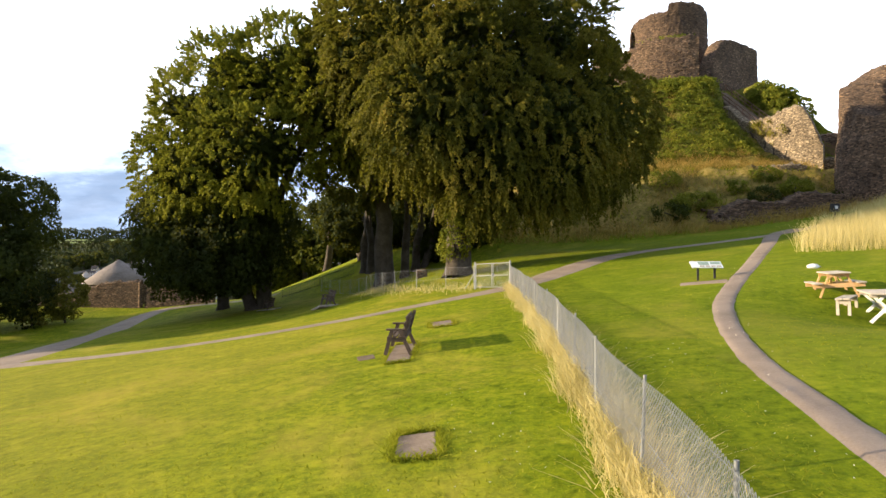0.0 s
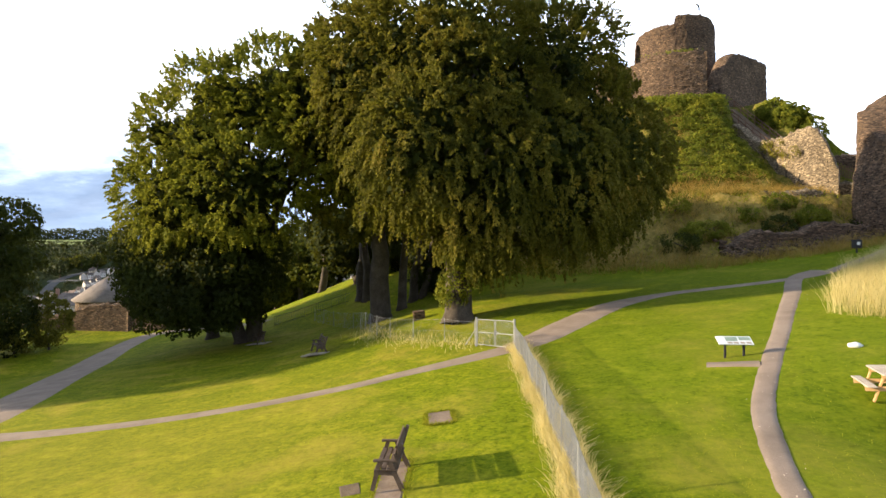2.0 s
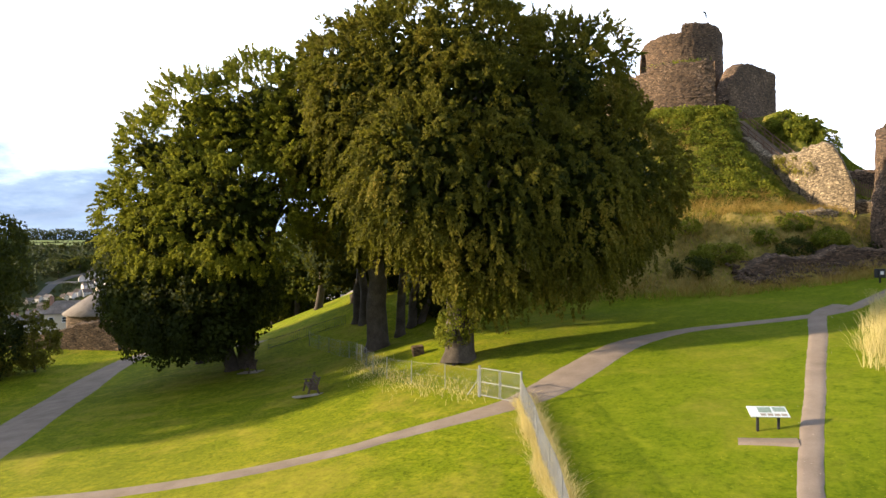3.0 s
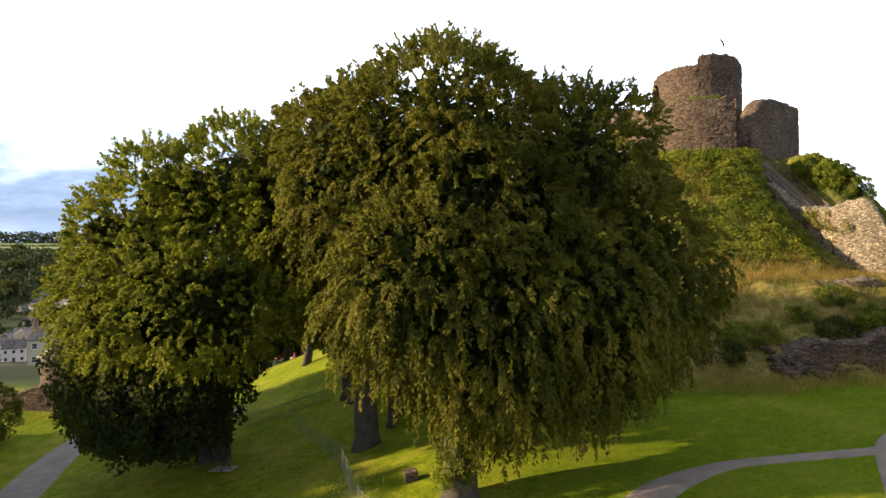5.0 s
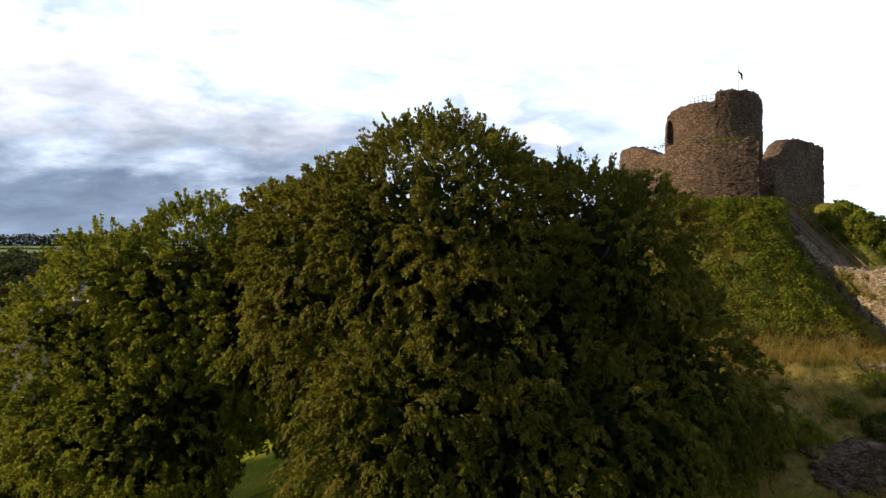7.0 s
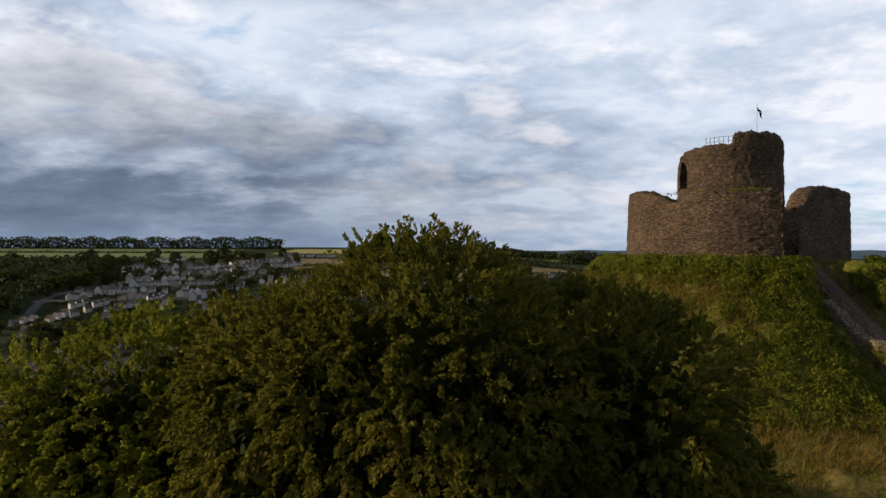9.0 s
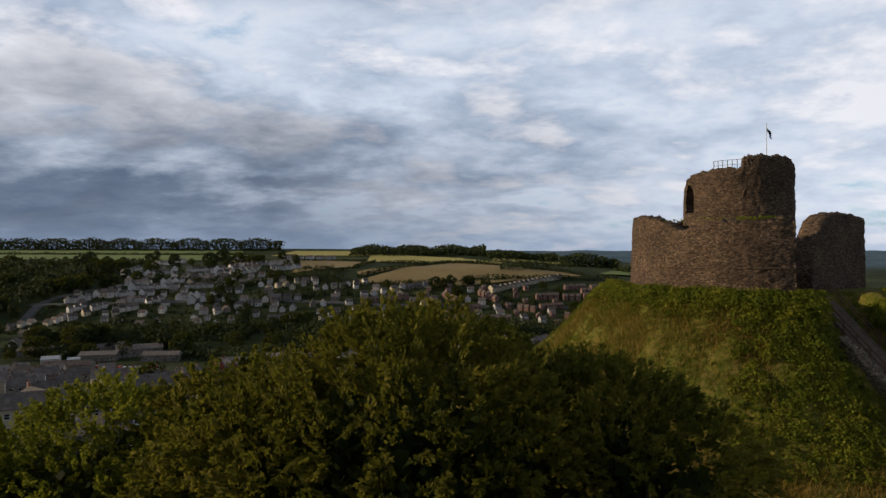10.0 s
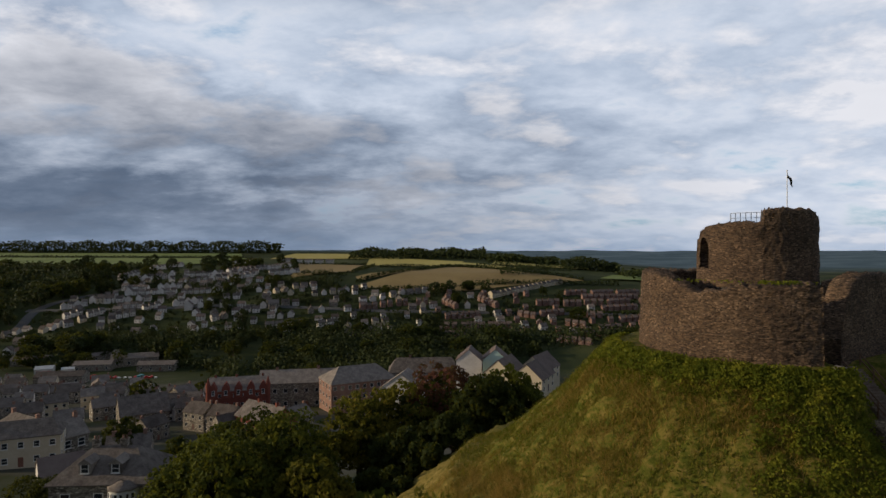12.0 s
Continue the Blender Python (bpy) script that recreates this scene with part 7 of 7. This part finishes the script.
def plant_valley():
    rng = random.Random(100)
    kinds = [
        town_tree("dark rounded tree among the houses", "dark_leaf", [(0, 0, 5.5, 4, 4, 4.2), (1.5, 1, 7.5, 2.8, 2.8, 2.8)], 101),
        town_tree("mid-green tree among gardens", "wood_leaf", [(0, 0, 5, 3.4, 3.4, 3.8), (-1.4, 0.5, 6.5, 2.4, 2.4, 2.6)], 102),
        town_tree("broad dark tree in the valley", "dark_leaf", [(0, 0, 5, 5.2, 4.6, 4.4), (2.4, 0, 5, 3.4, 3.2, 3.2)], 103),
    ]
    spots = []
    # wooded strip along the valley floor and below the estate
    for k in range(60):
        spots.append((rng.uniform(-300, 60), rng.uniform(400, 470)))
    for k in range(26):
        spots.append((rng.uniform(-290, -100), rng.uniform(369, 410)))
    for k in range(12):
        spots.append((rng.uniform(-120, 30), rng.uniform(265, 400)))
    for k in range(190):
        spots.append((rng.uniform(-340, 150), rng.uniform(480, 640)))
    for k in range(25):
        spots.append((rng.uniform(-460, -330), rng.uniform(470, 760)))
    for k in range(30):
        spots.append((rng.uniform(-230, -90), rng.uniform(180, 345)))
    for k in range(12):
        spots.append((rng.uniform(-20, 160), rng.uniform(270, 465)))
    for k in range(60):
        spots.append((rng.uniform(-340, -90), rng.uniform(560, 780)))
    for k in range(18):
        spots.append((rng.uniform(-160, -100), rng.uniform(560, 640)))
    for x, y in spots:
        if -225 < x < -95 and 215 < y < 368 or x > -150 and y > 572 or any(abs(x - hx) < 5 and -4 < hy - y < 20 for hx, hy in HOMES):
            continue
        place(rng.choice(kinds), x, y, rng.uniform(0, 360), rng.uniform(0.7, 1.35))


plant_valley()


def near_wood():
    """Trees below the mound, between the castle and the town."""
    rng = random.Random(110)
    for k, (x, y, top, leaf, label) in enumerate([
        (-27.5, 93, 6.0, "park_leaf", "bright green tree below the castle"), (-27, 103, 7.0, "park_leaf", "leafy green tree beside the villa"), (-21, 92, 9.6, "park_leaf", "green rounded tree below the castle"),
        (-16, 97, 11.0, "park_leaf", "broad green tree below the castle"), (-9, 105, 11.0, "beech_leaf", "olive-green tree below the mound"), (-4, 109, 11.8, "beech_leaf", "tall olive tree below the mound"),
        (1.5, 114, 13.6, "copper_leaf", "copper beech with dark purple leaves"), (7.5, 106, 13.8, "dark_leaf", "dark tree behind the mound"), (11, 110, 13.6, "park_leaf", "green leafy tree behind the mound"),
        (-24, 112, 7.0, "dark_leaf", "dark tree above the town"), (-31, 120, 3.0, "dark_leaf", "dark low tree above the town"), (-44, 132, -3.0, "dark_leaf", "dark tree between the houses"),
        (-12, 90, 8.0, "beech_leaf", "olive-green tree below the castle"), (-4, 91, 6.5, "dark_leaf", "dark spreading tree at the foot of the mound"), (0.5, 94, 8.0, "dark_leaf", "dark leafy tree beside the mound"), (-3, 97, 9.0, "dark_leaf", "dark tree at the foot of the mound"), (3, 101, 10.0, "dark_leaf", "dark leafy tree at the foot of the mound"), (-64, 152, -5.0, "dark_leaf", "dark tree in a garden"),
        (-33, 107, 2.0, "dark_leaf", "dark shrubby tree beside the villa"), (-26, 98, 7.5, "park_leaf", "bright leafy tree below the castle")]):
        z = ground_z(x, y)
        h = top - z
        r = min(h * 0.36, 4.0 + rng.uniform(0, 1.0))
        big_tree("tree", label, (x, y), (x, y, z + h * 0.6), [(x, y, z + h - r, r, r, r), (x + 2, y - 1.5, z + h * 0.5, r * 0.85, r * 0.85, h * 0.27), (x - 2, y + 1, z + h * 0.45, r * 0.9, r * 0.85, h * 0.28)], 0.4, leaf, 6500, 0.46, 0.9, 0.2, 120 + k, 5, group="trees below the castle")


near_wood()


def woodland(name, label, boxes, size, seed):
    """Far woods and hedges: many clumps of foliage, uneven along the top."""
    rng = np.random.default_rng(seed)
    cs = []
    for x0, y0, x1, y1, wide, tall, n in boxes:
        t = rng.random(n)
        crown = rng.integers(0, max(2, int(np.hypot(x1 - x0, y1 - y0) / 7)), n)
        k = crown / max(1, crown.max())
        t = np.clip(k + rng.normal(size=n) * 3.0 / max(10, np.hypot(x1 - x0, y1 - y0)), 0, 1)
        h = tall * (0.62 + 0.38 * np.abs(np.sin(crown * 12.9898))) * rng.random(n) ** 0.9
        x, y = x0 + (x1 - x0) * t, y0 + (y1 - y0) * t + rng.normal(size=n) * wide
        cs.append(np.stack([x, y, height(x, y) + h], 1))
    c = np.concatenate(cs)
    return tagged(new(name, leaf_mesh(name, c, rng.normal(size=c.shape), size, size * 0.8, M["wood_leaf"], seed, np.array([[-0.3, -0.5, 0.8]]) + 0 * c)), label, "woodland", kind="stuff")


woodland("far_wood", "belt of dark trees along the skyline", [
    (-1100, 980, -250, 965, 9, 19, 15000), (-125, 880, 60, 880, 18, 13, 5000), (60, 830, 150, 830, 12, 11, 2500), (150, 780, 215, 775, 8, 16, 1500), (200, 700, 420, 730, 15, 9, 2500), (-700, 715, -330, 700, 16, 5, 5000), (-900, 690, -420, 640, 35, 7, 9000), (-470, 620, -335, 560, 30, 9, 6000), (-460, 520, -340, 470, 25, 9, 4000)], 3.2, 131)
woodland("valley_wood", "dark woodland filling the valley below the estate", [
    (-260, 432, -130, 440, 12, 7, 4500), (-110, 430, 60, 432, 18, 10, 9000), (-105, 385, 40, 392, 18, 10, 8000), (-70, 330, 40, 345, 22, 10, 8000), (20, 440, 170, 448, 10, 8, 4000), (-120, 362, -88, 300, 9, 9, 3000), (-80, 285, 30, 290, 12, 9, 4000), (-150, 266, -85, 258, 4, 6, 1800), (-250, 396, -215, 372, 5, 5, 900), (-150, 384, -120, 372, 5, 6, 900)], 1.9, 134)
woodland("field_hedge", "dark hedges between the far fields", [
    (-80, 570, 60, 592, 1.5, 3.5, 900), (12, 724, 140, 628, 2, 4, 1400), (-80, 604, 10, 722, 2, 4, 1300), (-92, 655, -78, 735, 2, 4, 500), (-70, 725, 40, 712, 2, 4, 1000), (-780, 876, -260, 858, 3, 4, 2400), (60, 640, 110, 660, 6, 9, 900), (40, 715, 150, 735, 5, 7, 1200), (-190, 760, -90, 752, 2, 3, 700), (20, 590, 170, 612, 2, 5, 1200)], 1.6, 132)
woodland("estate_hedge", "garden hedges and shrubs between the houses", [
    (-310, 506, -230, 510, 2, 2, 900), (-295, 540, -240, 546, 2, 2, 800), (-225, 548, -190, 552, 2, 2, 600), (-280, 585, -200, 594, 5, 3, 1500), (-150, 530, -100, 538, 4, 3, 900), (-100, 490, -40, 496, 4, 3, 1200), (-30, 498, 0, 500, 3, 3, 900), (40, 508, 74, 508, 3, 3, 900), (80, 512, 160, 506, 2, 2, 900), (-190, 530, -160, 590, 6, 5, 1800), (-150, 600, -100, 590, 5, 6, 1500)], 1.3, 133)


def garden_shrubs():
    """Shrubs and small trees in the gardens, clear of the house fronts."""
    rng = np.random.default_rng(136)
    cs, fs = [], []
    x, y = rng.uniform(-330, 175, 2600), rng.uniform(440, 650, 2600)
    homes = np.array(HOMES)
    for k in range(len(x)):
        if x[k] > -95 and y[k] > 566 or x[k] < -310 + 0.2 * (y[k] - 500):
            continue
        near = (np.abs(homes[:, 0] - x[k]) < 4.0) & (homes[:, 1] - y[k] > -6.5) & (homes[:, 1] - y[k] < 3)
        ahead = (np.abs(homes[:, 0] - x[k]) < 4.5) & (homes[:, 1] - y[k] >= 3) & (homes[:, 1] - y[k] < 14)
        if near.any():
            continue
        r = rng.uniform(0.7, 1.1) if ahead.any() else rng.uniform(1.0, 2.6)
        d = unit_vectors(rng, 34)
        cs.append(np.array([x[k], y[k], height(x[k], y[k]) + r * 0.9]) + d * r * rng.uniform(0.7, 1.05, (34, 1)))
        fs.append(d)
    c, f = np.concatenate(cs), np.concatenate(fs)
    tagged(new("garden_shrubs", leaf_mesh("garden_shrubs", c, rng.normal(size=c.shape), 0.95, 0.8, M["wood_leaf"], 137, f)), "dark garden shrubs and small trees between the houses", "shrubs", kind="stuff")


garden_shrubs()


def distant_hills():
    """Far moorland along the horizon, with haze painted into its colour, out of reach of any shift as the camera moves.
    """
    x = np.linspace(-4200, 4700, 260)
    rng = np.random.default_rng(140)
    rows = []
    for k, (y, base, amp) in enumerate(((3300, 2, 5), (3900, 10, 6), (4500, 19, 6))):
        top = base + amp * np.sin(x / (430 + 90 * k) + k) * np.cos(x / 1100 + 2 * k) + rng.normal(size=len(x)) * 0.4
        rows.append(np.stack([x, np.full_like(x, y), np.full_like(x, -60)], 1))
        rows.append(np.stack([x, np.full_like(x, y + 60), top], 1))
        rows.append(np.stack([x, np.full_like(x, y + 500), top - 30], 1))
    v = np.stack(rows, 1)
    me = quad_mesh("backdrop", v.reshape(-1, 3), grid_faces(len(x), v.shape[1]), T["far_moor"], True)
    tagged(new("backdrop", me), "hills along the far horizon, haze painted into their blue-grey colour", "hills", kind="structure")


distant_hills()
